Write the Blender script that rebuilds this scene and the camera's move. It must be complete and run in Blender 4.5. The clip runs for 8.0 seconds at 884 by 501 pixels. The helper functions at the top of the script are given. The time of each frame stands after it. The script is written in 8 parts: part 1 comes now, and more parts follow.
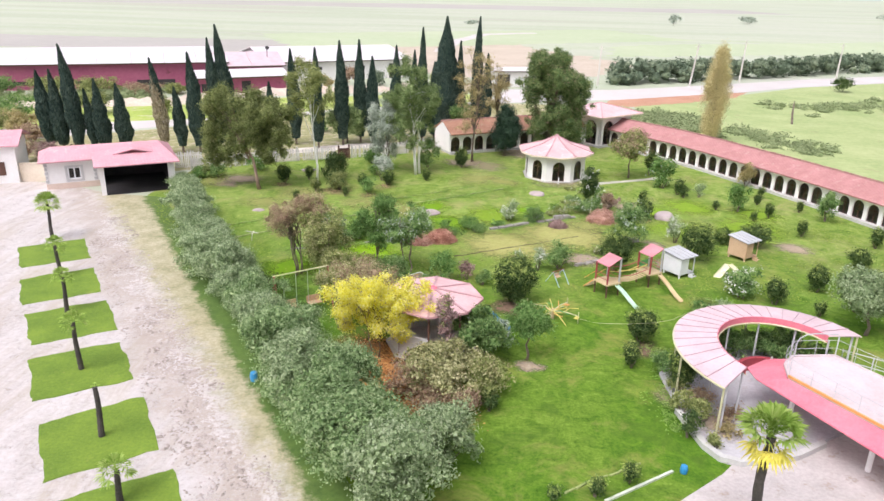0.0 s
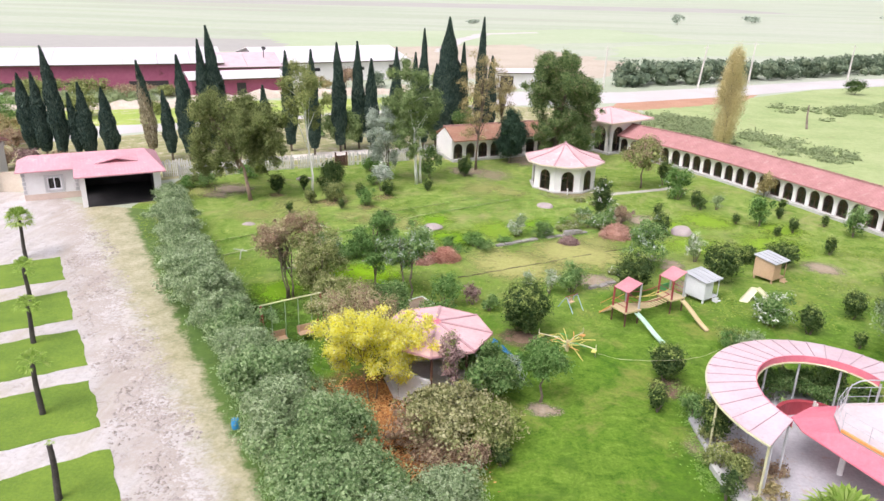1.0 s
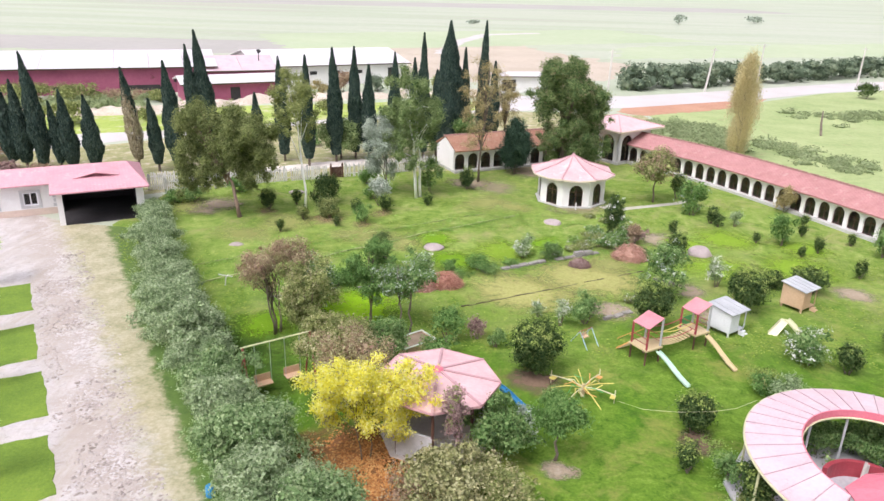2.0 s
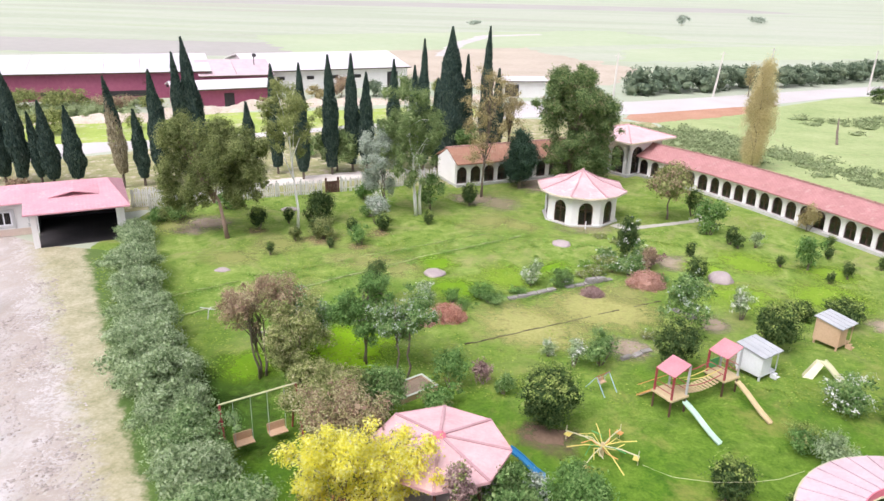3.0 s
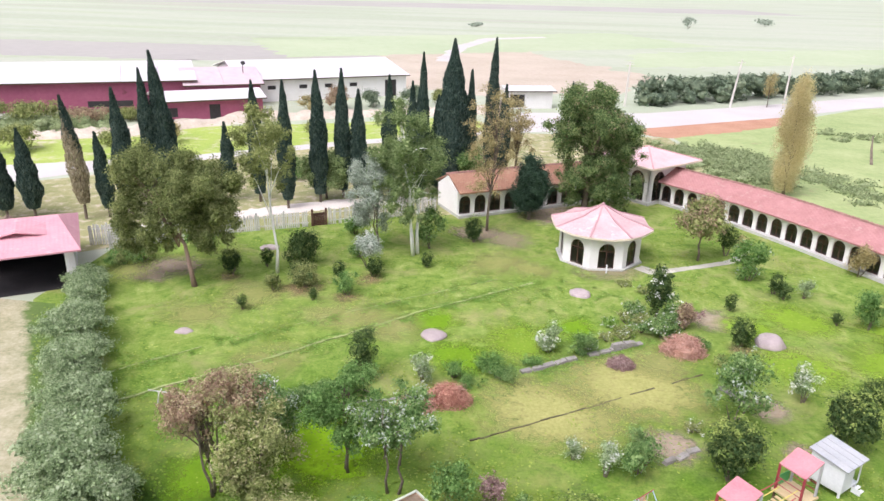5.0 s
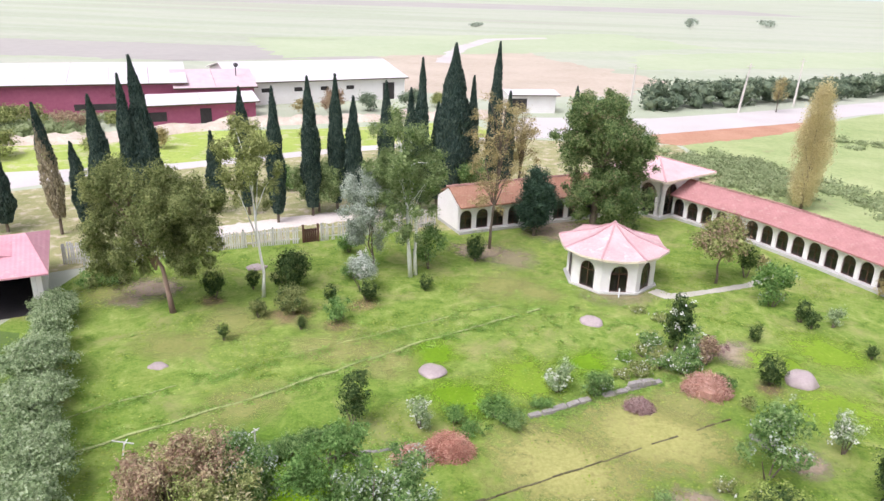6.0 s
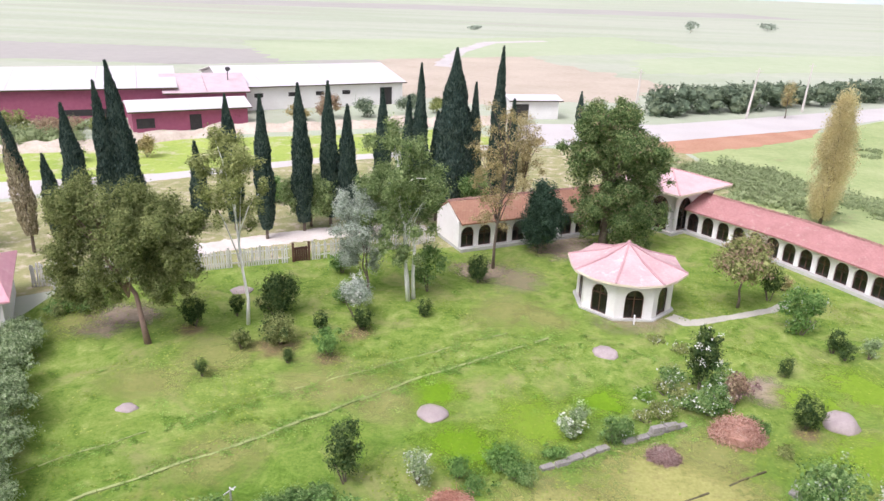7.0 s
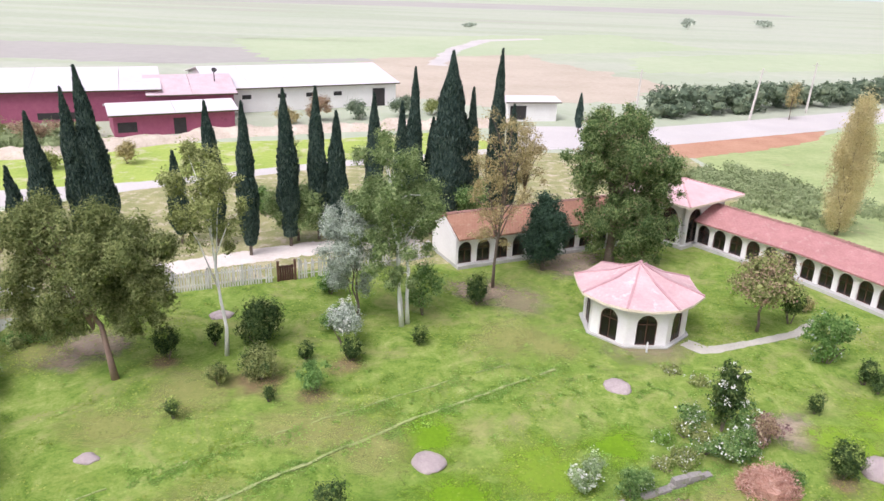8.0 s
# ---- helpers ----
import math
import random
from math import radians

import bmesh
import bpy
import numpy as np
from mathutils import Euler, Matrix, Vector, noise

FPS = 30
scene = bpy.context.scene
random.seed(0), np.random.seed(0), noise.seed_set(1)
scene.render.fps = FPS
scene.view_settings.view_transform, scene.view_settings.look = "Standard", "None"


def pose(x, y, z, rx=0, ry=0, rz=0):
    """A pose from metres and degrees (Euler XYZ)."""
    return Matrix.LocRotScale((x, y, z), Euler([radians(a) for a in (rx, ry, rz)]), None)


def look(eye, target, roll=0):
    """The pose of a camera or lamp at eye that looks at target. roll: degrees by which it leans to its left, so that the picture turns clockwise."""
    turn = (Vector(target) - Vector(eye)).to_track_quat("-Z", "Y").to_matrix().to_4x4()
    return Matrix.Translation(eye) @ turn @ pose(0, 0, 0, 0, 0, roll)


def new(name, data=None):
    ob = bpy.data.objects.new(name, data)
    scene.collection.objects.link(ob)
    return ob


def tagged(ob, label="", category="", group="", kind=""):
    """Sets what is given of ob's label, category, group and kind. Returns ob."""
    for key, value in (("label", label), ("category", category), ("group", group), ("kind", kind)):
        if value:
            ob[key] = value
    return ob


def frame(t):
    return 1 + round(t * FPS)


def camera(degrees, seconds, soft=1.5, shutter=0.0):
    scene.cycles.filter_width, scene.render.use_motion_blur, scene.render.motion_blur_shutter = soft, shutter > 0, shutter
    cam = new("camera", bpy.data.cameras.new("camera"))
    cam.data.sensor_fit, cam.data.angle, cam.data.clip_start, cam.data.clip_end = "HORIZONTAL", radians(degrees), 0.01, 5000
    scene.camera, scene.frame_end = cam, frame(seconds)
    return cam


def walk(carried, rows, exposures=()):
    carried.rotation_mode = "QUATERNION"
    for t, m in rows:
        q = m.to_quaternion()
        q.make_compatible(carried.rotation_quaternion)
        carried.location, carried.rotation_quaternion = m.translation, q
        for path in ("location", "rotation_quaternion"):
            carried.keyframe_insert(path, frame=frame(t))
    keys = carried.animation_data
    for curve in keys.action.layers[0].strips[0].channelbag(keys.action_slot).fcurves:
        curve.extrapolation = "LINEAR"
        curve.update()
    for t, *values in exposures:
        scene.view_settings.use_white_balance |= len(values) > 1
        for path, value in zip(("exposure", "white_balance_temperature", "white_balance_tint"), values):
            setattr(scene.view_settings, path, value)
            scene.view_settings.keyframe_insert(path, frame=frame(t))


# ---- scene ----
cam = camera(63.0, 8.0, soft=1.5)
PATH = [
    (0, (1.78, 2.001, 20.444), (1.677, 3.874, 19.751), 1.4),
    (0.5, (1.499, 4.228, 20.373), (1.397, 6.101, 19.678), 1.5),
    (1, (1.259, 6.525, 20.473), (1.156, 8.397, 19.777), 1.5),
    (1.5, (1.039, 8.809, 20.599), (0.937, 10.68, 19.902), 1.5),
    (3, (0.43, 15.738, 21.222), (0.327, 17.609, 20.523), 1.5),
    (3.5, (0.235, 18.099, 21.456), (0.132, 19.969, 20.754), 1.6),
    (4, (0.097, 20.377, 21.663), (-0.006, 22.247, 20.961), 1.6),
    (4.5, (-0.026, 22.634, 21.795), (-0.13, 24.505, 21.095), 1.6),
    (6, (-0.583, 29.437, 22.021), (-0.683, 31.307, 21.319), 1.9),
    (6.5, (-0.8, 31.683, 21.985), (-0.897, 33.554, 21.284), 2.0),
    (7, (-1.023, 33.901, 21.866), (-1.118, 35.774, 21.17), 2.0),
    (7.5, (-1.258, 36.134, 21.987), (-1.351, 38.005, 21.286), 2.1),
    (8, (-1.421, 38.22, 21.975), (-1.5, 40.091, 21.272), 2.0),
]
walk(cam, [(t, look(eye, target, roll)) for t, eye, target, roll in PATH], exposures=[(0, 0.47, 6200, 17), (1.5, 0.48, 6150, 17), (4.5, 0.5, 6090, 18), (7.5, 0.4, 6080, 20), (8, 0.38, 6080, 20)])

# ---- world and sun: bright overcast, sun behind thin cloud ----
SUN_UP, SUN_ROUND = radians(58), radians(215)
world = bpy.data.worlds.new("overcast_sky")
scene.world = world
world.use_nodes = True
wn, wl = world.node_tree.nodes, world.node_tree.links
sky = wn.new("ShaderNodeTexSky")
sky.sky_type, sky.sun_disc = "NISHITA", False
sky.sun_elevation, sky.sun_rotation, sky.dust_density, sky.air_density = SUN_UP, SUN_ROUND, 6.0, 1.2
pale = wn.new("ShaderNodeHueSaturation")
pale.inputs["Saturation"].default_value = 0.22
wl.new(sky.outputs["Color"], pale.inputs["Color"])
wl.new(pale.outputs["Color"], wn["Background"].inputs["Color"])
wn["Background"].inputs["Strength"].default_value = 0.15
sun_data = bpy.data.lights.new("sun", "SUN")
sun_data.energy, sun_data.angle, sun_data.color = 1.2, radians(34), (1.0, 0.96, 0.9)
sun = new("sun", sun_data)
sun.rotation_euler = (radians(90) - SUN_UP, 0, math.pi - SUN_ROUND)

# ---- materials ----
def nodes_of(name):
    m = bpy.data.materials.new(name)
    m.use_nodes = True
    return m, m.node_tree.nodes, m.node_tree.links, m.node_tree.nodes["Principled BSDF"]


def ramp_of(n, stops):
    r = n.new("ShaderNodeValToRGB")
    while len(r.color_ramp.elements) < len(stops):
        r.color_ramp.elements.new(0.5)
    for e, (p, c) in zip(r.color_ramp.elements, stops):
        e.position, e.color = p, (*c, 1)
    return r


def mix_of(n, l, fac, a, b, how="MIX"):
    m = n.new("ShaderNodeMix")
    m.data_type, m.blend_type = "RGBA", how
    for sock, val in ((m.inputs[0], fac), (m.inputs[6], a), (m.inputs[7], b)):
        if hasattr(val, "is_linked"):
            l.new(val, sock)
        else:
            sock.default_value = val if isinstance(val, float) else (*val, 1)
    return m.outputs[2]


def noise_of(n, l, scale, detail=4.0, rough=0.55, where=None, distortion=0.0):
    t = n.new("ShaderNodeTexNoise")
    t.inputs["Scale"].default_value, t.inputs["Detail"].default_value = scale, detail
    t.inputs["Roughness"].default_value, t.inputs["Distortion"].default_value = rough, distortion
    if where is None:
        where = n.new("ShaderNodeNewGeometry").outputs["Position"]
    l.new(where, t.inputs["Vector"])
    return t.outputs["Fac"]


def bump_of(n, l, height, strength, depth):
    b = n.new("ShaderNodeBump")
    b.inputs["Strength"].default_value, b.inputs["Distance"].default_value = strength, depth
    l.new(height, b.inputs["Height"])
    return b.outputs["Normal"]


def surface(name, dark, light, big=0.6, fine=9.0, rough=0.8, bump=0.3, depth=0.02, stain=None, stain_at=0.62):
    """A weathered plain surface: two scales of noise between two colours, optional stains."""
    m, n, l, p = nodes_of(name)
    a, b = noise_of(n, l, big, 5), noise_of(n, l, fine, 6, 0.65)
    c = mix_of(n, l, 0.45, a, b)
    r = ramp_of(n, [(0.32, dark), (0.68, light)])
    l.new(c, r.inputs["Fac"])
    col = r.outputs["Color"]
    if stain:
        s = ramp_of(n, [(stain_at, (0, 0, 0)), (min(stain_at + 0.12, 1), (1, 1, 1))])
        l.new(noise_of(n, l, big * 2.3, 7, 0.7), s.inputs["Fac"])
        col = mix_of(n, l, s.outputs["Color"], col, stain)
    l.new(col, p.inputs["Base Color"])
    p.inputs["Roughness"].default_value = rough
    l.new(bump_of(n, l, b, bump, depth), p.inputs["Normal"])
    return m


def foliage(name, dark, mid, light, clear=0.35, rough=0.7):
    """Leaves: a colour for each leaf, patches over the crown, some light let through."""
    m, n, l, p = nodes_of(name)
    geo = n.new("ShaderNodeNewGeometry")
    patch = noise_of(n, l, 0.9, 3, 0.6, geo.outputs["Position"])
    f = mix_of(n, l, 0.5, geo.outputs["Random Per Island"], patch)
    r = ramp_of(n, [(0.22, dark), (0.5, mid), (0.8, light)])
    l.new(f, r.inputs["Fac"])
    l.new(r.outputs["Color"], p.inputs["Base Color"])
    p.inputs["Roughness"].default_value = rough
    p.inputs["Specular IOR Level"].default_value = 0.18
    t = n.new("ShaderNodeBsdfTranslucent")
    l.new(r.outputs["Color"], t.inputs["Color"])
    mix = n.new("ShaderNodeMixShader")
    mix.inputs[0].default_value = clear
    l.new(p.outputs[0], mix.inputs[1])
    l.new(t.outputs[0], mix.inputs[2])
    l.new(mix.outputs[0], n["Material Output"].inputs["Surface"])
    return m


def lawn_colour(n, l, pos):
    """Grass: tufts, worn and lush patches, dry yellowed spots."""
    fine, mid, big = noise_of(n, l, 6.0, 8, 0.75, pos), noise_of(n, l, 1.1, 6, 0.7, pos, 0.9), noise_of(n, l, 0.1, 5, 0.6, pos, 0.8)
    r = ramp_of(n, [(0.36, (0.045, 0.095, 0.008)), (0.46, (0.094, 0.175, 0.017)), (0.56, (0.148, 0.242, 0.028)), (0.7, (0.26, 0.335, 0.072))])
    l.new(mix_of(n, l, 0.45, mid, fine), r.inputs["Fac"])
    s = ramp_of(n, [(0.36, (0.033, 0.1, 0.007)), (0.64, (0.132, 0.245, 0.019))])
    l.new(mix_of(n, l, 0.5, mid, fine), s.inputs["Fac"])
    lush = ramp_of(n, [(0.44, (0, 0, 0)), (0.58, (1, 1, 1))])
    l.new(big, lush.inputs["Fac"])
    col = mix_of(n, l, lush.outputs["Color"], r.outputs["Color"], s.outputs["Color"])
    dull = ramp_of(n, [(0.5, (0, 0, 0)), (0.66, (0.75, 0.75, 0.75))])
    l.new(noise_of(n, l, 0.45, 6, 0.7, pos, 1.2), dull.inputs["Fac"])
    col = mix_of(n, l, dull.outputs["Color"], col, (0.07, 0.13, 0.016))
    dry = ramp_of(n, [(0.52, (0, 0, 0)), (0.72, (0.85, 0.85, 0.85))])
    l.new(noise_of(n, l, 0.3, 7, 0.72, pos, 0.5), dry.inputs["Fac"])
    col = mix_of(n, l, dry.outputs["Color"], col, (0.28, 0.265, 0.075))
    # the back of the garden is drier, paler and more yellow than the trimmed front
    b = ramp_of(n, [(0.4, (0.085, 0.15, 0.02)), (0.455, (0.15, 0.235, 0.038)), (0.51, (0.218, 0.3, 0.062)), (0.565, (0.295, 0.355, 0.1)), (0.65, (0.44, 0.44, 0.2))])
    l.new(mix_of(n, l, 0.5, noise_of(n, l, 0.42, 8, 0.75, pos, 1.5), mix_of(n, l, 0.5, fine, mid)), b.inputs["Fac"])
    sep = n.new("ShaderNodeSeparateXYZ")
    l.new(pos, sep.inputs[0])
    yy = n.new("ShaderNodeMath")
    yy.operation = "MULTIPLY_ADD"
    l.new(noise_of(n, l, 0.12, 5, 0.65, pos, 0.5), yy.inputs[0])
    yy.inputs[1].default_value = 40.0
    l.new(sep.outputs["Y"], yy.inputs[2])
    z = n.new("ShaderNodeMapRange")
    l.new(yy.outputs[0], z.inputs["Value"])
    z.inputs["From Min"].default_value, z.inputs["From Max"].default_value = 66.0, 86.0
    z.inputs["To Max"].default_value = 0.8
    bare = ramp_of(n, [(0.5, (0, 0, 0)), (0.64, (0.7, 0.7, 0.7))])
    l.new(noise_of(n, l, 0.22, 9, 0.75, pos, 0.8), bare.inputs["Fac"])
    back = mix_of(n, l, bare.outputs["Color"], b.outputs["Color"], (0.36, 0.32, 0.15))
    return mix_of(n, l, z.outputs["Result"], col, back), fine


def lawn_material():
    m, n, l, p = nodes_of("lawn_grass")
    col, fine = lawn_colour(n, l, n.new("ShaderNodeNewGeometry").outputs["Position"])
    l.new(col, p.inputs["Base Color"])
    p.inputs["Roughness"].default_value, p.inputs["Specular IOR Level"].default_value = 0.95, 0.15
    where = n.new("ShaderNodeNewGeometry").outputs["Position"]
    lumps = mix_of(n, l, 0.5, fine, noise_of(n, l, 1.6, 6, 0.65, where))
    l.new(bump_of(n, l, lumps, 0.45, 0.1), p.inputs["Normal"])
    return m


def patch_material(name, dark, light, spread=0.75):
    """Soil, litter or other grass that thins out; made for a disc of radius one in its own frame."""
    m, n, l, p = nodes_of(name)
    pos = n.new("ShaderNodeNewGeometry").outputs["Position"]
    fine = noise_of(n, l, 5.0, 8, 0.75, pos)
    r = ramp_of(n, [(0.35, dark), (0.65, light)])
    l.new(mix_of(n, l, 0.4, fine, noise_of(n, l, 0.9, 6, 0.7, pos)), r.inputs["Fac"])
    ln = n.new("ShaderNodeVectorMath")
    ln.operation = "LENGTH"
    l.new(n.new("ShaderNodeTexCoord").outputs["Object"], ln.inputs[0])
    ad = n.new("ShaderNodeMath")
    ad.operation = "MULTIPLY_ADD"
    l.new(noise_of(n, l, 0.9, 9, 0.78, pos), ad.inputs[0])
    ad.inputs[1].default_value, ad.inputs[2].default_value = 2.0, -1.0
    su = n.new("ShaderNodeMath")
    l.new(ln.outputs["Value"], su.inputs[0])
    l.new(ad.outputs[0], su.inputs[1])
    k = ramp_of(n, [(0.35, (spread, spread, spread)), (0.95, (0, 0, 0))])
    l.new(su.outputs[0], k.inputs["Fac"])
    l.new(r.outputs["Color"], p.inputs["Base Color"])
    p.inputs["Roughness"].default_value, p.inputs["Specular IOR Level"].default_value = 0.95, 0.15
    l.new(k.outputs["Color"], p.inputs["Alpha"])
    l.new(bump_of(n, l, fine, 0.6, 0.08), p.inputs["Normal"])
    return m


def plain_material():
    """The farmland: long strips of crop, stubble and fallow, paled to put distance haze into the colour."""
    m, n, l, p = nodes_of("farmland")
    pos = n.new("ShaderNodeNewGeometry").outputs["Position"]
    mp = n.new("ShaderNodeMapping")
    mp.inputs["Rotation"].default_value, mp.inputs["Scale"].default_value = (0, 0, radians(-16)), (0.0022, 0.013, 1)
    l.new(pos, mp.inputs["Vector"])
    strips = noise_of(n, l, 1.0, 3, 0.6, mp.outputs["Vector"], 0.3)
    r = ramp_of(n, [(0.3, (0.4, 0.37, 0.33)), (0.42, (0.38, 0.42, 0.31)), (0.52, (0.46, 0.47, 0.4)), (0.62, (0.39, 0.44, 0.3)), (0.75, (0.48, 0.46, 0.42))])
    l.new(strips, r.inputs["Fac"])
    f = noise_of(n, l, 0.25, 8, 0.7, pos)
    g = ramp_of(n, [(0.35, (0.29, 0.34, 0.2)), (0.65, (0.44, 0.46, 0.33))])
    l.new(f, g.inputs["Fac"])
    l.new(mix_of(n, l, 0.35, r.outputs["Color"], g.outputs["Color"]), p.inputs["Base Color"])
    p.inputs["Roughness"].default_value = 0.95
    l.new(bump_of(n, l, f, 0.5, 0.2), p.inputs["Normal"])
    return m


def drive_material():
    """Worn concrete that breaks up into pebbles, dry verge and grass towards the hedge (a straight edge)."""
    m, n, l, p = nodes_of("worn_concrete_drive")
    pos = n.new("ShaderNodeNewGeometry").outputs["Position"]
    mp = n.new("ShaderNodeMapping")
    mp.inputs["Rotation"].default_value, mp.inputs["Scale"].default_value = (0, 0, radians(-32.5)), (1.0, 0.28, 1)
    l.new(pos, mp.inputs["Vector"])
    fine, mid = noise_of(n, l, 4.0, 9, 0.78, pos), noise_of(n, l, 0.5, 7, 0.7, mp.outputs["Vector"], 0.5)
    r = ramp_of(n, [(0.33, (0.27, 0.23, 0.2)), (0.42, (0.41, 0.37, 0.345)), (0.53, (0.49, 0.455, 0.44)), (0.66, (0.56, 0.53, 0.525))])
    l.new(mix_of(n, l, 0.5, mid, fine), r.inputs["Fac"])
    spots = ramp_of(n, [(0.36, (0.7, 0.66, 0.63)), (0.43, (1, 1, 1)), (0.62, (1.1, 1.09, 1.09))])
    l.new(noise_of(n, l, 1.4, 9, 0.8, pos, 0.6), spots.inputs["Fac"])
    worn = mix_of(n, l, 1.0, r.outputs["Color"], spots.outputs["Color"], "MULTIPLY")
    dirt = ramp_of(n, [(0.47, (0, 0, 0)), (0.66, (0.8, 0.8, 0.8))])
    l.new(noise_of(n, l, 0.33, 8, 0.75, mp.outputs["Vector"], 0.8), dirt.inputs["Fac"])
    col = mix_of(n, l, dirt.outputs["Color"], worn, (0.38, 0.32, 0.25))
    dot = n.new("ShaderNodeVectorMath")
    dot.operation = "DOT_PRODUCT"
    l.new(pos, dot.inputs[0])
    dot.inputs[1].default_value = (0.815, 0.579, 0)
    # a crumbled brown streak down the middle of the carriageway
    side = n.new("ShaderNodeMath")
    side.operation = "MULTIPLY_ADD"
    l.new(dot.outputs["Value"], side.inputs[0])
    side.inputs[1].default_value = 0.05
    l.new(mix_of(n, l, 0.5, noise_of(n, l, 0.35, 7, 0.7, pos), fine), side.inputs[2])
    streak = ramp_of(n, [(0.87, (0, 0, 0)), (0.93, (0.8, 0.8, 0.8)), (0.97, (0.8, 0.8, 0.8)), (1.0, (0, 0, 0))])
    l.new(side.outputs[0], streak.inputs["Fac"])
    col = mix_of(n, l, streak.outputs["Color"], col, mix_of(n, l, fine, (0.24, 0.19, 0.15), (0.52, 0.45, 0.4)))
    wob = n.new("ShaderNodeMath")
    wob.operation = "MULTIPLY_ADD"
    l.new(noise_of(n, l, 0.9, 9, 0.8, pos), wob.inputs[0])
    wob.inputs[1].default_value, wob.inputs[2].default_value = 4.0, -2.0 - 11.6 + 6.0
    far = n.new("ShaderNodeMath")
    l.new(dot.outputs["Value"], far.inputs[0])
    l.new(wob.outputs[0], far.inputs[1])
    sc = n.new("ShaderNodeMath")
    sc.operation = "DIVIDE"
    l.new(far.outputs[0], sc.inputs[0])
    sc.inputs[1].default_value = 6.0
    k1 = ramp_of(n, [(0.7, (0, 0, 0)), (0.95, (0.85, 0.85, 0.85))])
    l.new(sc.outputs[0], k1.inputs["Fac"])
    vr = ramp_of(n, [(0.38, (0.2, 0.21, 0.075)), (0.6, (0.46, 0.4, 0.255))])
    l.new(mix_of(n, l, 0.5, noise_of(n, l, 0.6, 6, 0.7, pos), fine), vr.inputs["Fac"])
    col = mix_of(n, l, k1.outputs["Color"], col, vr.outputs["Color"])
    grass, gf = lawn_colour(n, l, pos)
    dot2 = n.new("ShaderNodeVectorMath")
    dot2.operation = "DOT_PRODUCT"
    l.new(pos, dot2.inputs[0])
    dot2.inputs[1].default_value = (0.08, 0.0507, 0)
    wob2 = n.new("ShaderNodeMath")
    wob2.operation = "MULTIPLY_ADD"
    l.new(noise_of(n, l, 0.9, 8, 0.75, pos), wob2.inputs[0])
    wob2.inputs[1].default_value = 0.25
    l.new(dot2.outputs["Value"], wob2.inputs[2])
    k2 = ramp_of(n, [(1.08, (0, 0, 0)), (1.14, (1, 1, 1))])
    k2.color_ramp.elements[0].position, k2.color_ramp.elements[1].position = 0.93, 0.98
    dn = n.new("ShaderNodeMath")
    dn.operation = "SUBTRACT"
    l.new(wob2.outputs[0], dn.inputs[0])
    dn.inputs[1].default_value = 0.128
    l.new(dn.outputs[0], k2.inputs["Fac"])
    deep = ramp_of(n, [(0.35, (0.04, 0.085, 0.012)), (0.65, (0.105, 0.175, 0.03))])
    l.new(mix_of(n, l, 0.5, fine, noise_of(n, l, 0.8, 6, 0.7, pos)), deep.inputs["Fac"])
    l.new(mix_of(n, l, k2.outputs["Color"], col, mix_of(n, l, 0.85, grass, deep.outputs["Color"])), p.inputs["Base Color"])
    p.inputs["Roughness"].default_value = 0.85
    l.new(bump_of(n, l, fine, 0.3, 0.04), p.inputs["Normal"])
    return m


def ribbed(name, dark, light, pitch, turn, rough=0.6, worn=(0.5, 0.4, 0.38)):
    """Ribbed or tiled roofing in the object's own frame: ridges across x, wear in patches."""
    m, n, l, p = nodes_of(name)
    tc = n.new("ShaderNodeTexCoord").outputs["Object"]
    mp = n.new("ShaderNodeMapping")
    mp.inputs["Rotation"].default_value = (0, 0, turn)
    l.new(tc, mp.inputs["Vector"])
    w = n.new("ShaderNodeTexWave")
    w.inputs["Scale"].default_value, w.inputs["Distortion"].default_value = 0.314 / pitch, 0.15
    l.new(mp.outputs["Vector"], w.inputs["Vector"])
    a, b = noise_of(n, l, 0.7, 6, 0.7), noise_of(n, l, 7.0, 5, 0.7)
    r = ramp_of(n, [(0.3, dark), (0.7, light)])
    l.new(mix_of(n, l, 0.4, a, b), r.inputs["Fac"])
    s = ramp_of(n, [(0.55, (0, 0, 0)), (0.75, (1, 1, 1))])
    l.new(noise_of(n, l, 1.7, 7, 0.75), s.inputs["Fac"])
    l.new(mix_of(n, l, s.outputs["Color"], r.outputs["Color"], worn), p.inputs["Base Color"])
    p.inputs["Roughness"].default_value = rough
    l.new(bump_of(n, l, w.outputs["Fac"], 0.22, pitch * 0.12), p.inputs["Normal"])
    return m


LAWN, PLAIN, DRIVE = lawn_material(), plain_material(), drive_material()
VERGE = surface("dry_verge", (0.17, 0.2, 0.06), (0.4, 0.36, 0.18), 0.35, 5.0, 0.95, 0.6, 0.06, (0.5, 0.42, 0.31), 0.5)
PATHSTONE = surface("pale_path_concrete", (0.34, 0.32, 0.26), (0.54, 0.51, 0.45), 0.6, 8.0, 0.85, 0.4, 0.03, (0.3, 0.31, 0.18), 0.6)
PAVING = surface("grey_paving", (0.36, 0.32, 0.3), (0.58, 0.53, 0.51), 0.5, 6.0, 0.8, 0.4, 0.03, (0.34, 0.27, 0.22), 0.56)
ROADWAY = surface("pale_asphalt_road", (0.47, 0.43, 0.42), (0.59, 0.55, 0.53), 0.1, 3.0, 0.8, 0.2, 0.02)
# Far field colours, paled because the haze is mixed into them.
FALLOW = surface("haze_dulled_fallow", (0.34, 0.32, 0.29), (0.42, 0.39, 0.36), 0.02, 0.3, 0.95, 0.4, 0.1)
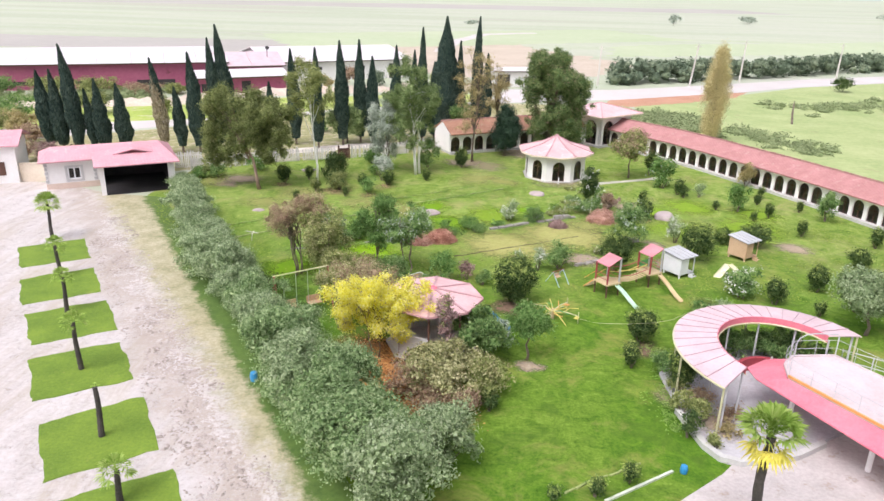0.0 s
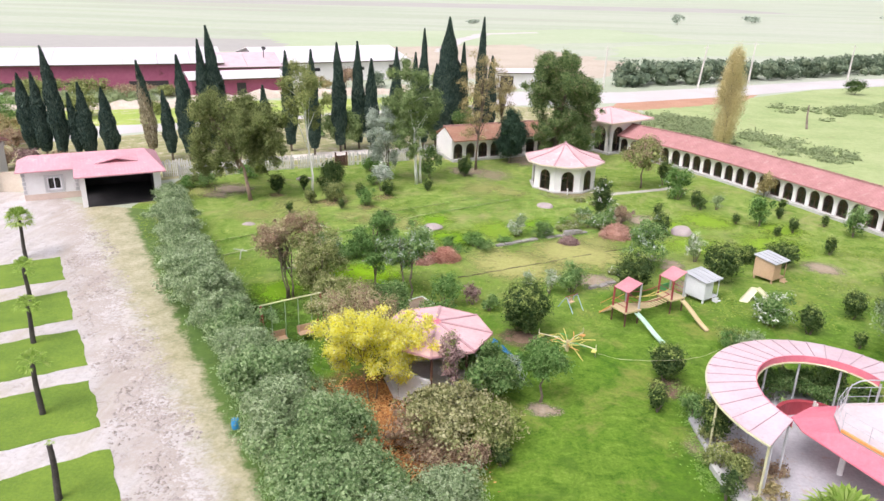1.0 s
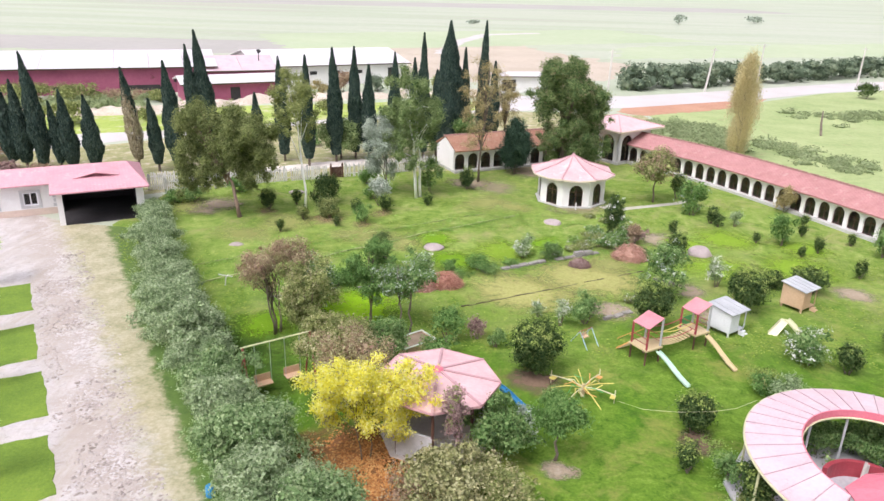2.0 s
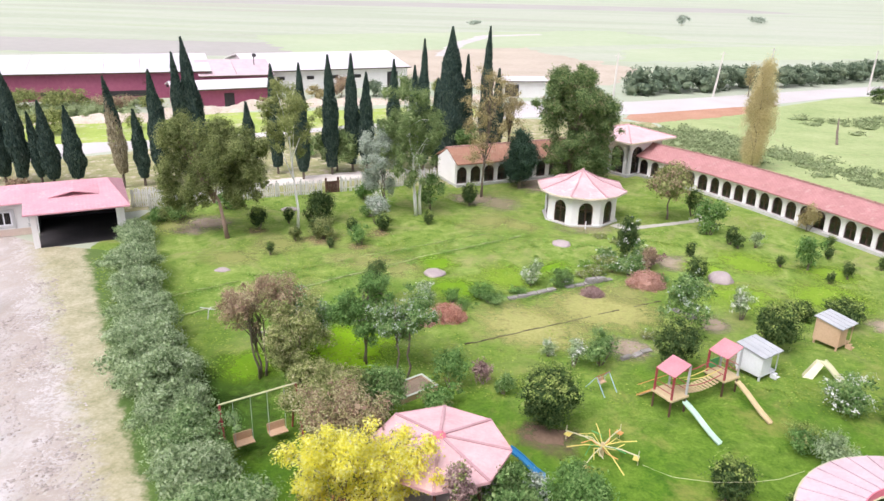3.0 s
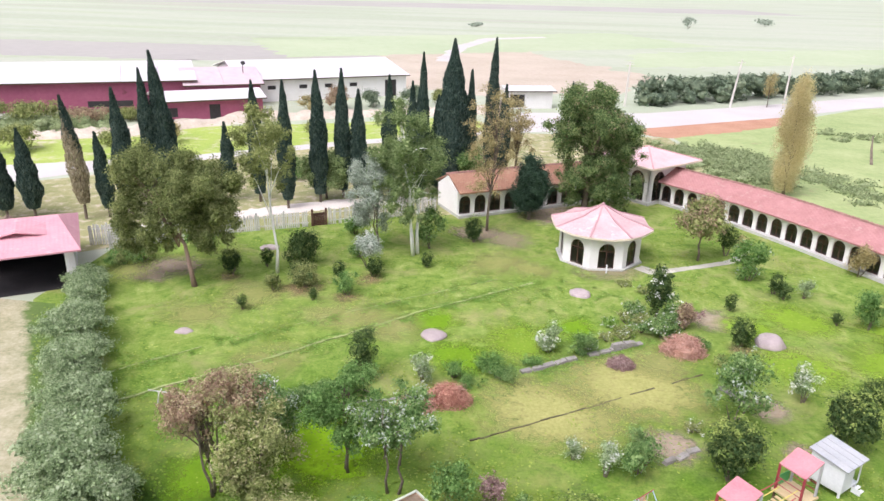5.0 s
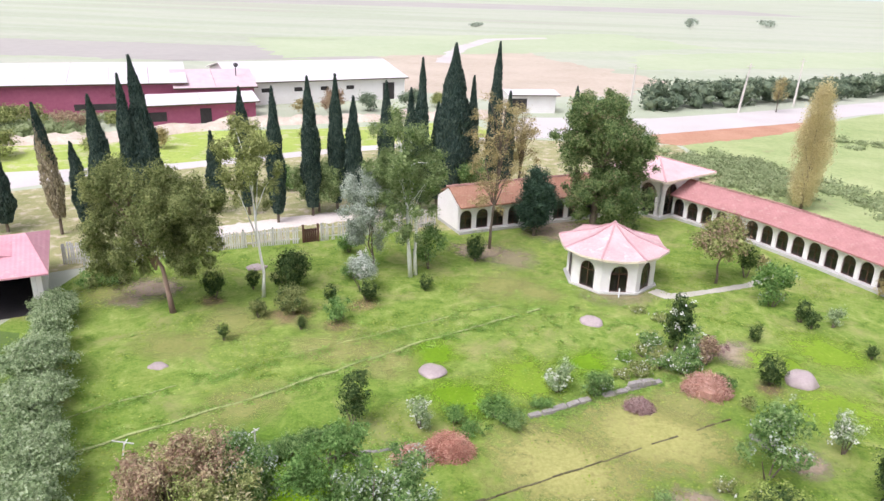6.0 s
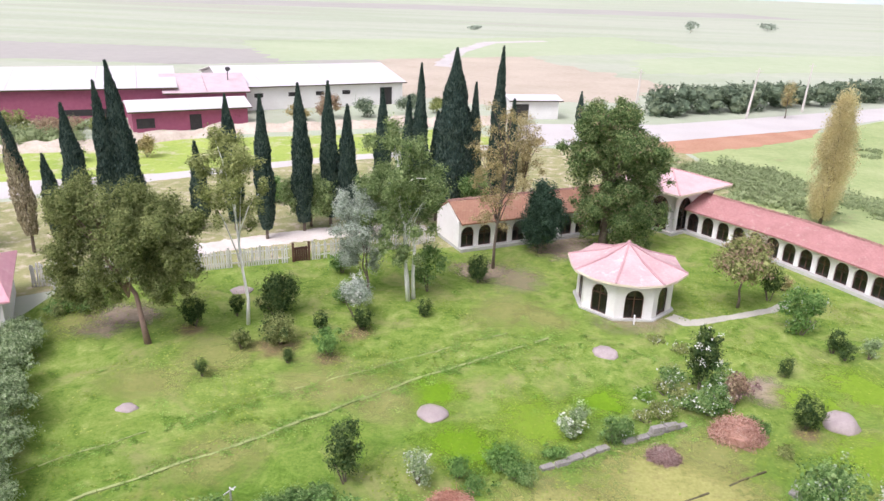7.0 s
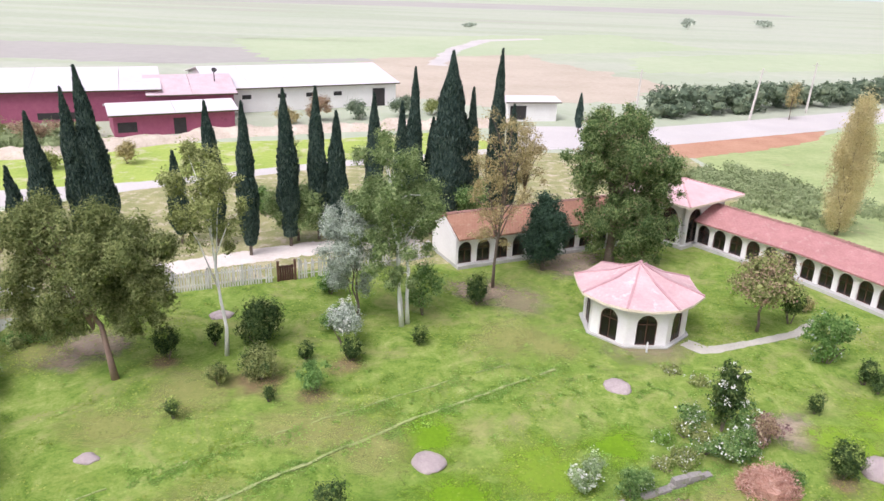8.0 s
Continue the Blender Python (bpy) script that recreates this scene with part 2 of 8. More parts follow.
CROP = surface("haze_paled_crop", (0.35, 0.42, 0.25), (0.45, 0.49, 0.33), 0.02, 0.3, 0.95, 0.4, 0.1)
MEADOW = surface("rough_meadow", (0.22, 0.3, 0.1), (0.42, 0.46, 0.22), 0.12, 1.2, 0.95, 0.6, 0.1, (0.3, 0.27, 0.14), 0.6)
EARTH = surface("red_earth", (0.36, 0.17, 0.1), (0.52, 0.3, 0.2), 0.2, 2.0, 0.95, 0.6, 0.15)
SAND = surface("bare_pale_soil", (0.4, 0.33, 0.25), (0.54, 0.46, 0.37), 0.06, 0.8, 0.95, 0.5, 0.15)
REDSOIL = patch_material("reddish_bed_soil", (0.24, 0.15, 0.08), (0.42, 0.28, 0.18), 0.55)
LEAFLITTER = patch_material("fallen_leaves", (0.17, 0.08, 0.04), (0.42, 0.21, 0.085), 0.95)
BARESOIL = patch_material("bare_soil", (0.27, 0.2, 0.13), (0.5, 0.41, 0.32), 0.9)
WORNSOIL = patch_material("worn_soil", (0.26, 0.21, 0.12), (0.45, 0.38, 0.26), 0.6)
LUSHGRASS = patch_material("vivid_short_grass", (0.12, 0.25, 0.008), (0.25, 0.43, 0.018), 0.75)
ISLANDGRASS = surface("trimmed_island_grass", (0.08, 0.15, 0.01), (0.185, 0.275, 0.025), 0.5, 7.0, 0.9, 0.6, 0.06, (0.24, 0.27, 0.06), 0.62)
LIME = patch_material("lime_yellow_grass", (0.19, 0.32, 0.02), (0.32, 0.48, 0.045), 0.72)
VIVID = patch_material("lime_green_grass", (0.2, 0.38, 0.006), (0.3, 0.5, 0.012), 0.95)
# Deep green grass whose colour also holds the shade below hedge and trees.
DEEPGRASS = patch_material("deep_green_shaded_grass", (0.03, 0.085, 0.008), (0.085, 0.165, 0.02), 0.75)
DARKSOIL = patch_material("dark_brown_soil", (0.14, 0.09, 0.06), (0.28, 0.19, 0.13), 0.9)
DRYGRASS = patch_material("dry_yellowed_grass", (0.24, 0.27, 0.075), (0.46, 0.44, 0.165), 0.58)
DRYPLOT = patch_material("dry_khaki_grass", (0.25, 0.27, 0.075), (0.5, 0.46, 0.18), 0.92)
SOILBED = surface("planting_soil", (0.14, 0.1, 0.07), (0.3, 0.23, 0.16), 0.8, 6.0, 0.95, 0.6, 0.06)
WHITEWALL = surface("white_render", (0.74, 0.71, 0.69), (0.84, 0.82, 0.81), 0.5, 5.0, 0.85, 0.15, 0.01, (0.55, 0.5, 0.46), 0.68)
CREAMWALL = surface("cream_render", (0.62, 0.52, 0.4), (0.76, 0.68, 0.56), 0.5, 5.0, 0.85, 0.15, 0.01)
# Dark red lifted towards pink, with the haze of distance mixed in.
REDWALL = surface("hazed_red_cladding", (0.27, 0.06, 0.12), (0.39, 0.11, 0.18), 0.2, 2.0, 0.6, 0.2, 0.03, (0.14, 0.04, 0.05), 0.62)
SHEETROOF = surface("pale_sheet_roof", (0.58, 0.53, 0.55), (0.73, 0.68, 0.7), 0.12, 1.5, 0.45, 0.15, 0.02, (0.6, 0.5, 0.5), 0.66)
# Near-black that stands for shade inside openings; also colours the dish.
DARK = surface("indoor_shade_and_dish_dark", (0.02, 0.018, 0.018), (0.05, 0.045, 0.045), 0.8, 6.0, 0.8)
# Floor colour darkened to hold the indoor shade of carport and pavilion.
DARKFLOOR = surface("indoor_shade_floor", (0.018, 0.016, 0.017), (0.045, 0.04, 0.041), 0.8, 6.0, 0.8)
STONE = surface("grey_field_stone", (0.17, 0.155, 0.14), (0.37, 0.34, 0.32), 1.5, 9.0, 0.9, 0.8, 0.05, (0.17, 0.2, 0.08), 0.55)
# Dark lawn edging; on the barns it paints the shadow below the eaves.
DARKEDGE = surface("rotten_edging_and_eave_shade", (0.05, 0.045, 0.02), (0.13, 0.11, 0.06), 1.5, 9.0, 0.95)
MOSSY = surface("mossy_edging", (0.21, 0.27, 0.08), (0.41, 0.44, 0.19), 1.0, 7.0, 0.9, 0.6, 0.04, (0.15, 0.22, 0.05), 0.5)
PALEROCK = surface("pale_limestone", (0.31, 0.25, 0.24), (0.48, 0.4, 0.395), 1.5, 9.0, 0.9, 0.8, 0.06)
BARK = surface("grey_brown_bark", (0.1, 0.075, 0.055), (0.24, 0.19, 0.15), 1.5, 12.0, 0.95, 0.8, 0.04)
PALEBARK = surface("white_bark", (0.76, 0.74, 0.71), (0.86, 0.85, 0.82), 1.5, 9.0, 0.8, 0.4, 0.02, (0.2, 0.18, 0.15), 0.72)
GUMBARK = surface("pinkish_gum_bark", (0.2, 0.13, 0.1), (0.36, 0.25, 0.2), 1.5, 9.0, 0.9, 0.5, 0.03)
PALMBARK = surface("dark_palm_trunk", (0.035, 0.03, 0.028), (0.1, 0.085, 0.075), 2.0, 16.0, 0.95, 1.0, 0.05)
STRAW = surface("dead_palm_leaves", (0.5, 0.42, 0.05), (0.7, 0.62, 0.1), 2.0, 9.0, 0.9)
CONCRETE = surface("grey_concrete", (0.4, 0.39, 0.37), (0.56, 0.55, 0.53), 0.8, 7.0, 0.85, 0.3, 0.02)
POLEWOOD = surface("concrete_pole", (0.5, 0.47, 0.43), (0.66, 0.62, 0.57), 0.8, 7.0, 0.85)
GREYFELT = surface("grey_roof_felt", (0.35, 0.36, 0.37), (0.48, 0.48, 0.49), 1.0, 9.0, 0.8, 0.3, 0.02)
WHITEPAINT = surface("white_painted_boards", (0.66, 0.66, 0.68), (0.82, 0.82, 0.84), 1.0, 9.0, 0.6, 0.15, 0.01)
OLDPAINT = surface("flaking_white_paint", (0.48, 0.45, 0.44), (0.8, 0.78, 0.78), 0.5, 6.0, 0.85, 0.3, 0.01, (0.26, 0.22, 0.18), 0.58)
TANBOARD = surface("tan_painted_boards", (0.5, 0.32, 0.2), (0.66, 0.46, 0.3), 1.0, 9.0, 0.7, 0.15, 0.01)
PLY = surface("yellow_plywood", (0.5, 0.38, 0.2), (0.66, 0.53, 0.32), 1.0, 9.0, 0.65)
PINKPANEL = surface("pink_roof_panel", (0.48, 0.17, 0.2), (0.62, 0.27, 0.29), 1.2, 9.0, 0.55, 0.1, 0.01)
REDPAINT = surface("red_metal_paint", (0.26, 0.03, 0.045), (0.4, 0.06, 0.075), 1.5, 9.0, 0.5)
ROSEPAINT = surface("rose_metal_sheet", (0.6, 0.14, 0.19), (0.72, 0.22, 0.27), 0.7, 6.0, 0.5, 0.1, 0.01)
ORANGE = surface("orange_paint", (0.65, 0.28, 0.08), (0.75, 0.4, 0.14), 1.5, 9.0, 0.5)
YELLOW = surface("yellow_metal_paint", (0.6, 0.5, 0.1), (0.74, 0.63, 0.2), 1.5, 9.0, 0.5)
MINT = surface("mint_green_plastic", (0.4, 0.58, 0.45), (0.55, 0.7, 0.57), 1.5, 9.0, 0.4)
BLUE = surface("blue_plastic", (0.02, 0.2, 0.45), (0.05, 0.3, 0.58), 1.5, 9.0, 0.35)
PALEBLUE = surface("pale_blue_metal_paint", (0.3, 0.42, 0.55), (0.48, 0.6, 0.7), 1.5, 9.0, 0.5)
GREENPAINT = surface("green_metal_paint", (0.05, 0.3, 0.08), (0.1, 0.42, 0.14), 1.5, 9.0, 0.5)
CREAMPLASTIC = surface("cream_plastic", (0.5, 0.48, 0.28), (0.62, 0.59, 0.38), 1.5, 9.0, 0.4)
STEEL = surface("grey_steel", (0.4, 0.4, 0.42), (0.55, 0.55, 0.57), 1.5, 9.0, 0.4)
BROWNWOOD = surface("dark_brown_wood", (0.07, 0.03, 0.02), (0.15, 0.07, 0.05), 1.0, 12.0, 0.6, 0.3, 0.01)
RUST = surface("rust_brown_gate", (0.04, 0.014, 0.014), (0.09, 0.03, 0.028), 1.0, 9.0, 0.6)
TERRACOTTA = ribbed("terracotta_tiles", (0.3, 0.13, 0.125), (0.5, 0.25, 0.24), 0.24, 0.0, 0.85, (0.5, 0.35, 0.31))
OLDTILES = ribbed("mottled_old_tiles", (0.24, 0.11, 0.07), (0.44, 0.24, 0.16), 0.24, 0.0, 0.9, (0.44, 0.33, 0.22))
GATEROOF = ribbed("rose_red_tin", (0.54, 0.25, 0.29), (0.68, 0.37, 0.41), 0.3, 0.0, 0.6, (0.7, 0.48, 0.47))
GAZEBOROOF = surface("chalky_pink_sheet", (0.5, 0.3, 0.31), (0.66, 0.46, 0.46), 0.7, 5.0, 0.75, 0.15, 0.01, (0.7, 0.58, 0.57), 0.56)
HIPCAP = surface("rose_hip_cap", (0.55, 0.29, 0.3), (0.66, 0.4, 0.4), 1.0, 8.0, 0.6)
ROOFHIP = surface("dark_rose_hip_cap", (0.4, 0.22, 0.23), (0.54, 0.34, 0.35), 1.0, 8.0, 0.7)
PALEPINK = surface("pale_pink_sheet", (0.52, 0.37, 0.4), (0.66, 0.52, 0.54), 0.8, 6.0, 0.55, 0.1, 0.01, (0.46, 0.32, 0.35), 0.6)
SEAM = surface("dark_roof_seam", (0.38, 0.26, 0.28), (0.58, 0.44, 0.46), 1.0, 8.0, 0.7)
PALEKERB = surface("whitewashed_kerb", (0.42, 0.46, 0.36), (0.64, 0.67, 0.58), 1.2, 7.0, 0.85, 0.4, 0.02, (0.26, 0.33, 0.15), 0.55)
# Lilac-grey paving, taken darker to include the pergola's shade.
PLINTHSTONE = surface("lilac_grey_shaded_paving", (0.32, 0.31, 0.325), (0.53, 0.51, 0.53), 0.7, 6.0, 0.8, 0.4, 0.03, (0.42, 0.34, 0.3), 0.58)
PEACHWALL = surface("peach_painted_render", (0.58, 0.44, 0.36), (0.72, 0.58, 0.5), 0.6, 6.0, 0.85, 0.15, 0.01)
PEACH = surface("peach_faded_sheet", (0.6, 0.37, 0.38), (0.74, 0.53, 0.53), 0.9, 6.0, 0.65, 0.15, 0.01, (0.5, 0.33, 0.33), 0.62)
KIOSKROOF = surface("sun_faded_pink_sheet", (0.57, 0.33, 0.34), (0.73, 0.5, 0.5), 0.9, 6.0, 0.65, 0.15, 0.01, (0.45, 0.27, 0.27), 0.62)
TERRACEFLOOR = surface("pale_terrace_tiles", (0.5, 0.41, 0.41), (0.64, 0.55, 0.56), 0.8, 6.0, 0.5, 0.1, 0.01, (0.45, 0.36, 0.36), 0.6)
PALEPARAPET = surface("pale_grey_render", (0.44, 0.43, 0.43), (0.62, 0.61, 0.61), 0.8, 6.0, 0.85, 0.3, 0.02)
RUBBLE = surface("cream_rubble_bank", (0.42, 0.34, 0.26), (0.66, 0.57, 0.48), 0.5, 3.0, 0.95, 0.9, 0.12, (0.3, 0.33, 0.14), 0.58)
BANKGRASS = surface("bright_bank_grass", (0.22, 0.32, 0.04), (0.41, 0.48, 0.11), 0.15, 2.0, 0.95, 0.6, 0.08, (0.5, 0.45, 0.3), 0.52)
TRACKDUST = surface("chalky_track", (0.56, 0.48, 0.42), (0.74, 0.68, 0.63), 0.3, 3.0, 0.95, 0.5, 0.08)
RIDGETILE = surface("dark_ridge_tiles", (0.2, 0.1, 0.08), (0.42, 0.24, 0.2), 1.5, 9.0, 0.85)
PEBBLE = surface("drive_rubble", (0.2, 0.16, 0.13), (0.56, 0.5, 0.47), 0.9, 6.0, 0.9)
GLASS, gn, gl, gp = nodes_of("window_glass")
gp.inputs["Base Color"].default_value = (0.05, 0.045, 0.045, 1)
gp.inputs["Roughness"].default_value, gp.inputs["Transmission Weight"].default_value = 0.08, 0.85

F_HEDGE = foliage("grey_green_leaves", (0.15, 0.22, 0.1), (0.37, 0.47, 0.25), (0.62, 0.69, 0.47), 0.5)
F_HEDGENEAR = foliage("green_hedge_leaves", (0.1, 0.175, 0.066), (0.27, 0.39, 0.165), (0.52, 0.61, 0.35), 0.45)
F_DARK = foliage("dark_glossy_leaves", (0.026, 0.056, 0.018), (0.075, 0.13, 0.04), (0.2, 0.26, 0.08))
F_FRESH = foliage("fresh_green_leaves", (0.069, 0.1437, 0.0345), (0.1552, 0.2875, 0.0747), (0.299, 0.4485, 0.1495))
F_MID = foliage("mid_green_leaves", (0.07, 0.145, 0.042), (0.185, 0.31, 0.095), (0.37, 0.48, 0.2))
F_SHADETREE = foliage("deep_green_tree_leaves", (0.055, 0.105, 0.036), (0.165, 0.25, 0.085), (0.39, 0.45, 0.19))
F_OLIVE = foliage("olive_leaves", (0.12, 0.15, 0.045), (0.28, 0.32, 0.11), (0.5, 0.52, 0.22))
F_BROWN = foliage("russet_leaves", (0.21, 0.135, 0.09), (0.41, 0.285, 0.2), (0.53, 0.45, 0.27))
F_YELLOW = foliage("yellow_leaves", (0.78, 0.72, 0.07), (0.9, 0.87, 0.16), (0.93, 0.92, 0.52), 0.62)
# Cypress green shifted lighter and bluer to paint the haze on it.
F_CYPRESS = foliage("cypress_sprays", (0.026, 0.05, 0.042), (0.06, 0.1, 0.08), (0.125, 0.175, 0.135), 0.18)
F_CONIFER = foliage("dark_conifer_needles", (0.022, 0.046, 0.03), (0.048, 0.092, 0.056), (0.085, 0.145, 0.085), 0.2)
# Scrub green lightened and greyed; distance haze is painted in.
F_BELT = foliage("scrub_leaves", (0.1, 0.14, 0.095), (0.185, 0.245, 0.16), (0.33, 0.385, 0.25))
F_EUCA = foliage("gum_leaves", (0.095, 0.13, 0.042), (0.235, 0.28, 0.1), (0.43, 0.45, 0.19), 0.48)
F_GREY = foliage("silver_and_haze_leaves", (0.216, 0.264, 0.192), (0.432, 0.492, 0.396), (0.648, 0.696, 0.612))
F_TAN = foliage("tan_autumn_leaves", (0.28, 0.235, 0.1), (0.46, 0.39, 0.19), (0.6, 0.53, 0.3), 0.45)
F_SOFT = foliage("soft_light_green_leaves", (0.1, 0.16, 0.058), (0.245, 0.335, 0.13), (0.46, 0.53, 0.25), 0.45)
F_POPLAR = foliage("pale_poplar_leaves", (0.56, 0.5, 0.26), (0.72, 0.65, 0.38), (0.8, 0.74, 0.48), 0.6)
F_DRYCYP = foliage("dried_cypress_sprays", (0.25, 0.21, 0.13), (0.42, 0.37, 0.24), (0.6, 0.54, 0.39))
F_CREAM = foliage("cream_edged_leaves", (0.2, 0.19, 0.08), (0.44, 0.41, 0.2), (0.62, 0.58, 0.36))
F_CREAMOLIVE = foliage("pale_olive_leaves", (0.1, 0.11, 0.04), (0.38, 0.39, 0.17), (0.66, 0.63, 0.38))
F_RUSTLEAF = foliage("rusty_fallen_leaves", (0.26, 0.1, 0.04), (0.5, 0.23, 0.07), (0.6, 0.36, 0.14), 0.1, 0.85)
F_REDTWIG = foliage("dry_red_brush", (0.34, 0.17, 0.12), (0.54, 0.31, 0.24), (0.66, 0.47, 0.39), 0.1, 0.8)
F_REDBRUSH = foliage("red_leaved_brush", (0.32, 0.14, 0.1), (0.54, 0.27, 0.2), (0.67, 0.43, 0.33), 0.15, 0.8)
F_PURPLE = foliage("purple_leaves", (0.19, 0.11, 0.105), (0.36, 0.23, 0.22), (0.5, 0.38, 0.34), 0.2)
# Low-contrast pale green: haze over the far scrub is in the colour.
F_THICKET = foliage("hazed_thicket_leaves", (0.26, 0.32, 0.155), (0.315, 0.38, 0.19), (0.4, 0.45, 0.25))
# Yellower, paler leaves that paint lit bush tops; also a lime shrub.
F_TIP = foliage("lit_tips_lime_leaves", (0.13, 0.2, 0.045), (0.27, 0.36, 0.085), (0.46, 0.52, 0.16))
F_WHITE = foliage("white_blossom", (0.62, 0.62, 0.55), (0.76, 0.76, 0.7), (0.82, 0.82, 0.8), 0.2)
F_WEED = foliage("weed_leaves", (0.15, 0.28, 0.045), (0.24, 0.4, 0.08), (0.38, 0.5, 0.16), 0.5, 0.9)
F_GRASS = foliage("grass_blades", (0.13, 0.21, 0.02), (0.23, 0.32, 0.045), (0.4, 0.44, 0.13), 0.5, 0.9)
F_PALM = foliage("palm_fronds", (0.16, 0.27, 0.035), (0.31, 0.45, 0.09), (0.47, 0.57, 0.18), 0.45)


# ---- building blocks ----
class Form:
    """Collects corners and faces, then becomes one mesh object."""

    def __init__(self):
        self.v, self.f = [], []

    def face(self, *pts):
        k = len(self.v)
        self.v += [tuple(p) for p in pts]
        self.f.append(tuple(range(k, k + len(pts))))

    def hexa(self, c):
        k = len(self.v)
        self.v += [tuple(p) for p in c]
        self.f += [tuple(k + i for i in q) for q in ((3, 2, 1, 0), (4, 5, 6, 7), (0, 1, 5, 4), (1, 2, 6, 5), (2, 3, 7, 6), (3, 0, 4, 7))]

    def box(self, x0, x1, y0, y1, z0, z1):
        self.hexa([(x0, y0, z0), (x1, y0, z0), (x1, y1, z0), (x0, y1, z0), (x0, y0, z1), (x1, y0, z1), (x1, y1, z1), (x0, y1, z1)])

    def beam(self, a, b, w, h):
        """A bar from a to b, w wide and h high."""
        a, b = Vector(a), Vector(b)
        d = (b - a).normalized()
        s = d.cross(Vector((0, 0, 1)))
        s = (s.normalized() if s.length > 1e-4 else Vector((1, 0, 0))) * w / 2
        u = s.cross(d).normalized() * h / 2
        self.hexa([a - s - u, a + s - u, b + s - u, b - s - u, a - s + u, a + s + u, b + s + u, b - s + u])

    def tube(self, pts, radii, n=8):
        """A round tapering tube along the points."""
        pts = [Vector(p) for p in pts]
        k = len(self.v)
        for i, p in enumerate(pts):
            d = (pts[min(i + 1, len(pts) - 1)] - pts[max(i - 1, 0)]).normalized()
            s = d.orthogonal().normalized()
            u = d.cross(s)
            for j in range(n):
                a = 2 * math.pi * j / n
                self.v.append(tuple(p + (s * math.cos(a) + u * math.sin(a)) * radii[i]))
        for i in range(len(pts) - 1):
            for j in range(n):
                a, b = k + i * n + j, k + i * n + (j + 1) % n
                self.f.append((a, b, b + n, a + n))
        self.f.append(tuple(range(k + n - 1, k - 1, -1)))
        self.f.append(tuple(range(k + (len(pts) - 1) * n, k + len(pts) * n)))

    def slab(self, outline, z0, z1):
        """A flat plate with the outline (counter-clockwise)."""
        n, k = len(outline), len(self.v)
        self.v += [(x, y, z0) for x, y in outline] + [(x, y, z1) for x, y in outline]
        self.f.append(tuple(range(k + n - 1, k - 1, -1)))
        self.f.append(tuple(range(k + n, k + 2 * n)))
        self.f += [(k + i, k + (i + 1) % n, k + n + (i + 1) % n, k + n + i) for i in range(n)]

    def make(self, name, mat, parent=None, label="", smooth=False, weld=False):
        me = bpy.data.meshes.new(name)
        me.from_pydata(self.v, [], self.f)
        if weld:
            bm = bmesh.new()
            bm.from_mesh(me)
            bmesh.ops.remove_doubles(bm, verts=bm.verts, dist=0.002)
            bm.to_mesh(me)
            bm.free()
        me.materials.append(mat)
        if smooth:
            me.shade_smooth()
        ob = new(name, me)
        ob.parent = parent
        if label:
            ob["label"] = label
        return ob


def thing(name, x, y, z=0.0, turn=0.0, label="", category="", group="", kind=""):
    e = new(name)
    e.matrix_basis = pose(x, y, z, 0, 0, turn)
    return tagged(e, label, category, group, kind)


def quads(name, corners, mat, parent=None, label=""):
    """One mesh of loose quads from an array (n, 4, 3)."""
    n = len(corners)
    me = bpy.data.meshes.new(name)
    me.vertices.add(4 * n)
    me.vertices.foreach_set("co", np.ascontiguousarray(corners, dtype=np.float32).ravel())
    me.loops.add(4 * n)
    me.loops.foreach_set("vertex_index", np.arange(4 * n, dtype=np.int32))
    me.polygons.add(n)
    me.polygons.foreach_set("loop_start", np.arange(0, 4 * n, 4, dtype=np.int32))
    me.update(calc_edges=True)
    me.materials.append(mat)
    ob = new(name, me)
    ob.parent = parent
    if label:
        ob["label"] = label
    return ob


def unit(a):
    return a / np.maximum(np.linalg.norm(a, axis=-1, keepdims=True), 1e-9)


def leaf_quads(rng, lobes, count, size, fill=0.3, up=0.4, slim=0.45, sprig=11, high=False):
    """Leaves as small quads, in sprigs set on and in the lobes (x, y, z, rx, ry, rz), facing mostly outwards."""
    lobes = np.array(lobes, float)
    area = lobes[:, 3] * lobes[:, 5]
    m = max(20, count // sprig)
    pick = rng.choice(len(lobes), m, p=area / area.sum())
    d = unit(rng.normal(size=(m, 3)))
    d[:, 2] = np.where(rng.random(m) < 0.4, np.abs(d[:, 2]), d[:, 2])
    # high keeps leaves on the upper side, where a lit top is painted.
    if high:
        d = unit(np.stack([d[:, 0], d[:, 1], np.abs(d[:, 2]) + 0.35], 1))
    r = 1 - fill * rng.random(m) ** 1.5 + 0.08 * rng.normal(size=m)
    c = lobes[pick, :3] + d * lobes[pick, 3:] * r[:, None]
    of = rng.integers(m, size=count)
    p = c[of] + rng.normal(size=(count, 3)) * min(size, 0.12) * np.array([2.0, 2.0, 1.6])
    p[:, 2] = np.maximum(p[:, 2], 0.04)
    nrm = unit(d[of] * 0.8 + rng.normal(size=(count, 3)) * 0.5 + np.array([0, 0, up]))
    t = unit(np.cross(nrm, rng.normal(size=(count, 3))))
    b = np.cross(nrm, t)
    s = size * (0.6 + 0.8 * rng.random(count))[:, None]
    return np.stack([p - t * s, p - b * s * slim, p + t * s, p + b * s * slim], 1)


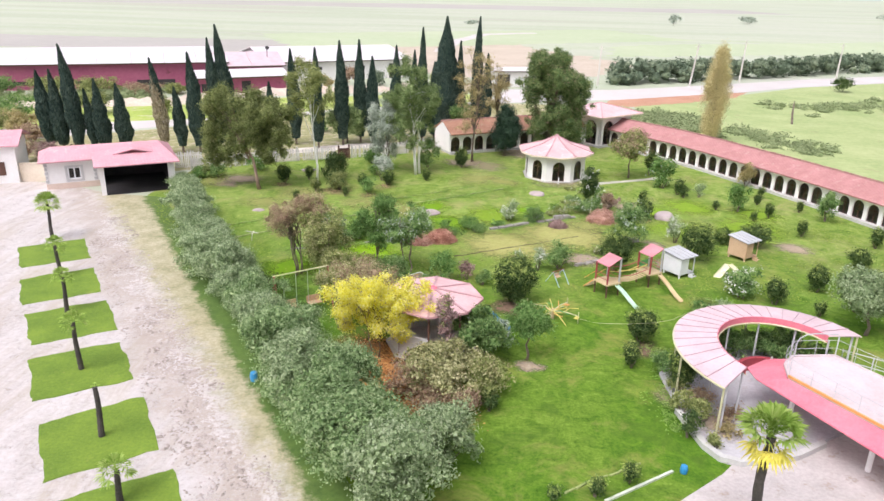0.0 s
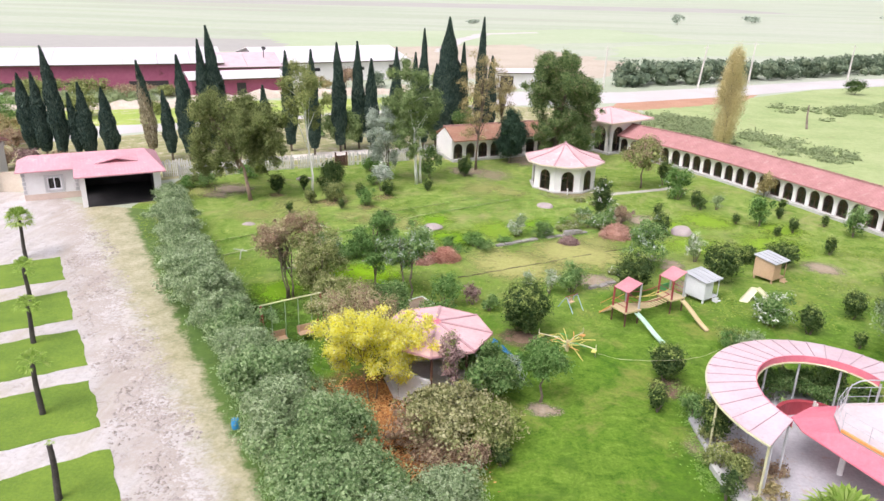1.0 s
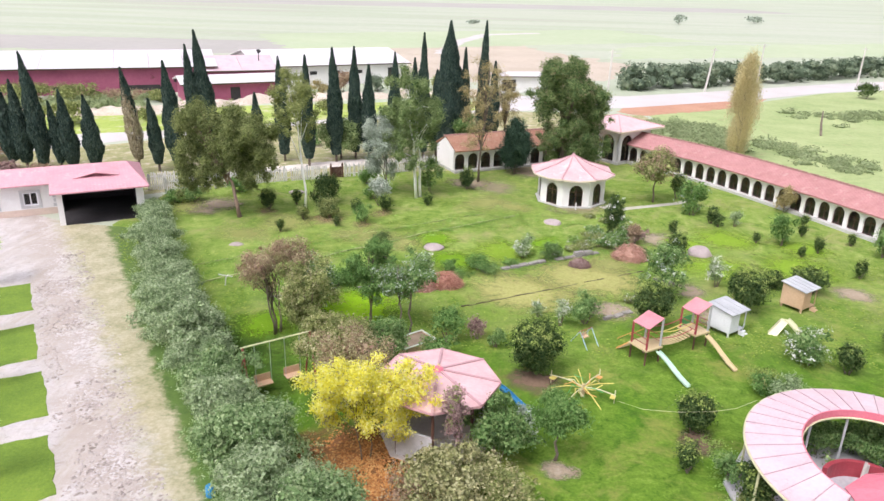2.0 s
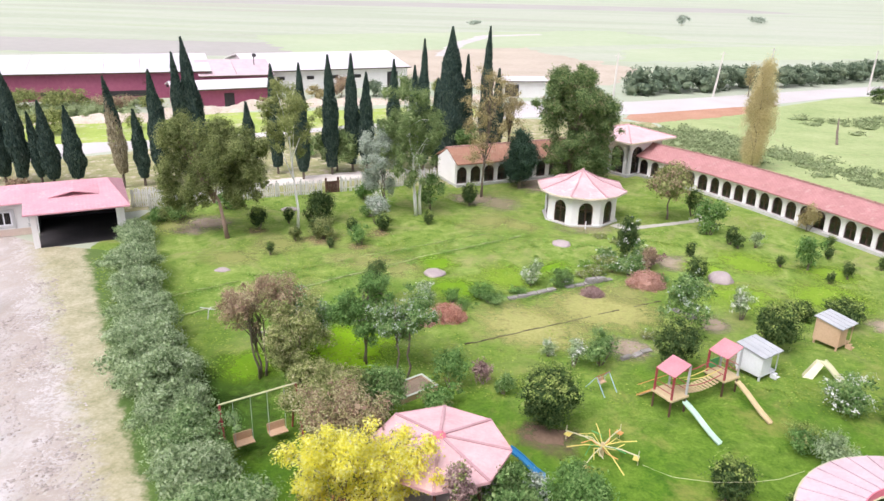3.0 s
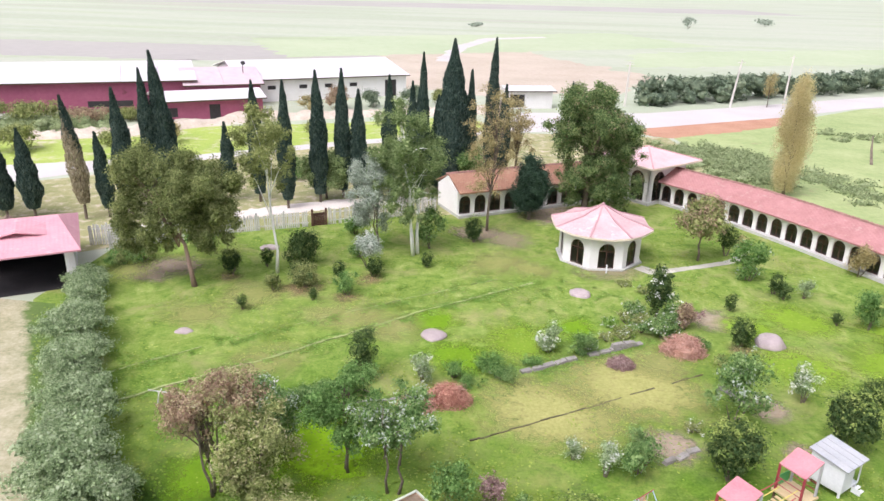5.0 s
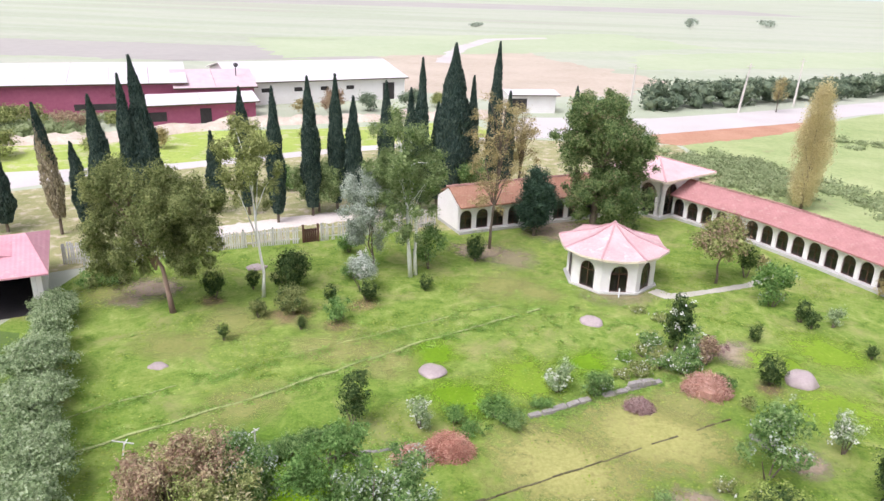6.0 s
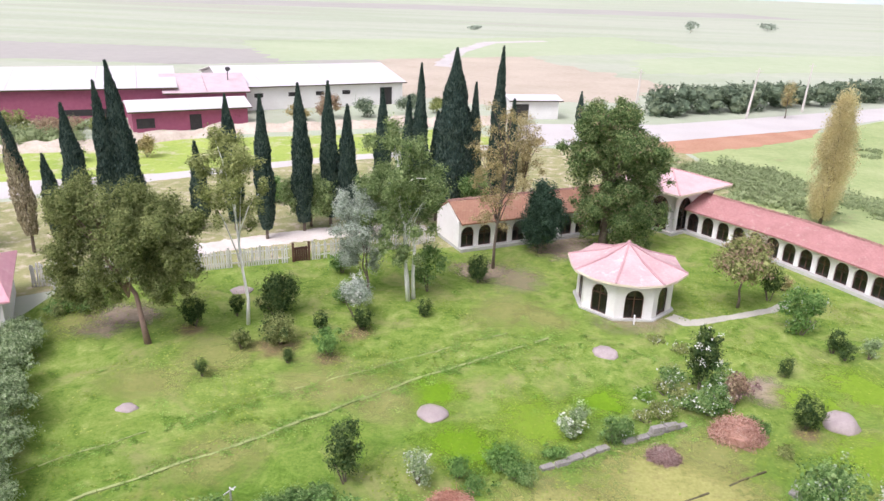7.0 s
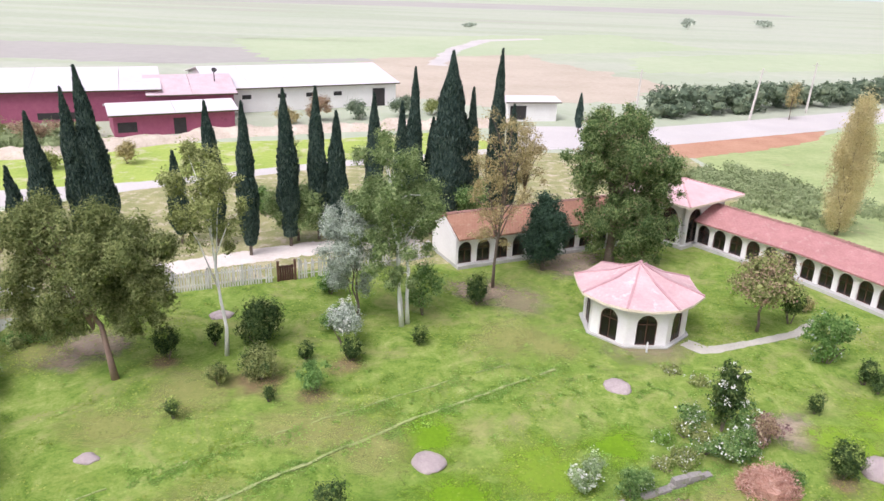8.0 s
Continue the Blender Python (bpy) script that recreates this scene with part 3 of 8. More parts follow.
def core_form(lobes, shrink, rng):
    """Lumpy inner mass, for dense heaps."""
    f = Form()
    for x, y, z, rx, ry, rz in lobes:
        k, n, m = len(f.v), 8, 5
        for i in range(m + 1):
            a = math.pi * i / m
            for j in range(n):
                b = 2 * math.pi * j / n
                q = shrink * (0.8 + 0.4 * rng.random())
                f.v.append((x + rx * q * math.sin(a) * math.cos(b), y + ry * q * math.sin(a) * math.sin(b), z + rz * q * math.cos(a)))
        for i in range(m):
            for j in range(n):
                f.f.append((k + i * n + j, k + (i + 1) * n + j, k + (i + 1) * n + (j + 1) % n, k + i * n + (j + 1) % n))
    return f


def inner_quads(rng, lobes, size, reach=0.78, share=1.0):
    """Coarser leaves deep in the lobes, which close the crown."""
    lobes = np.array(lobes, float)
    area = lobes[:, 3] * lobes[:, 5]
    n = int(max(60, share * 5.5 * area.sum() / (size * size)))
    pick = rng.choice(len(lobes), n, p=area / area.sum())
    d = unit(rng.normal(size=(n, 3)))
    p = lobes[pick, :3] + d * lobes[pick, 3:] * (reach * (0.55 + 0.45 * rng.random(n)))[:, None]
    nrm = unit(d + rng.normal(size=(n, 3)) * 0.6)
    t = unit(np.cross(nrm, rng.normal(size=(n, 3))))
    b = np.cross(nrm, t)
    s = size * (0.7 + 0.6 * rng.random(n))[:, None]
    return np.stack([p - t * s, p - b * s * 0.75, p + t * s, p + b * s * 0.75], 1)


def crown_lobes(rng, w, h, z0, count, lump=0.45, round_top=True):
    """Lobes that fill an uneven egg of width w between z0 and z0 + h."""
    out = [(0, 0, z0 + h * 0.5, w * 0.28, w * 0.28, h * 0.34)]
    for i in range(count):
        d = unit(rng.normal(size=3))
        r = lump * (0.55 + 0.8 * rng.random())
        k = (0.75 + 0.45 * rng.random()) * (1 - r * 0.8)
        out.append((d[0] * w * 0.5 * k, d[1] * w * 0.5 * k, z0 + h * 0.5 + d[2] * h * 0.5 * k, w * 0.5 * r, w * 0.5 * r, min(h * 0.5 * r, w * 0.5 * r * 1.1)))
    return out


def burst(rng, lobes, k, share):
    """Each lobe broken into k smaller tufts over its upper surface."""
    out = []
    for x, y, z, rx, ry, rz in lobes:
        for i in range(k):
            d = unit(rng.normal(size=3))
            d[2] = abs(d[2]) * 0.9 + 0.1 if rng.random() < 0.7 else d[2]
            r = share * rng.uniform(0.7, 1.25)
            q = 1 - 0.55 * r
            out.append((x + d[0] * rx * q, y + d[1] * ry * q, z + d[2] * rz * q, rx * r, ry * r, rz * r))
    return out


seeds = iter(range(1, 100000))


def shrub(x, y, w, h, mat, label, category="shrub", name="shrub", size=0.13, dense=1.0, flowers=None, share=0.12, z0=None, lobes=9, group="", up=0.5, lump=0.45, tufts=0, urn=0.0):
    """A bush of leaves on stems; tufts breaks its lobes up, urn narrows its foot."""
    rng = np.random.default_rng(next(seeds))
    e = thing(name, x, y, 0, 0, label, category, group)
    z0 = 0.05 * h if z0 is None else z0
    size, dense = size * 0.5, dense * 1.35
    lo = crown_lobes(rng, w, h - z0, z0, lobes, lump)
    if urn:
        k = [1 - urn * (1 - min(max((p[2] - z0) / (h - z0), 0), 1)) for p in lo]
        lo = [(p[0] * q, p[1] * q, p[2], p[3] * q, p[4] * q, p[5]) for p, q in zip(lo, k)]
    if tufts:
        lo = lo[:1] + burst(rng, lo, tufts, 0.5)
    n = int(dense * 62 * (w * h + 0.5 * w * w) ** 0.75 / (size / 0.13) ** 1.6) + 90
    a = leaf_quads(rng, lo, n, size, up=up)
    quads("leaves", np.concatenate([inner_quads(rng, lo, size * 1.6, 0.72, 0.34), a]), mat, e)["kind"] = "stuff"
    if flowers:
        # With F_TIP these are leaves, paler on top to imitate falling light.
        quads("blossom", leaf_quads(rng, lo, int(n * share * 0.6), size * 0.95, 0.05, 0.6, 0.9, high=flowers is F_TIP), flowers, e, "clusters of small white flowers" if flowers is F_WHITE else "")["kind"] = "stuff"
    st = Form()
    for i in range(3):
        b = rng.uniform(-0.25, 0.25, 2) * w
        st.tube([(b[0] * 0.2, b[1] * 0.2, -0.05), (b[0], b[1], z0 + h * 0.3)], [0.05, 0.02], 5)
    st.make("stem", BARK, e)
    return e


def tree(x, y, h, w, base, mat, label, bark=None, trunk=0.18, lean=(0, 0), name="tree", lobes=12, size=0.2, count=3500, lump=0.4, core=0.6, fill=0.45, stems=1, flowers=None, share=0.1, group="", limbs=6, column=False, domes=()):
    """Trunk with limbs and an uneven crown between base and h."""
    rng = np.random.default_rng(next(seeds))
    e = thing(name, x, y, 0, 0, label, "tree", group)
    bark = bark or BARK
    size, count = size * 0.55, int(count * 3.2)
    lo = [(a + lean[0] * c / h, b + lean[1] * c / h, c, rx, ry, rz) for a, b, c, rx, ry, rz in crown_lobes(rng, w, h - base, base, lobes, lump)]
    if column:
        lo = []
        for i in range(lobes):
            q = (i + rng.random()) / lobes
            r = w * (0.16 + 0.12 * rng.random()) * (1.1 - 0.55 * abs(q - 0.45) * 2)
            t = rng.random() * 2 * math.pi
            k = w * 0.26 * (1.1 - q) * rng.random() ** 0.5
            lo.append((k * math.cos(t), k * math.sin(t), base + (h - base - r) * q + r * 0.3, r, r, r * 1.7))
    if domes:
        lo = []
        for dx, dy, dz, dw, dh in domes:
            for p in crown_lobes(rng, dw, dh, dz, max(8, lobes // len(domes)), lump):
                if math.hypot(p[0], p[1]) > 0.3 * dw and p[2] < dz + 0.42 * dh:
                    continue
                lo.append((p[0] + dx, p[1] + dy, *p[2:]))
    for s in range(stems):
        o = rng.uniform(-0.3, 0.3, 2) * (stems > 1)
        top = (lean[0] * 0.85 + o[0] * 2, lean[1] * 0.85 + o[1] * 2, h * 0.85)
        pts = []
        for i in range(7):
            q = i / 6
            pts.append((o[0] + (top[0] - o[0]) * q ** 1.15 + 0.1 * rng.normal() * (0 < i), o[1] + (top[1] - o[1]) * q + 0.1 * rng.normal() * (0 < i), -0.1 + (top[2] + 0.1) * q))
        tr = Form()
        tr.tube(pts, [trunk * (1.25 if i == 0 else 1 - 0.8 * i / 6) for i in range(7)], 8)
        tk = tr.make("trunk", bark, e, smooth=True)
        for i in range(limbs):
            q = lo[1 + (i * stems + s) % (len(lo) - 1)]
            at = 0.3 + 0.5 * rng.random()
            z = max(base * 0.75, at * h * 0.8)
            r = min(z / (h * 0.85), 0.95)
            a = Vector((o[0] + (top[0] - o[0]) * r, o[1] + (top[1] - o[1]) * r, z))
            b = Vector(q[:3])
            if b.z < a.z:
                a.z = max(base * 0.6, b.z - 0.3)
            mid = (a + b) / 2 + Vector((0, 0, 0.15 * (b - a).length))
            lf = Form()
            lf.tube([a, mid, b], [trunk * 0.42, trunk * 0.28, trunk * 0.12], 6)
            lf.make("limb", bark, e, smooth=True)
    if core:
        quads("inner_foliage", inner_quads(rng, lo, size * 2.2, 0.75, core * 1.3), mat, e)["kind"] = "stuff"
    quads("crown", leaf_quads(rng, lo, count, size, fill), mat, e)
    if flowers:
        quads("pale_sprays", leaf_quads(rng, lo, int(count * share), size, 0.08, 0.5), flowers, e)
    return e


def cypress(x, y, h, w, bend=0.0, group="cypress row", label="tall narrow dark green cypress tree", bare=1.6, dry=0.0):
    """A slim spire of upright sprays over a short bare trunk."""
    rng = np.random.default_rng(next(seeds))
    e = thing("cypress", x, y, 0, 0, label, "cypress", group)
    tr = Form()
    tr.tube([(0, 0, -0.1), (0, 0, h * 0.3), (bend * 0.35, 0, h * 0.6), (bend * 0.8, 0, h * 0.9)], [0.15, 0.11, 0.07, 0.02], 7)
    tr.make("trunk", BARK, e)
    n = int(2200 + 520 * h * w)
    q = rng.random(n) ** 1.2
    low, peak = 0.5, rng.uniform(0.2, 0.36)
    prof = np.where(q < peak, low + (1 - low) * np.sin(np.minimum(q / peak, 1) * math.pi / 2), (1 - (np.maximum(q - peak, 0) / (1 - peak)) ** 1.75)) * w * 0.5
    a = rng.random(n) * 2 * math.pi
    prof = prof * (0.93 + 0.1 * np.sin(q * 23 + x + 2 * np.sin(a)) + 0.06 * np.sin(3 * a + q * 9 + y)) + 0.02
    z = bare + (h - bare) * q
    r = prof * (0.74 + 0.4 * rng.random(n))
    p = np.stack([bend * (z / h) ** 2 + r * np.cos(a), r * np.sin(a), z], 1)
    out = np.stack([np.cos(a), np.sin(a), 0.2 * np.ones(n)], 1)
    t = unit(np.stack([0.15 * np.cos(a), 0.15 * np.sin(a), np.ones(n)], 1) + 0.22 * rng.normal(size=(n, 3)))
    b = unit(np.cross(t, out + 0.8 * rng.normal(size=(n, 3))))
    s = (0.07 + 0.09 * rng.random(n))[:, None]
    sprays = np.stack([p - t * s, p - b * s * 0.5, p + t * s * 1.6, p + b * s * 0.5], 1)
    if dry:
        # the lower part has dried out and thinned, more on one side
        gone = (q + 0.12 * np.sin(2 * a + 3 * q) + 0.08 * rng.normal(size=n) < dry)
        quads("dry_foliage", sprays[gone & (rng.random(n) < 0.45)], F_DRYCYP, e, "dried tan sprays")["kind"] = "stuff"
        quads("foliage", sprays[~gone], F_CYPRESS, e)
    else:
        quads("foliage", sprays, F_CYPRESS, e)
    if not dry:
        co = Form()
        m = 12
        pts = [(bend * ((bare + (h - bare) * i / m) / h) ** 2, 0, bare + (h - bare) * (0.02 + 0.93 * i / m)) for i in range(m + 1)]
        co.tube(pts, [max(0.02, 0.4 * w * ((0.5 + 0.5 * math.sin(i / m / peak * math.pi / 2)) if i / m < peak else 1 - ((i / m - peak) / (1 - peak)) ** 1.75)) for i in range(m + 1)], 9)
        co.make("inner_foliage", F_CYPRESS, e, smooth=True)
    return e


def poplar(x, y, h, w, label):
    """An upright column of thin leaves over a straight trunk."""
    rng = np.random.default_rng(next(seeds))
    e = thing("poplar", x, y, 0, 0, label, "tree")
    tr = Form()
    tr.tube([(0, 0, -0.1), (0.05, 0, h * 0.3), (0, 0.05, h * 0.6), (0, 0, h * 0.93)], [0.2, 0.15, 0.09, 0.03], 8)
    tr.make("trunk", BARK, e, smooth=True)
    n = 46000
    q = rng.random(n) ** 0.9
    m = 420
    cq, ca = rng.random(m), rng.random(m) * 2 * math.pi
    prof = lambda s: w * 0.5 * np.maximum(np.sin(math.pi * np.clip(0.04 + 0.93 * s, 0, 1) ** 0.8), 0.0) ** 0.45
    cr = prof(cq) * rng.random(m) ** 0.5 * (0.8 + 0.28 * np.sin(cq * 17) * np.sin(2 * ca + cq * 6) + 0.12 * rng.normal(size=m))
    c = np.stack([cr * np.cos(ca), cr * np.sin(ca), 1.0 + (h - 1.0) * cq], 1)
    of = rng.integers(m, size=n)
    p = c[of] + rng.normal(size=(n, 3)) * np.array([0.24, 0.24, 0.6])
    p = p[p[:, 2] > 0.5]
    n = len(p)
    nrm = unit(rng.normal(size=(n, 3)) + np.array([0, 0, 0.6]))
    t = unit(np.cross(nrm, rng.normal(size=(n, 3))))
    b = np.cross(nrm, t)
    s = 0.075 * (0.6 + 0.8 * rng.random(n))[:, None]
    quads("crown", np.stack([p - t * s, p - b * s * 0.6, p + t * s, p + b * s * 0.6], 1), F_POPLAR, e)["kind"] = "stuff"
    for i in range(14):
        z, a = h * (0.15 + 0.05 * i), i * 2.4
        f = Form()
        f.tube([(0, 0, z), (0.5 * math.cos(a), 0.5 * math.sin(a), z + 1.2), (0.9 * math.cos(a), 0.9 * math.sin(a), z + 2.6)], [0.06, 0.04, 0.015], 5)
        f.make("limb", BARK, e)
    return e


def sheet(name, outline, z, mat, kind="structure", label=""):
    f = Form()
    if kind == "far":
        f.face(*[(x, y, z) for x, y in outline])
        return tagged(f.make(name, mat), label, kind="structure")
    f.slab(outline, z - 0.06, z)
    return tagged(f.make(name, mat), label, kind=kind)

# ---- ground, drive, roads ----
tagged(sheet("ground", [(-3000, -600), (3000, -600), (3000, 4200), (-3000, 4200)], 0.0, PLAIN), "flat pale green farmland to the horizon, haze in its colour")
ARCADE_LINE = [(18.95, 101.5), (20.1, 100.1), (25.2, 94.0), (28.6, 88.4), (33.2, 79.9), (36.2, 73.8), (39.0, 67.6), (42.2, 60.0), (45.0, 52.5)]
sheet("lawn", [(30, -28), (75, -40), (75, 10), (47, 52), (39.6, 68), (29, 89), (20.5, 101), (9.5, 100), (-3.5, 93.5), (-13.6, 91), (-31, 80.5), (-31.5, 69.5), (-23.2, 56.3), (-11.2, 37.7), (-5.8, 28.4)], 0.02, LAWN, label="mown green lawn with paler dry patches")
sheet("rough_grass", [(-31, 80.5), (-13.6, 91), (-3.5, 93.5), (9.5, 100), (20.5, 101), (30, 120), (28, 138), (4, 137), (-20, 123), (-37, 110.5), (-46, 101.5), (-75, 80), (-60, 70), (-40, 74)], 0.015, VERGE, label="rough dry grass below the cypresses")
sheet("green_bank", [(-75, 84), (-47, 104), (-38, 113), (-21, 125), (3, 139), (-4, 150), (-22, 140), (-50, 130), (-90, 112)], 0.017, BANKGRASS, label="bright green grass bank beyond the fence")
tagged(sheet("driveway", [(-70, 60), (-60, -40), (38.5, -40), (-4.4, 29.2), (-10.0, 38.3), (-22.0, 57.0), (-29.6, 69.0), (-35.5, 69.5), (-41, 72), (-47, 73)], 0.024, DRIVE), "worn pale concrete driveway breaking up into a dry verge")


def ragged(rng, pts, step=1.2, amount=0.25, often=0.0):
    """The outline with a natural uneven edge."""
    out, o = [], rng.uniform(-90, 90)
    step = min(step * 0.35, 2.0)
    for (x0, y0), (x1, y1) in zip(pts, pts[1:] + pts[:1]):
        n = max(1, int(math.hypot(x1 - x0, y1 - y0) / step))
        for i in range(n):
            q = i / n
            x, y = x0 + (x1 - x0) * q, y0 + (y1 - y0) * q
            s = often or 0.5 / max(amount, 0.05)
            out.append((x + amount * 1.5 * noise.noise((x * s, y * s, o)) + amount * 0.7 * noise.noise((x * s * 3.3, y * s * 3.3, o)), y + amount * 1.5 * noise.noise((x * s, y * s, o + 9)) + amount * 0.7 * noise.noise((x * s * 3.3, y * s * 3.3, o + 9))))
    return out


rng0 = np.random.default_rng(5)
tagged(sheet("inner_road", [(-75, 77), (-52.4, 97.6), (-47.4, 102.4), (-37, 110.5), (-20, 123), (4, 137), (34, 150), (34, 154), (3, 139.5), (-21, 125.7), (-38, 113.6), (-50, 108), (-57, 105), (-80, 87)], 0.02, ROADWAY), "pale access road behind the cypresses")
tagged(sheet("road", [(2, 138.5), (27, 145.8), (42, 154.6), (57, 163.4), (74, 176), (130, 206), (320, 290), (320, 302), (140, 222), (84, 193.5), (48, 171.4), (29, 160.5), (6, 156)], 0.03, ROADWAY), "wide pale country road")
sheet("pale_track", ragged(rng0, [(-31, 83.5), (-22.5, 89.6), (-14.5, 94.2), (-5.6, 98.2), (-6.6, 100), (-15.5, 97.2), (-23, 92.6), (-31.5, 86.4)], 1.0, 0.3), 0.024, TRACKDUST, label="pale dirt track behind the picket fence")
sheet("earth_cut", ragged(rng0, [(28, 137.5), (37, 143), (46, 149), (53, 155.2), (58, 163.6), (42, 154.8), (26, 145.4), (24, 141)], 3, 0.4), 0.022, EARTH, label="strip of bare red earth beside the road")
sheet("bare_field", ragged(rng0, [(-24, 183), (0, 176), (28, 186), (44, 215), (20, 262), (-5, 330), (-30, 320), (-34, 230)], 8, 3), 0.02, SAND, label="pale pinkish bare field")
sheet("meadow", [(30, 101), (40, 70), (48, 52), (80, 0), (300, 0), (320, 288), (130, 205), (74, 175), (53, 157), (46, 150), (29, 138), (31, 120), (19.5, 102.5)], 0.013, MEADOW, label="rough green meadow beyond the arcade")
sheet("far_track", ragged(rng0, [(-16, 240), (-11, 238), (-8, 285), (2, 330), (24, 350), (23, 356), (-3, 336), (-13, 288)], 6, 1.0), 0.09, ROADWAY, "far", label="pale farm track across the fields")
far_level = 0.03
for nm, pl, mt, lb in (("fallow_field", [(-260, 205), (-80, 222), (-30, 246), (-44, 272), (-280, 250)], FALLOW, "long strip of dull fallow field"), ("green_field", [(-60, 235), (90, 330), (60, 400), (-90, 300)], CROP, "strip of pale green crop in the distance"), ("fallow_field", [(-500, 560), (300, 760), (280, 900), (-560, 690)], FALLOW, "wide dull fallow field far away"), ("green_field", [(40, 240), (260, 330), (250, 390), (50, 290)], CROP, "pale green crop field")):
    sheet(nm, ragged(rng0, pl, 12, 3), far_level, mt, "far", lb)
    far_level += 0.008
# distant hills, low and pale, with haze painted into their blue-grey
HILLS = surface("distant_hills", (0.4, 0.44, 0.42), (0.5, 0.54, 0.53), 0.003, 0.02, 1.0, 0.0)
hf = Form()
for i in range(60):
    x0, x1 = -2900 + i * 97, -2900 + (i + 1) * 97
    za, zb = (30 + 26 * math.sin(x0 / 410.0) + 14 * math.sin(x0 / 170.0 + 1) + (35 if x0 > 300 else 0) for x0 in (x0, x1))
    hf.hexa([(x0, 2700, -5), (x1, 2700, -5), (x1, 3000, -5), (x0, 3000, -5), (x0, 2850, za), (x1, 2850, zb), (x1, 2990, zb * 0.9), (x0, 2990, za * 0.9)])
tagged(hf.make("backdrop", HILLS), "low hills on the horizon, painted pale blue-grey as haze", kind="structure")


# ---- arches and walls ----
def arch_bay(f, s, hgt, a, oh, th, x=0.0, seg=10):
    """A bay of wall s wide and hgt high with a round-headed opening a wide and oh high; front at y = 0."""
    spring = oh - a / 2
    for sx in (-1, 1):
        x0, x1 = sorted((x + sx * a / 2, x + sx * s / 2))
        f.box(x0, x1, 0, th, 0, hgt)
    arc = [(x - a / 2 * math.cos(math.pi * i / seg), spring + a / 2 * math.sin(math.pi * i / seg)) for i in range(seg + 1)]
    for (xa, za), (xb, zb) in zip(arc, arc[1:]):
        f.hexa([(xa, 0, za), (xb, 0, zb), (xb, th, zb), (xa, th, za), (xa, 0, hgt), (xb, 0, hgt), (xb, th, hgt), (xa, th, hgt)])


def arch_window(parent, m, a, oh, sill=0.0, mull=True, name="window"):
    """Dark timber frame with glass in a round-headed opening, at the local pose m."""
    f = Form()
    spring, r, b = oh - a / 2, a / 2, 0.055
    f.box(-r, -r + b, 0, 0.05, sill, spring)
    f.box(r - b, r, 0, 0.05, sill, spring)
    f.box(-r + b, r - b, 0.002, 0.048, sill, sill + b)
    f.box(-r + b, r - b, 0.002, 0.048, spring - b, spring)
    if mull:
        f.box(-b / 2, b / 2, 0.004, 0.046, sill + b, spring - b)
        f.box(-b / 2, b / 2, 0.004, 0.046, spring, oh - b * 0.6)
    for i in range(8):
        p, q = math.pi * i / 8, math.pi * (i + 1) / 8
        c = [(k * math.cos(t), k * math.sin(t) + spring) for t in (p, q) for k in (r, r - b)]
        f.hexa([(c[1][0], 0, c[1][1]), (c[0][0], 0, c[0][1]), (c[2][0], 0, c[2][1]), (c[3][0], 0, c[3][1]), (c[1][0], 0.05, c[1][1]), (c[0][0], 0.05, c[0][1]), (c[2][0], 0.05, c[2][1]), (c[3][0], 0.05, c[3][1])])
    w = f.make(name, BROWNWOOD, parent)
    w.matrix_basis = m
    g = Form()
    out = [(-r + b * 0.5, sill + b * 0.5), (r - b * 0.5, sill + b * 0.5)] + [((r - b * 0.5) * math.cos(math.pi * i / 10), spring + (r - b * 0.5) * math.sin(math.pi * i / 10)) for i in range(11)]
    g.face(*[(x, 0.025, z) for x, z in out])
    g.make("pane", GLASS, w)
    return w


def frame_on(a, b, z=0.0):
    """Local frame at a with x towards b (level) and z up."""
    a, b = Vector((a[0], a[1], z)), Vector((b[0], b[1], z))
    d = (b - a).normalized()
    return Matrix.Translation(a) @ Matrix(((d.x, -d.y, 0), (d.y, d.x, 0), (0, 0, 1))).to_4x4(), (b - a).length


def along(line, step):
    """Points every step along a polyline."""
    pts, left = [Vector((*line[0], 0))], step
    for p, q in zip(line, line[1:]):
        p, q = Vector((*p, 0)), Vector((*q, 0))
        d, at = (q - p).length, 0.0
        while d - at >= left:
            at += left
            pts.append(p + (q - p) * at / d)
            left = step
        left -= d - at
    return pts


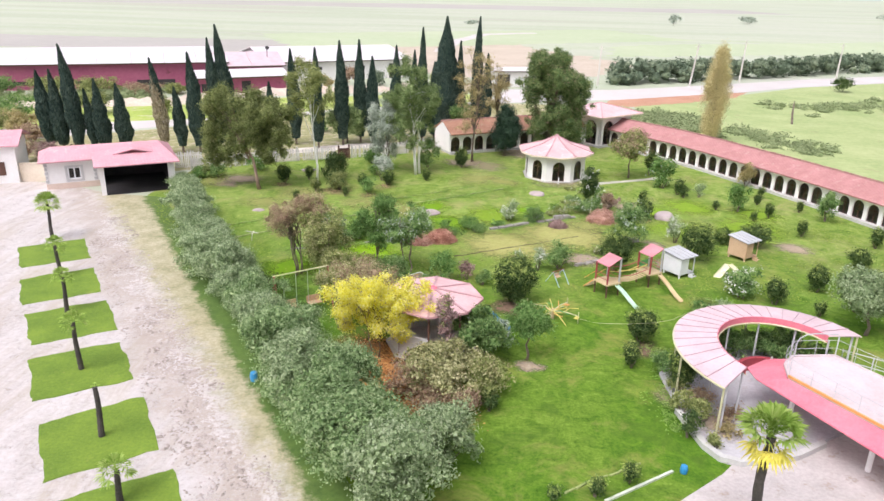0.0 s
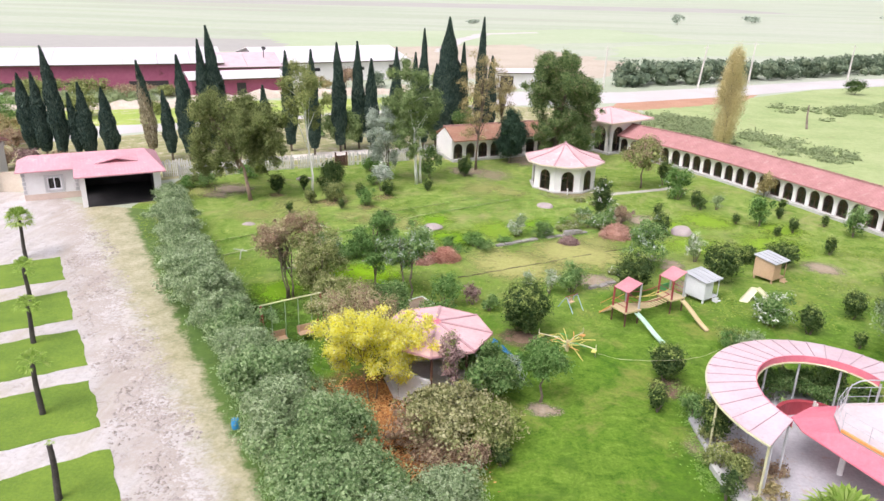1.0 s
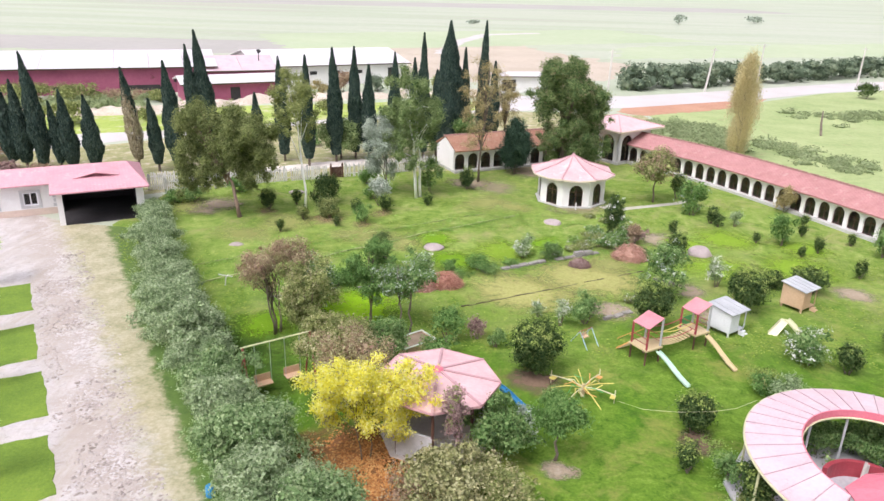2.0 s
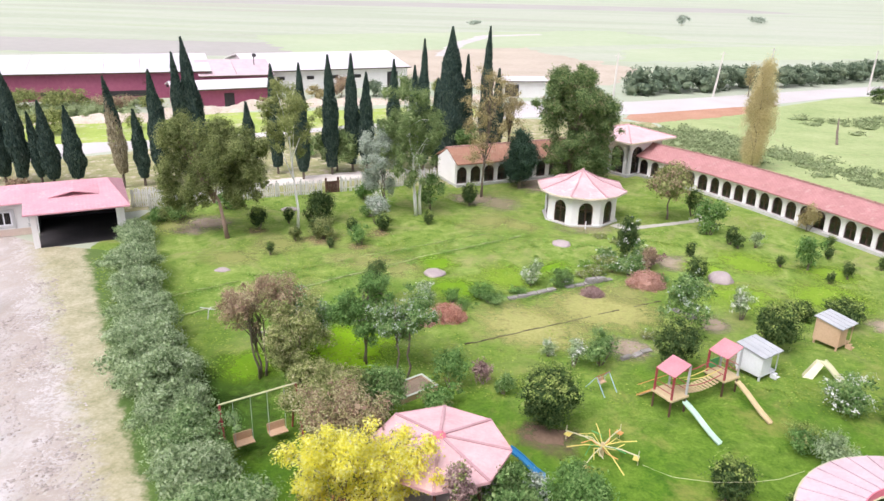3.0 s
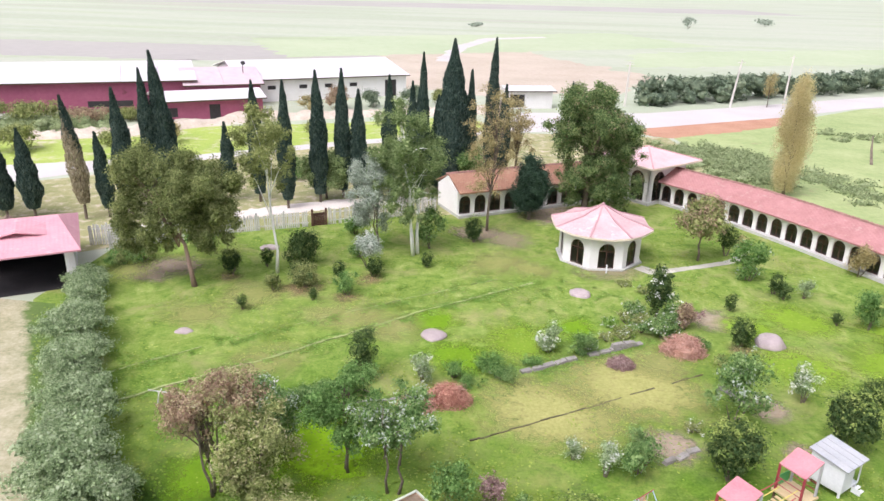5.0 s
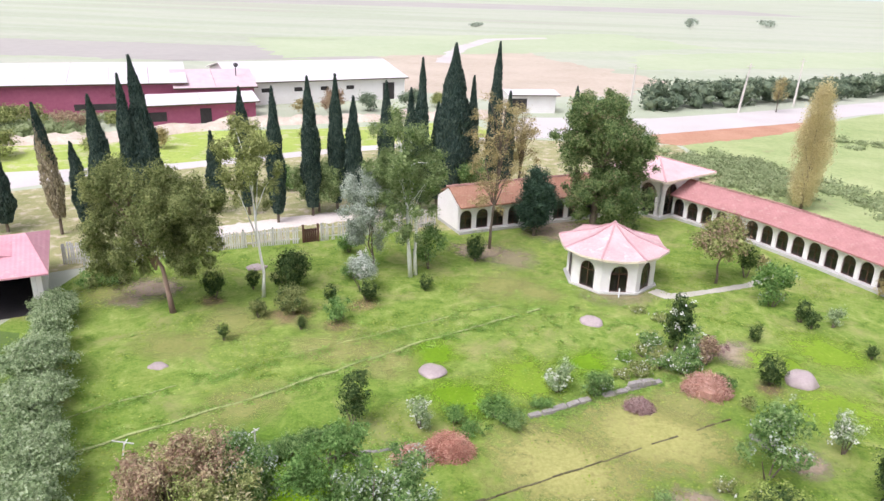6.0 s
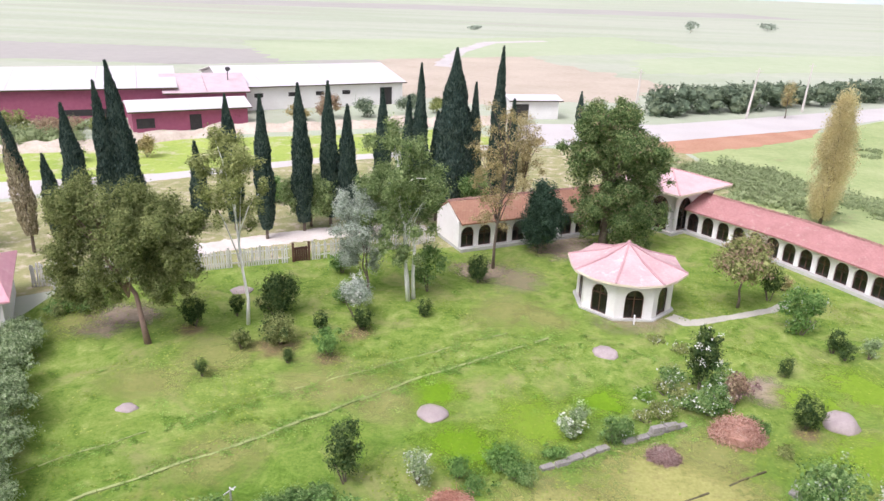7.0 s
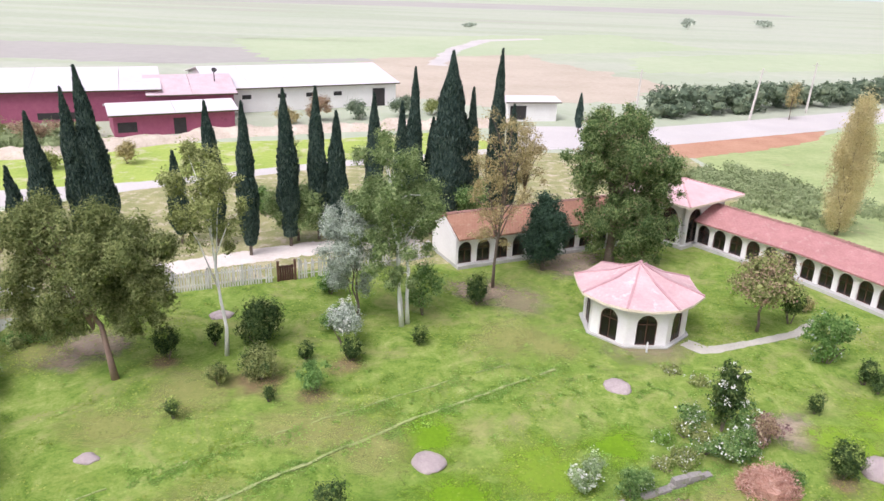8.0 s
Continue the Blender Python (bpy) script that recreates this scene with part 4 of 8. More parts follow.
def arcade(name, line, depth, eave, ridge, bay, opening, arch, label, plinth=0.3, over=0.55, roofing=None):
    """An arcaded range along the line (its front, seen with the inside to the left of the line's way)."""
    e = thing(name, 0, 0, 0, 0, label, "building")
    pts = along(line, bay)
    n = len(pts) - 1
    nor = []
    for i in range(n + 1):
        d = (pts[min(i + 1, n)] - pts[max(i - 1, 0)]).normalized()
        nor.append(Vector((-d.y, d.x, 0)))
    low, top = Form(), Form()
    wall = Form()
    for i in range(n):
        m, s = frame_on(pts[i], pts[i + 1])
        k = len(wall.v)
        arch_bay(wall, s, eave + 0.15 - plinth, opening, arch - plinth, 0.28, s / 2)
        wall.v[k:] = [tuple(m @ Vector((x, y, z + plinth))) for x, y, z in wall.v[k:]]
        a, b, na, nb = pts[i], pts[i + 1], nor[i], nor[i + 1]
        z = Vector((0, 0, 1))
        low.hexa([a - na * 0.5 - z * 0.05, b - nb * 0.5 - z * 0.05, b + nb * depth - z * 0.05, a + na * depth - z * 0.05, a - na * 0.5 + z * plinth, b - nb * 0.5 + z * plinth, b + nb * depth + z * plinth, a + na * depth + z * plinth])
        wall.hexa([a + na * (depth - 0.25) + z * plinth, b + nb * (depth - 0.25) + z * plinth, b + nb * depth + z * plinth, a + na * depth + z * plinth, a + na * (depth - 0.25) + z * eave, b + nb * (depth - 0.25) + z * eave, b + nb * depth + z * eave, a + na * depth + z * eave])
        t = 0.14
        for y0, z0, y1, z1 in ((-over, eave, depth / 2, ridge), (depth / 2, ridge, depth + over, eave)):
            top.hexa([a + na * y0 + z * z0, b + nb * y0 + z * z0, b + nb * y1 + z * z1, a + na * y1 + z * z1, a + na * y0 + z * (z0 + t), b + nb * y0 + z * (z0 + t), b + nb * y1 + z * (z1 + t), a + na * y1 + z * (z1 + t)])
    for i in (0, n):
        a, na = pts[i], nor[i]
        d = (pts[1] - pts[0]).normalized() * 0.2 if i == 0 else (pts[n - 1] - pts[n]).normalized() * 0.2
        q = [a + na * 0.28, a + na * (depth - 0.25), a + na * (depth - 0.25), a + na * (depth / 2), a + na * 0.28]
        h = [plinth, plinth, eave + 0.1, ridge - 0.02, eave + 0.1]
        k = len(wall.v)
        wall.v += [(p.x, p.y, z) for p, z in zip(q, h)] + [(p.x + d.x, p.y + d.y, z) for p, z in zip(q, h)]
        wall.f += [(k, k + 1, k + 2, k + 3, k + 4), (k + 9, k + 8, k + 7, k + 6, k + 5)] + [(k + j, k + (j + 1) % 5, k + 5 + (j + 1) % 5, k + 5 + j) for j in range(5)]
    low.make("plinth", CONCRETE, e, "pale concrete plinth step", weld=True)
    wall.make("wall", WHITEWALL, e)
    top.make("roof", roofing or TERRACOTTA, e, "weathered terracotta tiled roof", weld=True)
    rng = np.random.default_rng(n)
    f = Form()
    f.hexa([(-0.2, -0.16, 0), (0.2, -0.16, 0), (0.2, 0.16, 0), (-0.2, 0.16, 0), (-0.2, -0.07, 0.12), (0.2, -0.06, 0.15), (0.2, 0.06, 0.15), (-0.2, 0.07, 0.12)])
    ob = f.make("ridge_tile", RIDGETILE, e)
    tile = ob.data
    bpy.data.objects.remove(ob)
    top_line = along([(p + q * depth / 2)[:2] for p, q in zip(pts, nor)], 0.42)
    for p, q in zip(top_line, top_line[1:]):
        d = q - p
        o = new("ridge_tile", tile)
        o.parent = e
        o.matrix_basis = Matrix.Translation(p + Vector((0, 0, ridge + 0.1 + 0.03 * rng.random()))) @ pose(0, 0, 0, rng.normal() * 4, rng.normal() * 3, math.degrees(math.atan2(d.y, d.x)) + rng.normal() * 3)
    for i in range(n):
        m, s = frame_on(pts[i], pts[i + 1])
        arch_window(e, m @ pose(s / 2, 0.14, plinth), opening, arch - plinth)
    return e


arcade("arcade_wing", ARCADE_LINE, 4.4, 2.3, 3.5, 1.62, 1.2, 2.05, "long white arcaded wing with dark arched windows and tiled roof")
arcade("back_arcade_wing", [(-2.6, 92.8), (9.4, 99.2), (16.0, 102.7)], 4.6, 2.5, 3.8, 1.7, 1.25, 2.15, "white arcaded range with a weathered tiled roof behind the trees", roofing=OLDTILES)


def pavilion():
    e = thing("corner_pavilion", 17.4, 100.2, 0, 40, "tall white corner pavilion with arches and pale hipped roof", "building")
    s, h, pl = 6.0, 4.2, 0.3
    w = Form()
    w.box(-0.3, s + 0.3, -0.3, s + 0.3, -0.05, pl)
    w.make("plinth", CONCRETE, e)
    w = Form()
    for k in range(4):
        m = pose(s / 2, s / 2, pl, 0, 0, 90 * k) @ pose(-s / 2, -s / 2, 0)
        for x in (s * 0.27, s * 0.73):
            j = len(w.v)
            arch_bay(w, s * 0.46, h - pl, 1.9, 3.2, 0.3, x)
            w.v[j:] = [tuple(m @ Vector(p)) for p in w.v[j:]]
            # Dark glazing added to the open arches so their inside looks shaded.
            arch_window(e, m @ pose(x, 0.12, 0), 1.9, 3.2)
        j = len(w.v)
        w.box(0, s * 0.04, 0, 0.3, 0, h - pl)
        w.box(s * 0.96, s, 0, 0.3, 0, h - pl)
        w.v[j:] = [tuple(m @ Vector(p)) for p in w.v[j:]]
    w.make("wall", WHITEWALL, e)
    r = Form()
    o, t, c = 1.15, 0.14, s / 2
    q = [(-o, -o), (s + o, -o), (s + o, s + o), (-o, s + o)]
    for i in range(4):
        a, b = q[i], q[(i + 1) % 4]
        r.hexa([(*a, h), (*b, h), (c, c, h + 1.2), (c, c, h + 1.19), (*a, h + t), (*b, h + t), (c, c, h + 1.2 + t), (c, c, h + 1.19 + t)])
    r.make("roof", PEACH, e, "faded pale pink hipped roof", weld=True)
    for i in range(4):
        b = Form()
        b.beam((*q[i], h + t + 0.02), (c, c, h + 1.22 + t), 0.16, 0.08)
        b.make("hip_cap", HIPCAP, e)
        b = Form()
        b.beam((*q[i], h + 0.03), (*q[(i + 1) % 4], h + 0.03), 0.07, 0.18)
        b.make("fascia", CREAMWALL, e)
    f = Form()
    f.box(0.3, s - 0.3, 0.3, s - 0.3, h - 0.2, h - 0.1)
    f.make("ceiling_board", WHITEWALL, e)
    # Floor in the shade colour, added to keep the interior dark.
    f = Form()
    f.box(0.35, s - 0.35, 0.35, s - 0.35, pl, pl + 0.03)
    f.make("floor_board", DARKFLOOR, e)
    return e


pavilion()


# ---- octagonal gazebo ----
def ring(n, r, turn=0.0):
    return [(r * math.cos(turn + 2 * math.pi * i / n), r * math.sin(turn + 2 * math.pi * i / n)) for i in range(n)]


def gazebo():
    e = thing("gazebo", 10.0, 83.85, 0, 3, "white octagonal gazebo with arched openings and faded pink roof", "gazebo")
    side, ap, h = 2.68, 3.2, 2.95
    f = Form()
    f.slab(ring(8, 3.72, math.pi / 8), -0.05, 0.14)
    f.make("plinth", CONCRETE, e)
    f, m8 = Form(), []
    for k in range(8):
        m = pose(0, 0, 0.14, 0, 0, 45 * k) @ pose(0, -ap, 0)
        m8.append(m)
        j = len(f.v)
        arch_bay(f, side, h - 0.14, 1.32, 2.14, 0.2)
        f.v[j:] = [tuple(m @ Vector(p)) for p in f.v[j:]]
    f.make("wall", WHITEWALL, e)
    r = Form()
    lo, mid = ring(8, 4.34, math.pi / 8), ring(8, 1.8, math.pi / 8)
    for i in range(8):
        a, b, c, d = lo[i], lo[(i + 1) % 8], mid[(i + 1) % 8], mid[i]
        lift = 0.16                                             # the eaves sweep up a little at the corners
        m = ((a[0] + b[0]) / 2, (a[1] + b[1]) / 2)
        for p, q, z0, z1 in ((a, m, 2.84 + lift, 2.84), (m, b, 2.84, 2.84 + lift)):
            u, v = (d, ((c[0] + d[0]) / 2, (c[1] + d[1]) / 2)) if p is a else (((c[0] + d[0]) / 2, (c[1] + d[1]) / 2), c)
            r = Form()
            r.hexa([(*p, z0), (*q, z1), (*v, 3.72), (*u, 3.72), (*p, z0 + 0.1), (*q, z1 + 0.1), (*v, 3.82), (*u, 3.82)])
            r.make("roof_panel", GAZEBOROOF, e)
        r = Form()
        r.hexa([(*d, 3.72), (*c, 3.72), (0.01, 0, 4.55), (0, 0, 4.55), (*d, 3.82), (*c, 3.82), (0.01, 0, 4.68), (0, 0, 4.68)])
        r.make("roof_panel", GAZEBOROOF, e)
    for i in range(8):
        b = Form()
        b.beam((lo[i][0], lo[i][1], 3.12), (mid[i][0], mid[i][1], 3.84), 0.16, 0.08)
        b.beam((mid[i][0], mid[i][1], 3.84), (0, 0, 4.7), 0.13, 0.08)
        b.make("hip_cap", ROOFHIP, e)
        a, c = Vector((*lo[i], 3.0)), Vector((*lo[(i + 1) % 8], 3.0))
        m = (a + c) / 2 - Vector((0, 0, 0.16))
        b = Form()
        b.beam(a, m, 0.06, 0.16)
        b.beam(m, c, 0.06, 0.16)
        b.make("fascia", CREAMWALL, e, "cream-painted eaves board")
    f = Form()
    f.tube([(0, 0, 4.6), (0, 0, 4.78), (0, 0, 4.86)], [0.2, 0.14, 0.04], 8)
    f.make("finial", ROOFHIP, e)
    for k in range(8):
        arch_window(e, m8[k] @ pose(0, 0.08, 0), 1.32, 2.14, name="door" if k == 0 else "window")
    f = Form()
    f.box(-0.1, 0.0, -ap - 0.75, -ap - 0.67, 0.0, 0.75)
    f.make("low_post", WHITEPAINT, e)
    return e


gazebo()


# ---- gatehouse with carport ----
def gatehouse():
    e = thing("gatehouse", -35.6, 68.6, 0, 30, "low white gatehouse with a dark open carport and rose-red roof", "building")
    w = Form()
    w.box(-0.05, 0.4, 0, 0.45, -0.05, 3.0)
    w.make("front_pillar", WHITEWALL, e)
    w = Form()
    w.box(6.45, 6.74, 0.0, 0.4, -0.05, 2.98)
    w.make("corner_pier", WHITEWALL, e)
    w = Form()
    w.box(6.75, 7.1, 0, 8.4, -0.05, 3.0)
    w.box(-5.0, 6.75, 8.1, 8.4, -0.05, 3.0)
    w.box(-5.0, -4.75, 4.5, 8.1, -0.05, 2.9)
    w.box(0.0, 0.25, 4.2, 8.1, -0.05, 3.0)
    for x0, x1, z0, z1 in ((-5.0, -2.9, -0.05, 2.9), (-1.7, 0.0, -0.05, 2.9), (-2.9, -1.7, -0.05, 0.95), (-2.9, -1.7, 2.15, 2.9)):
        w.box(x0, x1, 4.2, 4.5, z0, z1)
    w.make("wall", WHITEWALL, e)
    sk = Form()
    sk.box(-5.02, -0.02, 4.17, 4.2, 0.0, 0.6)
    sk.make("skirting", PEACHWALL, e, "peach-painted band along the foot of the wall")
    f = Form()
    f.box(-2.9, -1.7, 4.25, 4.33, 2.05, 2.15)
    f.box(-2.9, -1.7, 4.25, 4.33, 0.95, 1.05)
    f.box(-2.9, -2.8, 4.25, 4.33, 1.05, 2.05)
    f.box(-1.8, -1.7, 4.25, 4.33, 1.05, 2.05)
    f.box(-2.36, -2.24, 4.25, 4.33, 1.05, 2.05)
    wi = f.make("window", WHITEPAINT, e)
    g = Form()
    for x0, x1, z0, z1 in ((-3.15, -1.45, 2.16, 2.36), (-3.15, -1.45, 0.72, 0.94), (-3.15, -2.93, 0.94, 2.16), (-1.67, -1.45, 0.94, 2.16)):
        g.box(x0, x1, 4.13, 4.19, z0, z1)
    g.make("window_surround", PALEPARAPET, e, "grey-white painted window surround")
    for x in (-4.9, -0.35):
        for k in range(5):
            g = Form(); g.box(x - 0.16 + 0.05 * (k % 2), x + 0.16 - 0.05 * (k % 2), 4.12, 4.18, 0.7 + 0.42 * k, 1.0 + 0.42 * k); g.make("quoin", PALEPARAPET, e)
    for x0, x1 in ((-2.8, -2.36), (-2.24, -1.8)):
        g = Form()
        g.box(x0, x1, 4.28, 4.3, 1.05, 2.05)
        g.make("pane", GLASS, wi)
    r = Form()
    t = 0.12
    def plane(a, b, c, d):
        r.hexa([a, b, c, d] + [(p[0], p[1], p[2] + t) for p in (a, b, c, d)])
    plane((-0.5, -0.6, 2.95), (7.6, -0.6, 2.95), (6.2, 5.4, 4.0), (-0.5, 5.4, 4.0))
    plane((-5.5, 3.6, 2.85), (-0.5, 3.6, 2.85), (-0.5, 5.4, 4.0), (-4.2, 5.4, 4.0))
    plane((6.2, 5.4, 4.0), (7.6, -0.6, 2.95), (7.6, 8.9, 2.95), (6.2, 5.41, 4.0))
    plane((-4.2, 5.41, 4.0), (6.2, 5.41, 4.0), (7.6, 8.9, 2.9), (-5.5, 8.9, 2.9))
    plane((-5.5, 3.6, 2.85), (-4.2, 5.4, 4.0), (-4.2, 5.41, 4.0), (-5.5, 8.9, 2.9))
    r.make("roof", GATEROOF, e, "rose-red sheet roof", weld=True)
    g = Form()
    g.hexa([(1.4, 2.2, 3.5), (3.4, 2.1, 3.95), (3.4, 5.0, 4.05), (1.4, 4.4, 3.85), (1.4, 2.2, 3.58), (3.4, 2.1, 4.03), (3.4, 5.0, 4.13), (1.4, 4.4, 3.93)])
    g.hexa([(3.4, 2.1, 3.95), (5.4, 2.2, 3.5), (5.4, 4.4, 3.85), (3.4, 5.0, 4.05), (3.4, 2.1, 4.03), (5.4, 2.2, 3.58), (5.4, 4.4, 3.93), (3.4, 5.0, 4.13)])
    g.make("gablet", GATEROOF, e, "small raised gable on the roof")
    # Near-black lining, boards and floor, added to paint the carport's shade.
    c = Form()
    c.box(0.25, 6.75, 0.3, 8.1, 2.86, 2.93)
    c.make("carport_shade_lining", DARK, e)
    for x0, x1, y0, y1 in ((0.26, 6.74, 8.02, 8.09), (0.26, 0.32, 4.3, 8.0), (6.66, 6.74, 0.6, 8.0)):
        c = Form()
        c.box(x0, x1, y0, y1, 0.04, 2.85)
        c.make("carport_shade_board", DARK, e, "near-black boards added as the shade inside the carport")
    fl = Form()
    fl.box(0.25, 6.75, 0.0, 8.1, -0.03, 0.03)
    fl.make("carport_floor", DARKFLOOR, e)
    e.scale = (0.98, 1, 1)
    return e


gatehouse()


def side_house():
    e = thing("side_house", -46.2, 72.0, 0, 23, "white rendered house with a rose-red roof beside the gate", "house")
    w = Form()
    w.box(-10, 0, 0, 6, -0.05, 4.0)
    w.make("wall", WHITEWALL, e)
    r = Form()
    r.hexa([(-10.4, -0.5, 3.9), (0.5, -0.5, 3.9), (0.5, 3, 4.9), (-10.4, 3, 4.9), (-10.4, -0.5, 4.03), (0.5, -0.5, 4.03), (0.5, 3, 5.03), (-10.4, 3, 5.03)])
    r.hexa([(-10.4, 3, 4.9), (0.5, 3, 4.9), (0.5, 6.5, 3.9), (-10.4, 6.5, 3.9), (-10.4, 3, 5.03), (0.5, 3, 5.03), (0.5, 6.5, 4.03), (-10.4, 6.5, 4.03)])
    r.make("roof", GATEROOF, e)
    d = Form()
    d.box(-2.2, -1.1, -0.06, 0.02, 0.9, 2.3)
    d.make("window", BROWNWOOD, e)
    return e


side_house()
gw = Form()
gw.box(0, 5.4, 0, 0.25, -0.05, 1.9)
gw.box(-0.05, 5.45, -0.05, 0.3, 1.9, 2.0)
ob = tagged(gw.make("courtyard_wall", CREAMWALL), "low cream rendered wall beside the gatehouse", kind="structure")
ob.matrix_basis = pose(-46.3, 72.4, 0, 0, 0, 14)


# ---- picket fence and gate ----
def fence():
    e = thing("picket_fence", 0, 0, 0, 0, "weathered white picket fence along the back of the garden", "fence")
    rng = np.random.default_rng(11)
    line = [(-31.0, 79.6), (-22.4, 85.4), (-16.2, 88.1)], [(-14.5, 88.95), (-8.5, 92.2), (-4.6, 95.2)]
    shapes = []
    for i in range(3):
        f = Form()
        h = 1.55 + 0.06 * i
        f.slab([(-0.055, 0), (0.055, 0), (0.055, h - 0.1), (0, h), (-0.055, h - 0.1)], -0.012, 0.012)
        f.v = [(x, z, y) for x, y, z in f.v]
        f.f = [q[::-1] for q in f.f]
        ob = f.make("picket", OLDPAINT, e)
        shapes.append(ob.data)
        bpy.data.objects.remove(ob)
    for seg in line:
        pts = along(list(seg), 0.19)
        rail = Form()
        for p, q in zip(pts[::10], pts[10::10]):
            for z in (0.4, 1.2):
                rail.beam(p + Vector((0, 0, z)), q + Vector((0, 0, z)), 0.05, 0.08)
        rail.make("rail", OLDPAINT, e)
        for i, p in enumerate(pts[:-1]):
            d = pts[i + 1] - p
            if rng.random() < 0.09:
                continue
            o = new("picket", shapes[i % 3])
            o.parent = e
            o.matrix_basis = Matrix.Translation(p + Vector((d.y, -d.x, 0)).normalized() * 0.05) @ pose(0, 0, -0.03 - 0.06 * rng.random(), rng.normal() * 1.5, rng.normal() * 2.0, math.degrees(math.atan2(d.y, d.x)))
        for p in pts[::13]:
            b = Form()
            b.box(-0.07, 0.07, -0.07, 0.07, -0.1, 1.7)
            q = b.make("post", CONCRETE, e)
            q.location = p
    return e


fence()
gt = thing("garden_gate", -15.35, 88.5, 0, 27, "dark rust-brown wooden gate in the picket fence", "gate")
for i in range(6):
    f = Form()
    f.box(-0.66 + i * 0.22, -0.47 + i * 0.22, -0.03, 0.03, 0.05, 1.32 + 0.03 * (i % 2))
    f.make("board", RUST, gt)
f = Form()
for z in (0.3, 1.1):
    f.box(-0.68, 0.68, 0.03, 0.08, z, z + 0.12)
f.make("brace", BROWNWOOD, gt)
for x in (-0.8, 0.8):
    f = Form()
    f.box(x - 0.1, x + 0.1, -0.1, 0.1, -0.1, 1.75)
    f.make("gate_post", BROWNWOOD, gt)
gt.scale = (0.82, 1, 0.95)


def slatted_gate():
    """A tall panel of close white slats beside the gatehouse."""
    e = thing("slatted_gate", -33.2, 80.4, 0, 22, "tall white slatted gate panel beside the gatehouse", "gate")
    rng = np.random.default_rng(12)
    for i in range(15):
        f = Form()
        f.box(0.2 * i, 0.2 * i + 0.13, -0.02, 0.02, 0.05, 1.75 + 0.2 * rng.random())
        o = f.make("slat", OLDPAINT, e)
        o.matrix_basis = pose(0, 0, 0, rng.normal() * 2, rng.normal() * 1.5, 0)
    for z in (0.4, 1.4):
        f = Form(); f.box(-0.05, 3.0, 0.03, 0.08, z, z + 0.1); f.make("rail", OLDPAINT, e)


slatted_gate()


# ---- barns and far buildings ----
def shed(name, x, y, turn, length, depth, eave, ridge, wall_mat, label, roof_mat=None, openings=(), at=0.5):
    """A long building: x along its front, origin at the front right corner, running to the left."""
    e = thing(name, x, y, 0, turn, label, "barn")
    f = Form()
    f.box(-length, 0, 0, 0.25, -0.1, eave)
    f.box(-length, 0, depth - 0.25, depth, -0.1, eave)
    c = depth * at
    for x0 in (-length, -0.25):
        k = len(f.v)
        f.v += [(x0 + d, yy, zz) for d in (0, 0.25) for yy, zz in ((0.25, -0.1), (depth - 0.25, -0.1), (depth - 0.25, eave), (c, ridge - 0.05), (0.25, eave))]
        f.f += [(k, k + 1, k + 2, k + 3, k + 4), (k + 9, k + 8, k + 7, k + 6, k + 5)] + [(k + j, k + (j + 1) % 5, k + 5 + (j + 1) % 5, k + 5 + j) for j in range(5)]
    f.make("wall", wall_mat, e)
    r, o, t = Form(), 0.6, 0.15
    n = max(1, int(length / 6))
    for i in range(n):
        a, b = -length - o + (length + 2 * o) * i / n, -length - o + (length + 2 * o) * (i + 1) / n - 0.05
        r.hexa([(a, -o, eave), (b, -o, eave), (b, c, ridge), (a, c, ridge), (a, -o, eave + t), (b, -o, eave + t), (b, c, ridge + t), (a, c, ridge + t)])
        r.hexa([(a, c, ridge), (b, c, ridge), (b, depth + o, eave), (a, depth + o, eave), (a, c, ridge + t), (b, c, ridge + t), (b, depth + o, eave + t), (a, depth + o, eave + t)])
    for i in range(2 * n):
        g = Form()
        g.hexa(r.v[8 * i:8 * i + 8])
        g.make("roof_panel", roof_mat or SHEETROOF, e)
    # Gutter bar in near-black: the eaves' shadow line put into its colour.
    g = Form()
    g.box(-length - o, o, -o - 0.12, -o - 0.01, eave - 0.08, eave + 0.1)
    g.make("eave_shade_gutter", DARKEDGE, e)
    for x0, x1, z0, z1 in openings:
        # Flat panel on the solid wall; its near-black paints an opening's shade.
        d = Form()
        d.box(x0, x1, -0.04, 0.02, z0, z1)
        d.make("window", DARK, e, "flat near-black panel for the shade in an opening")
    return e


shed("red_barn", -51.0, 149.0, 25, 78, 24, 4.6, 6.6, REDWALL, "long dark red barn with a pale sheet roof", openings=[(-66, -56, 0.9, 1.7), (-40, -33, 0.9, 1.6), (-28, -24.5, 0.9, 1.5), (-17, -10, 0.5, 1.5), (-7.5, -5.5, 1.9, 2.5), (-3.2, -1.8, 1.9, 2.5)])
shed("red_shed", -37.2, 143.2, 31, 16.5, 8, 3.0, 4.0, REDWALL, "low dark red shed with a pale roof", openings=[(-16, -13.5, 0.6, 2.0), (-8.6, -6.9, 0.0, 2.3)])
shed("white_barn", -16.6, 172.0, 31, 32.5, 24, 4.0, 6.2, WHITEWALL, "long whitish barn with a pale sheet roof", openings=[(-4.6, -2.2, 0.0, 3.2), (-12, -10.5, 2.2, 2.9), (-17, -15.5, 2.2, 2.9), (-22, -20.5, 2.2, 2.9), (-28, -26.5, 2.2, 2.9)])
shed("roadside_building", 12.0, 162.0, 14, 8.5, 6, 3.2, 3.7, WHITEWALL, "small flat-roofed white roadside building", openings=[(-8.2, -5.4, 0.3, 2.6)])
shed("link_shed", -40.6, 153.4, 27, 12.5, 15, 3.8, 5.9, REDWALL, "pale pinkish roofed link between the barns", roof_mat=PALEPINK)
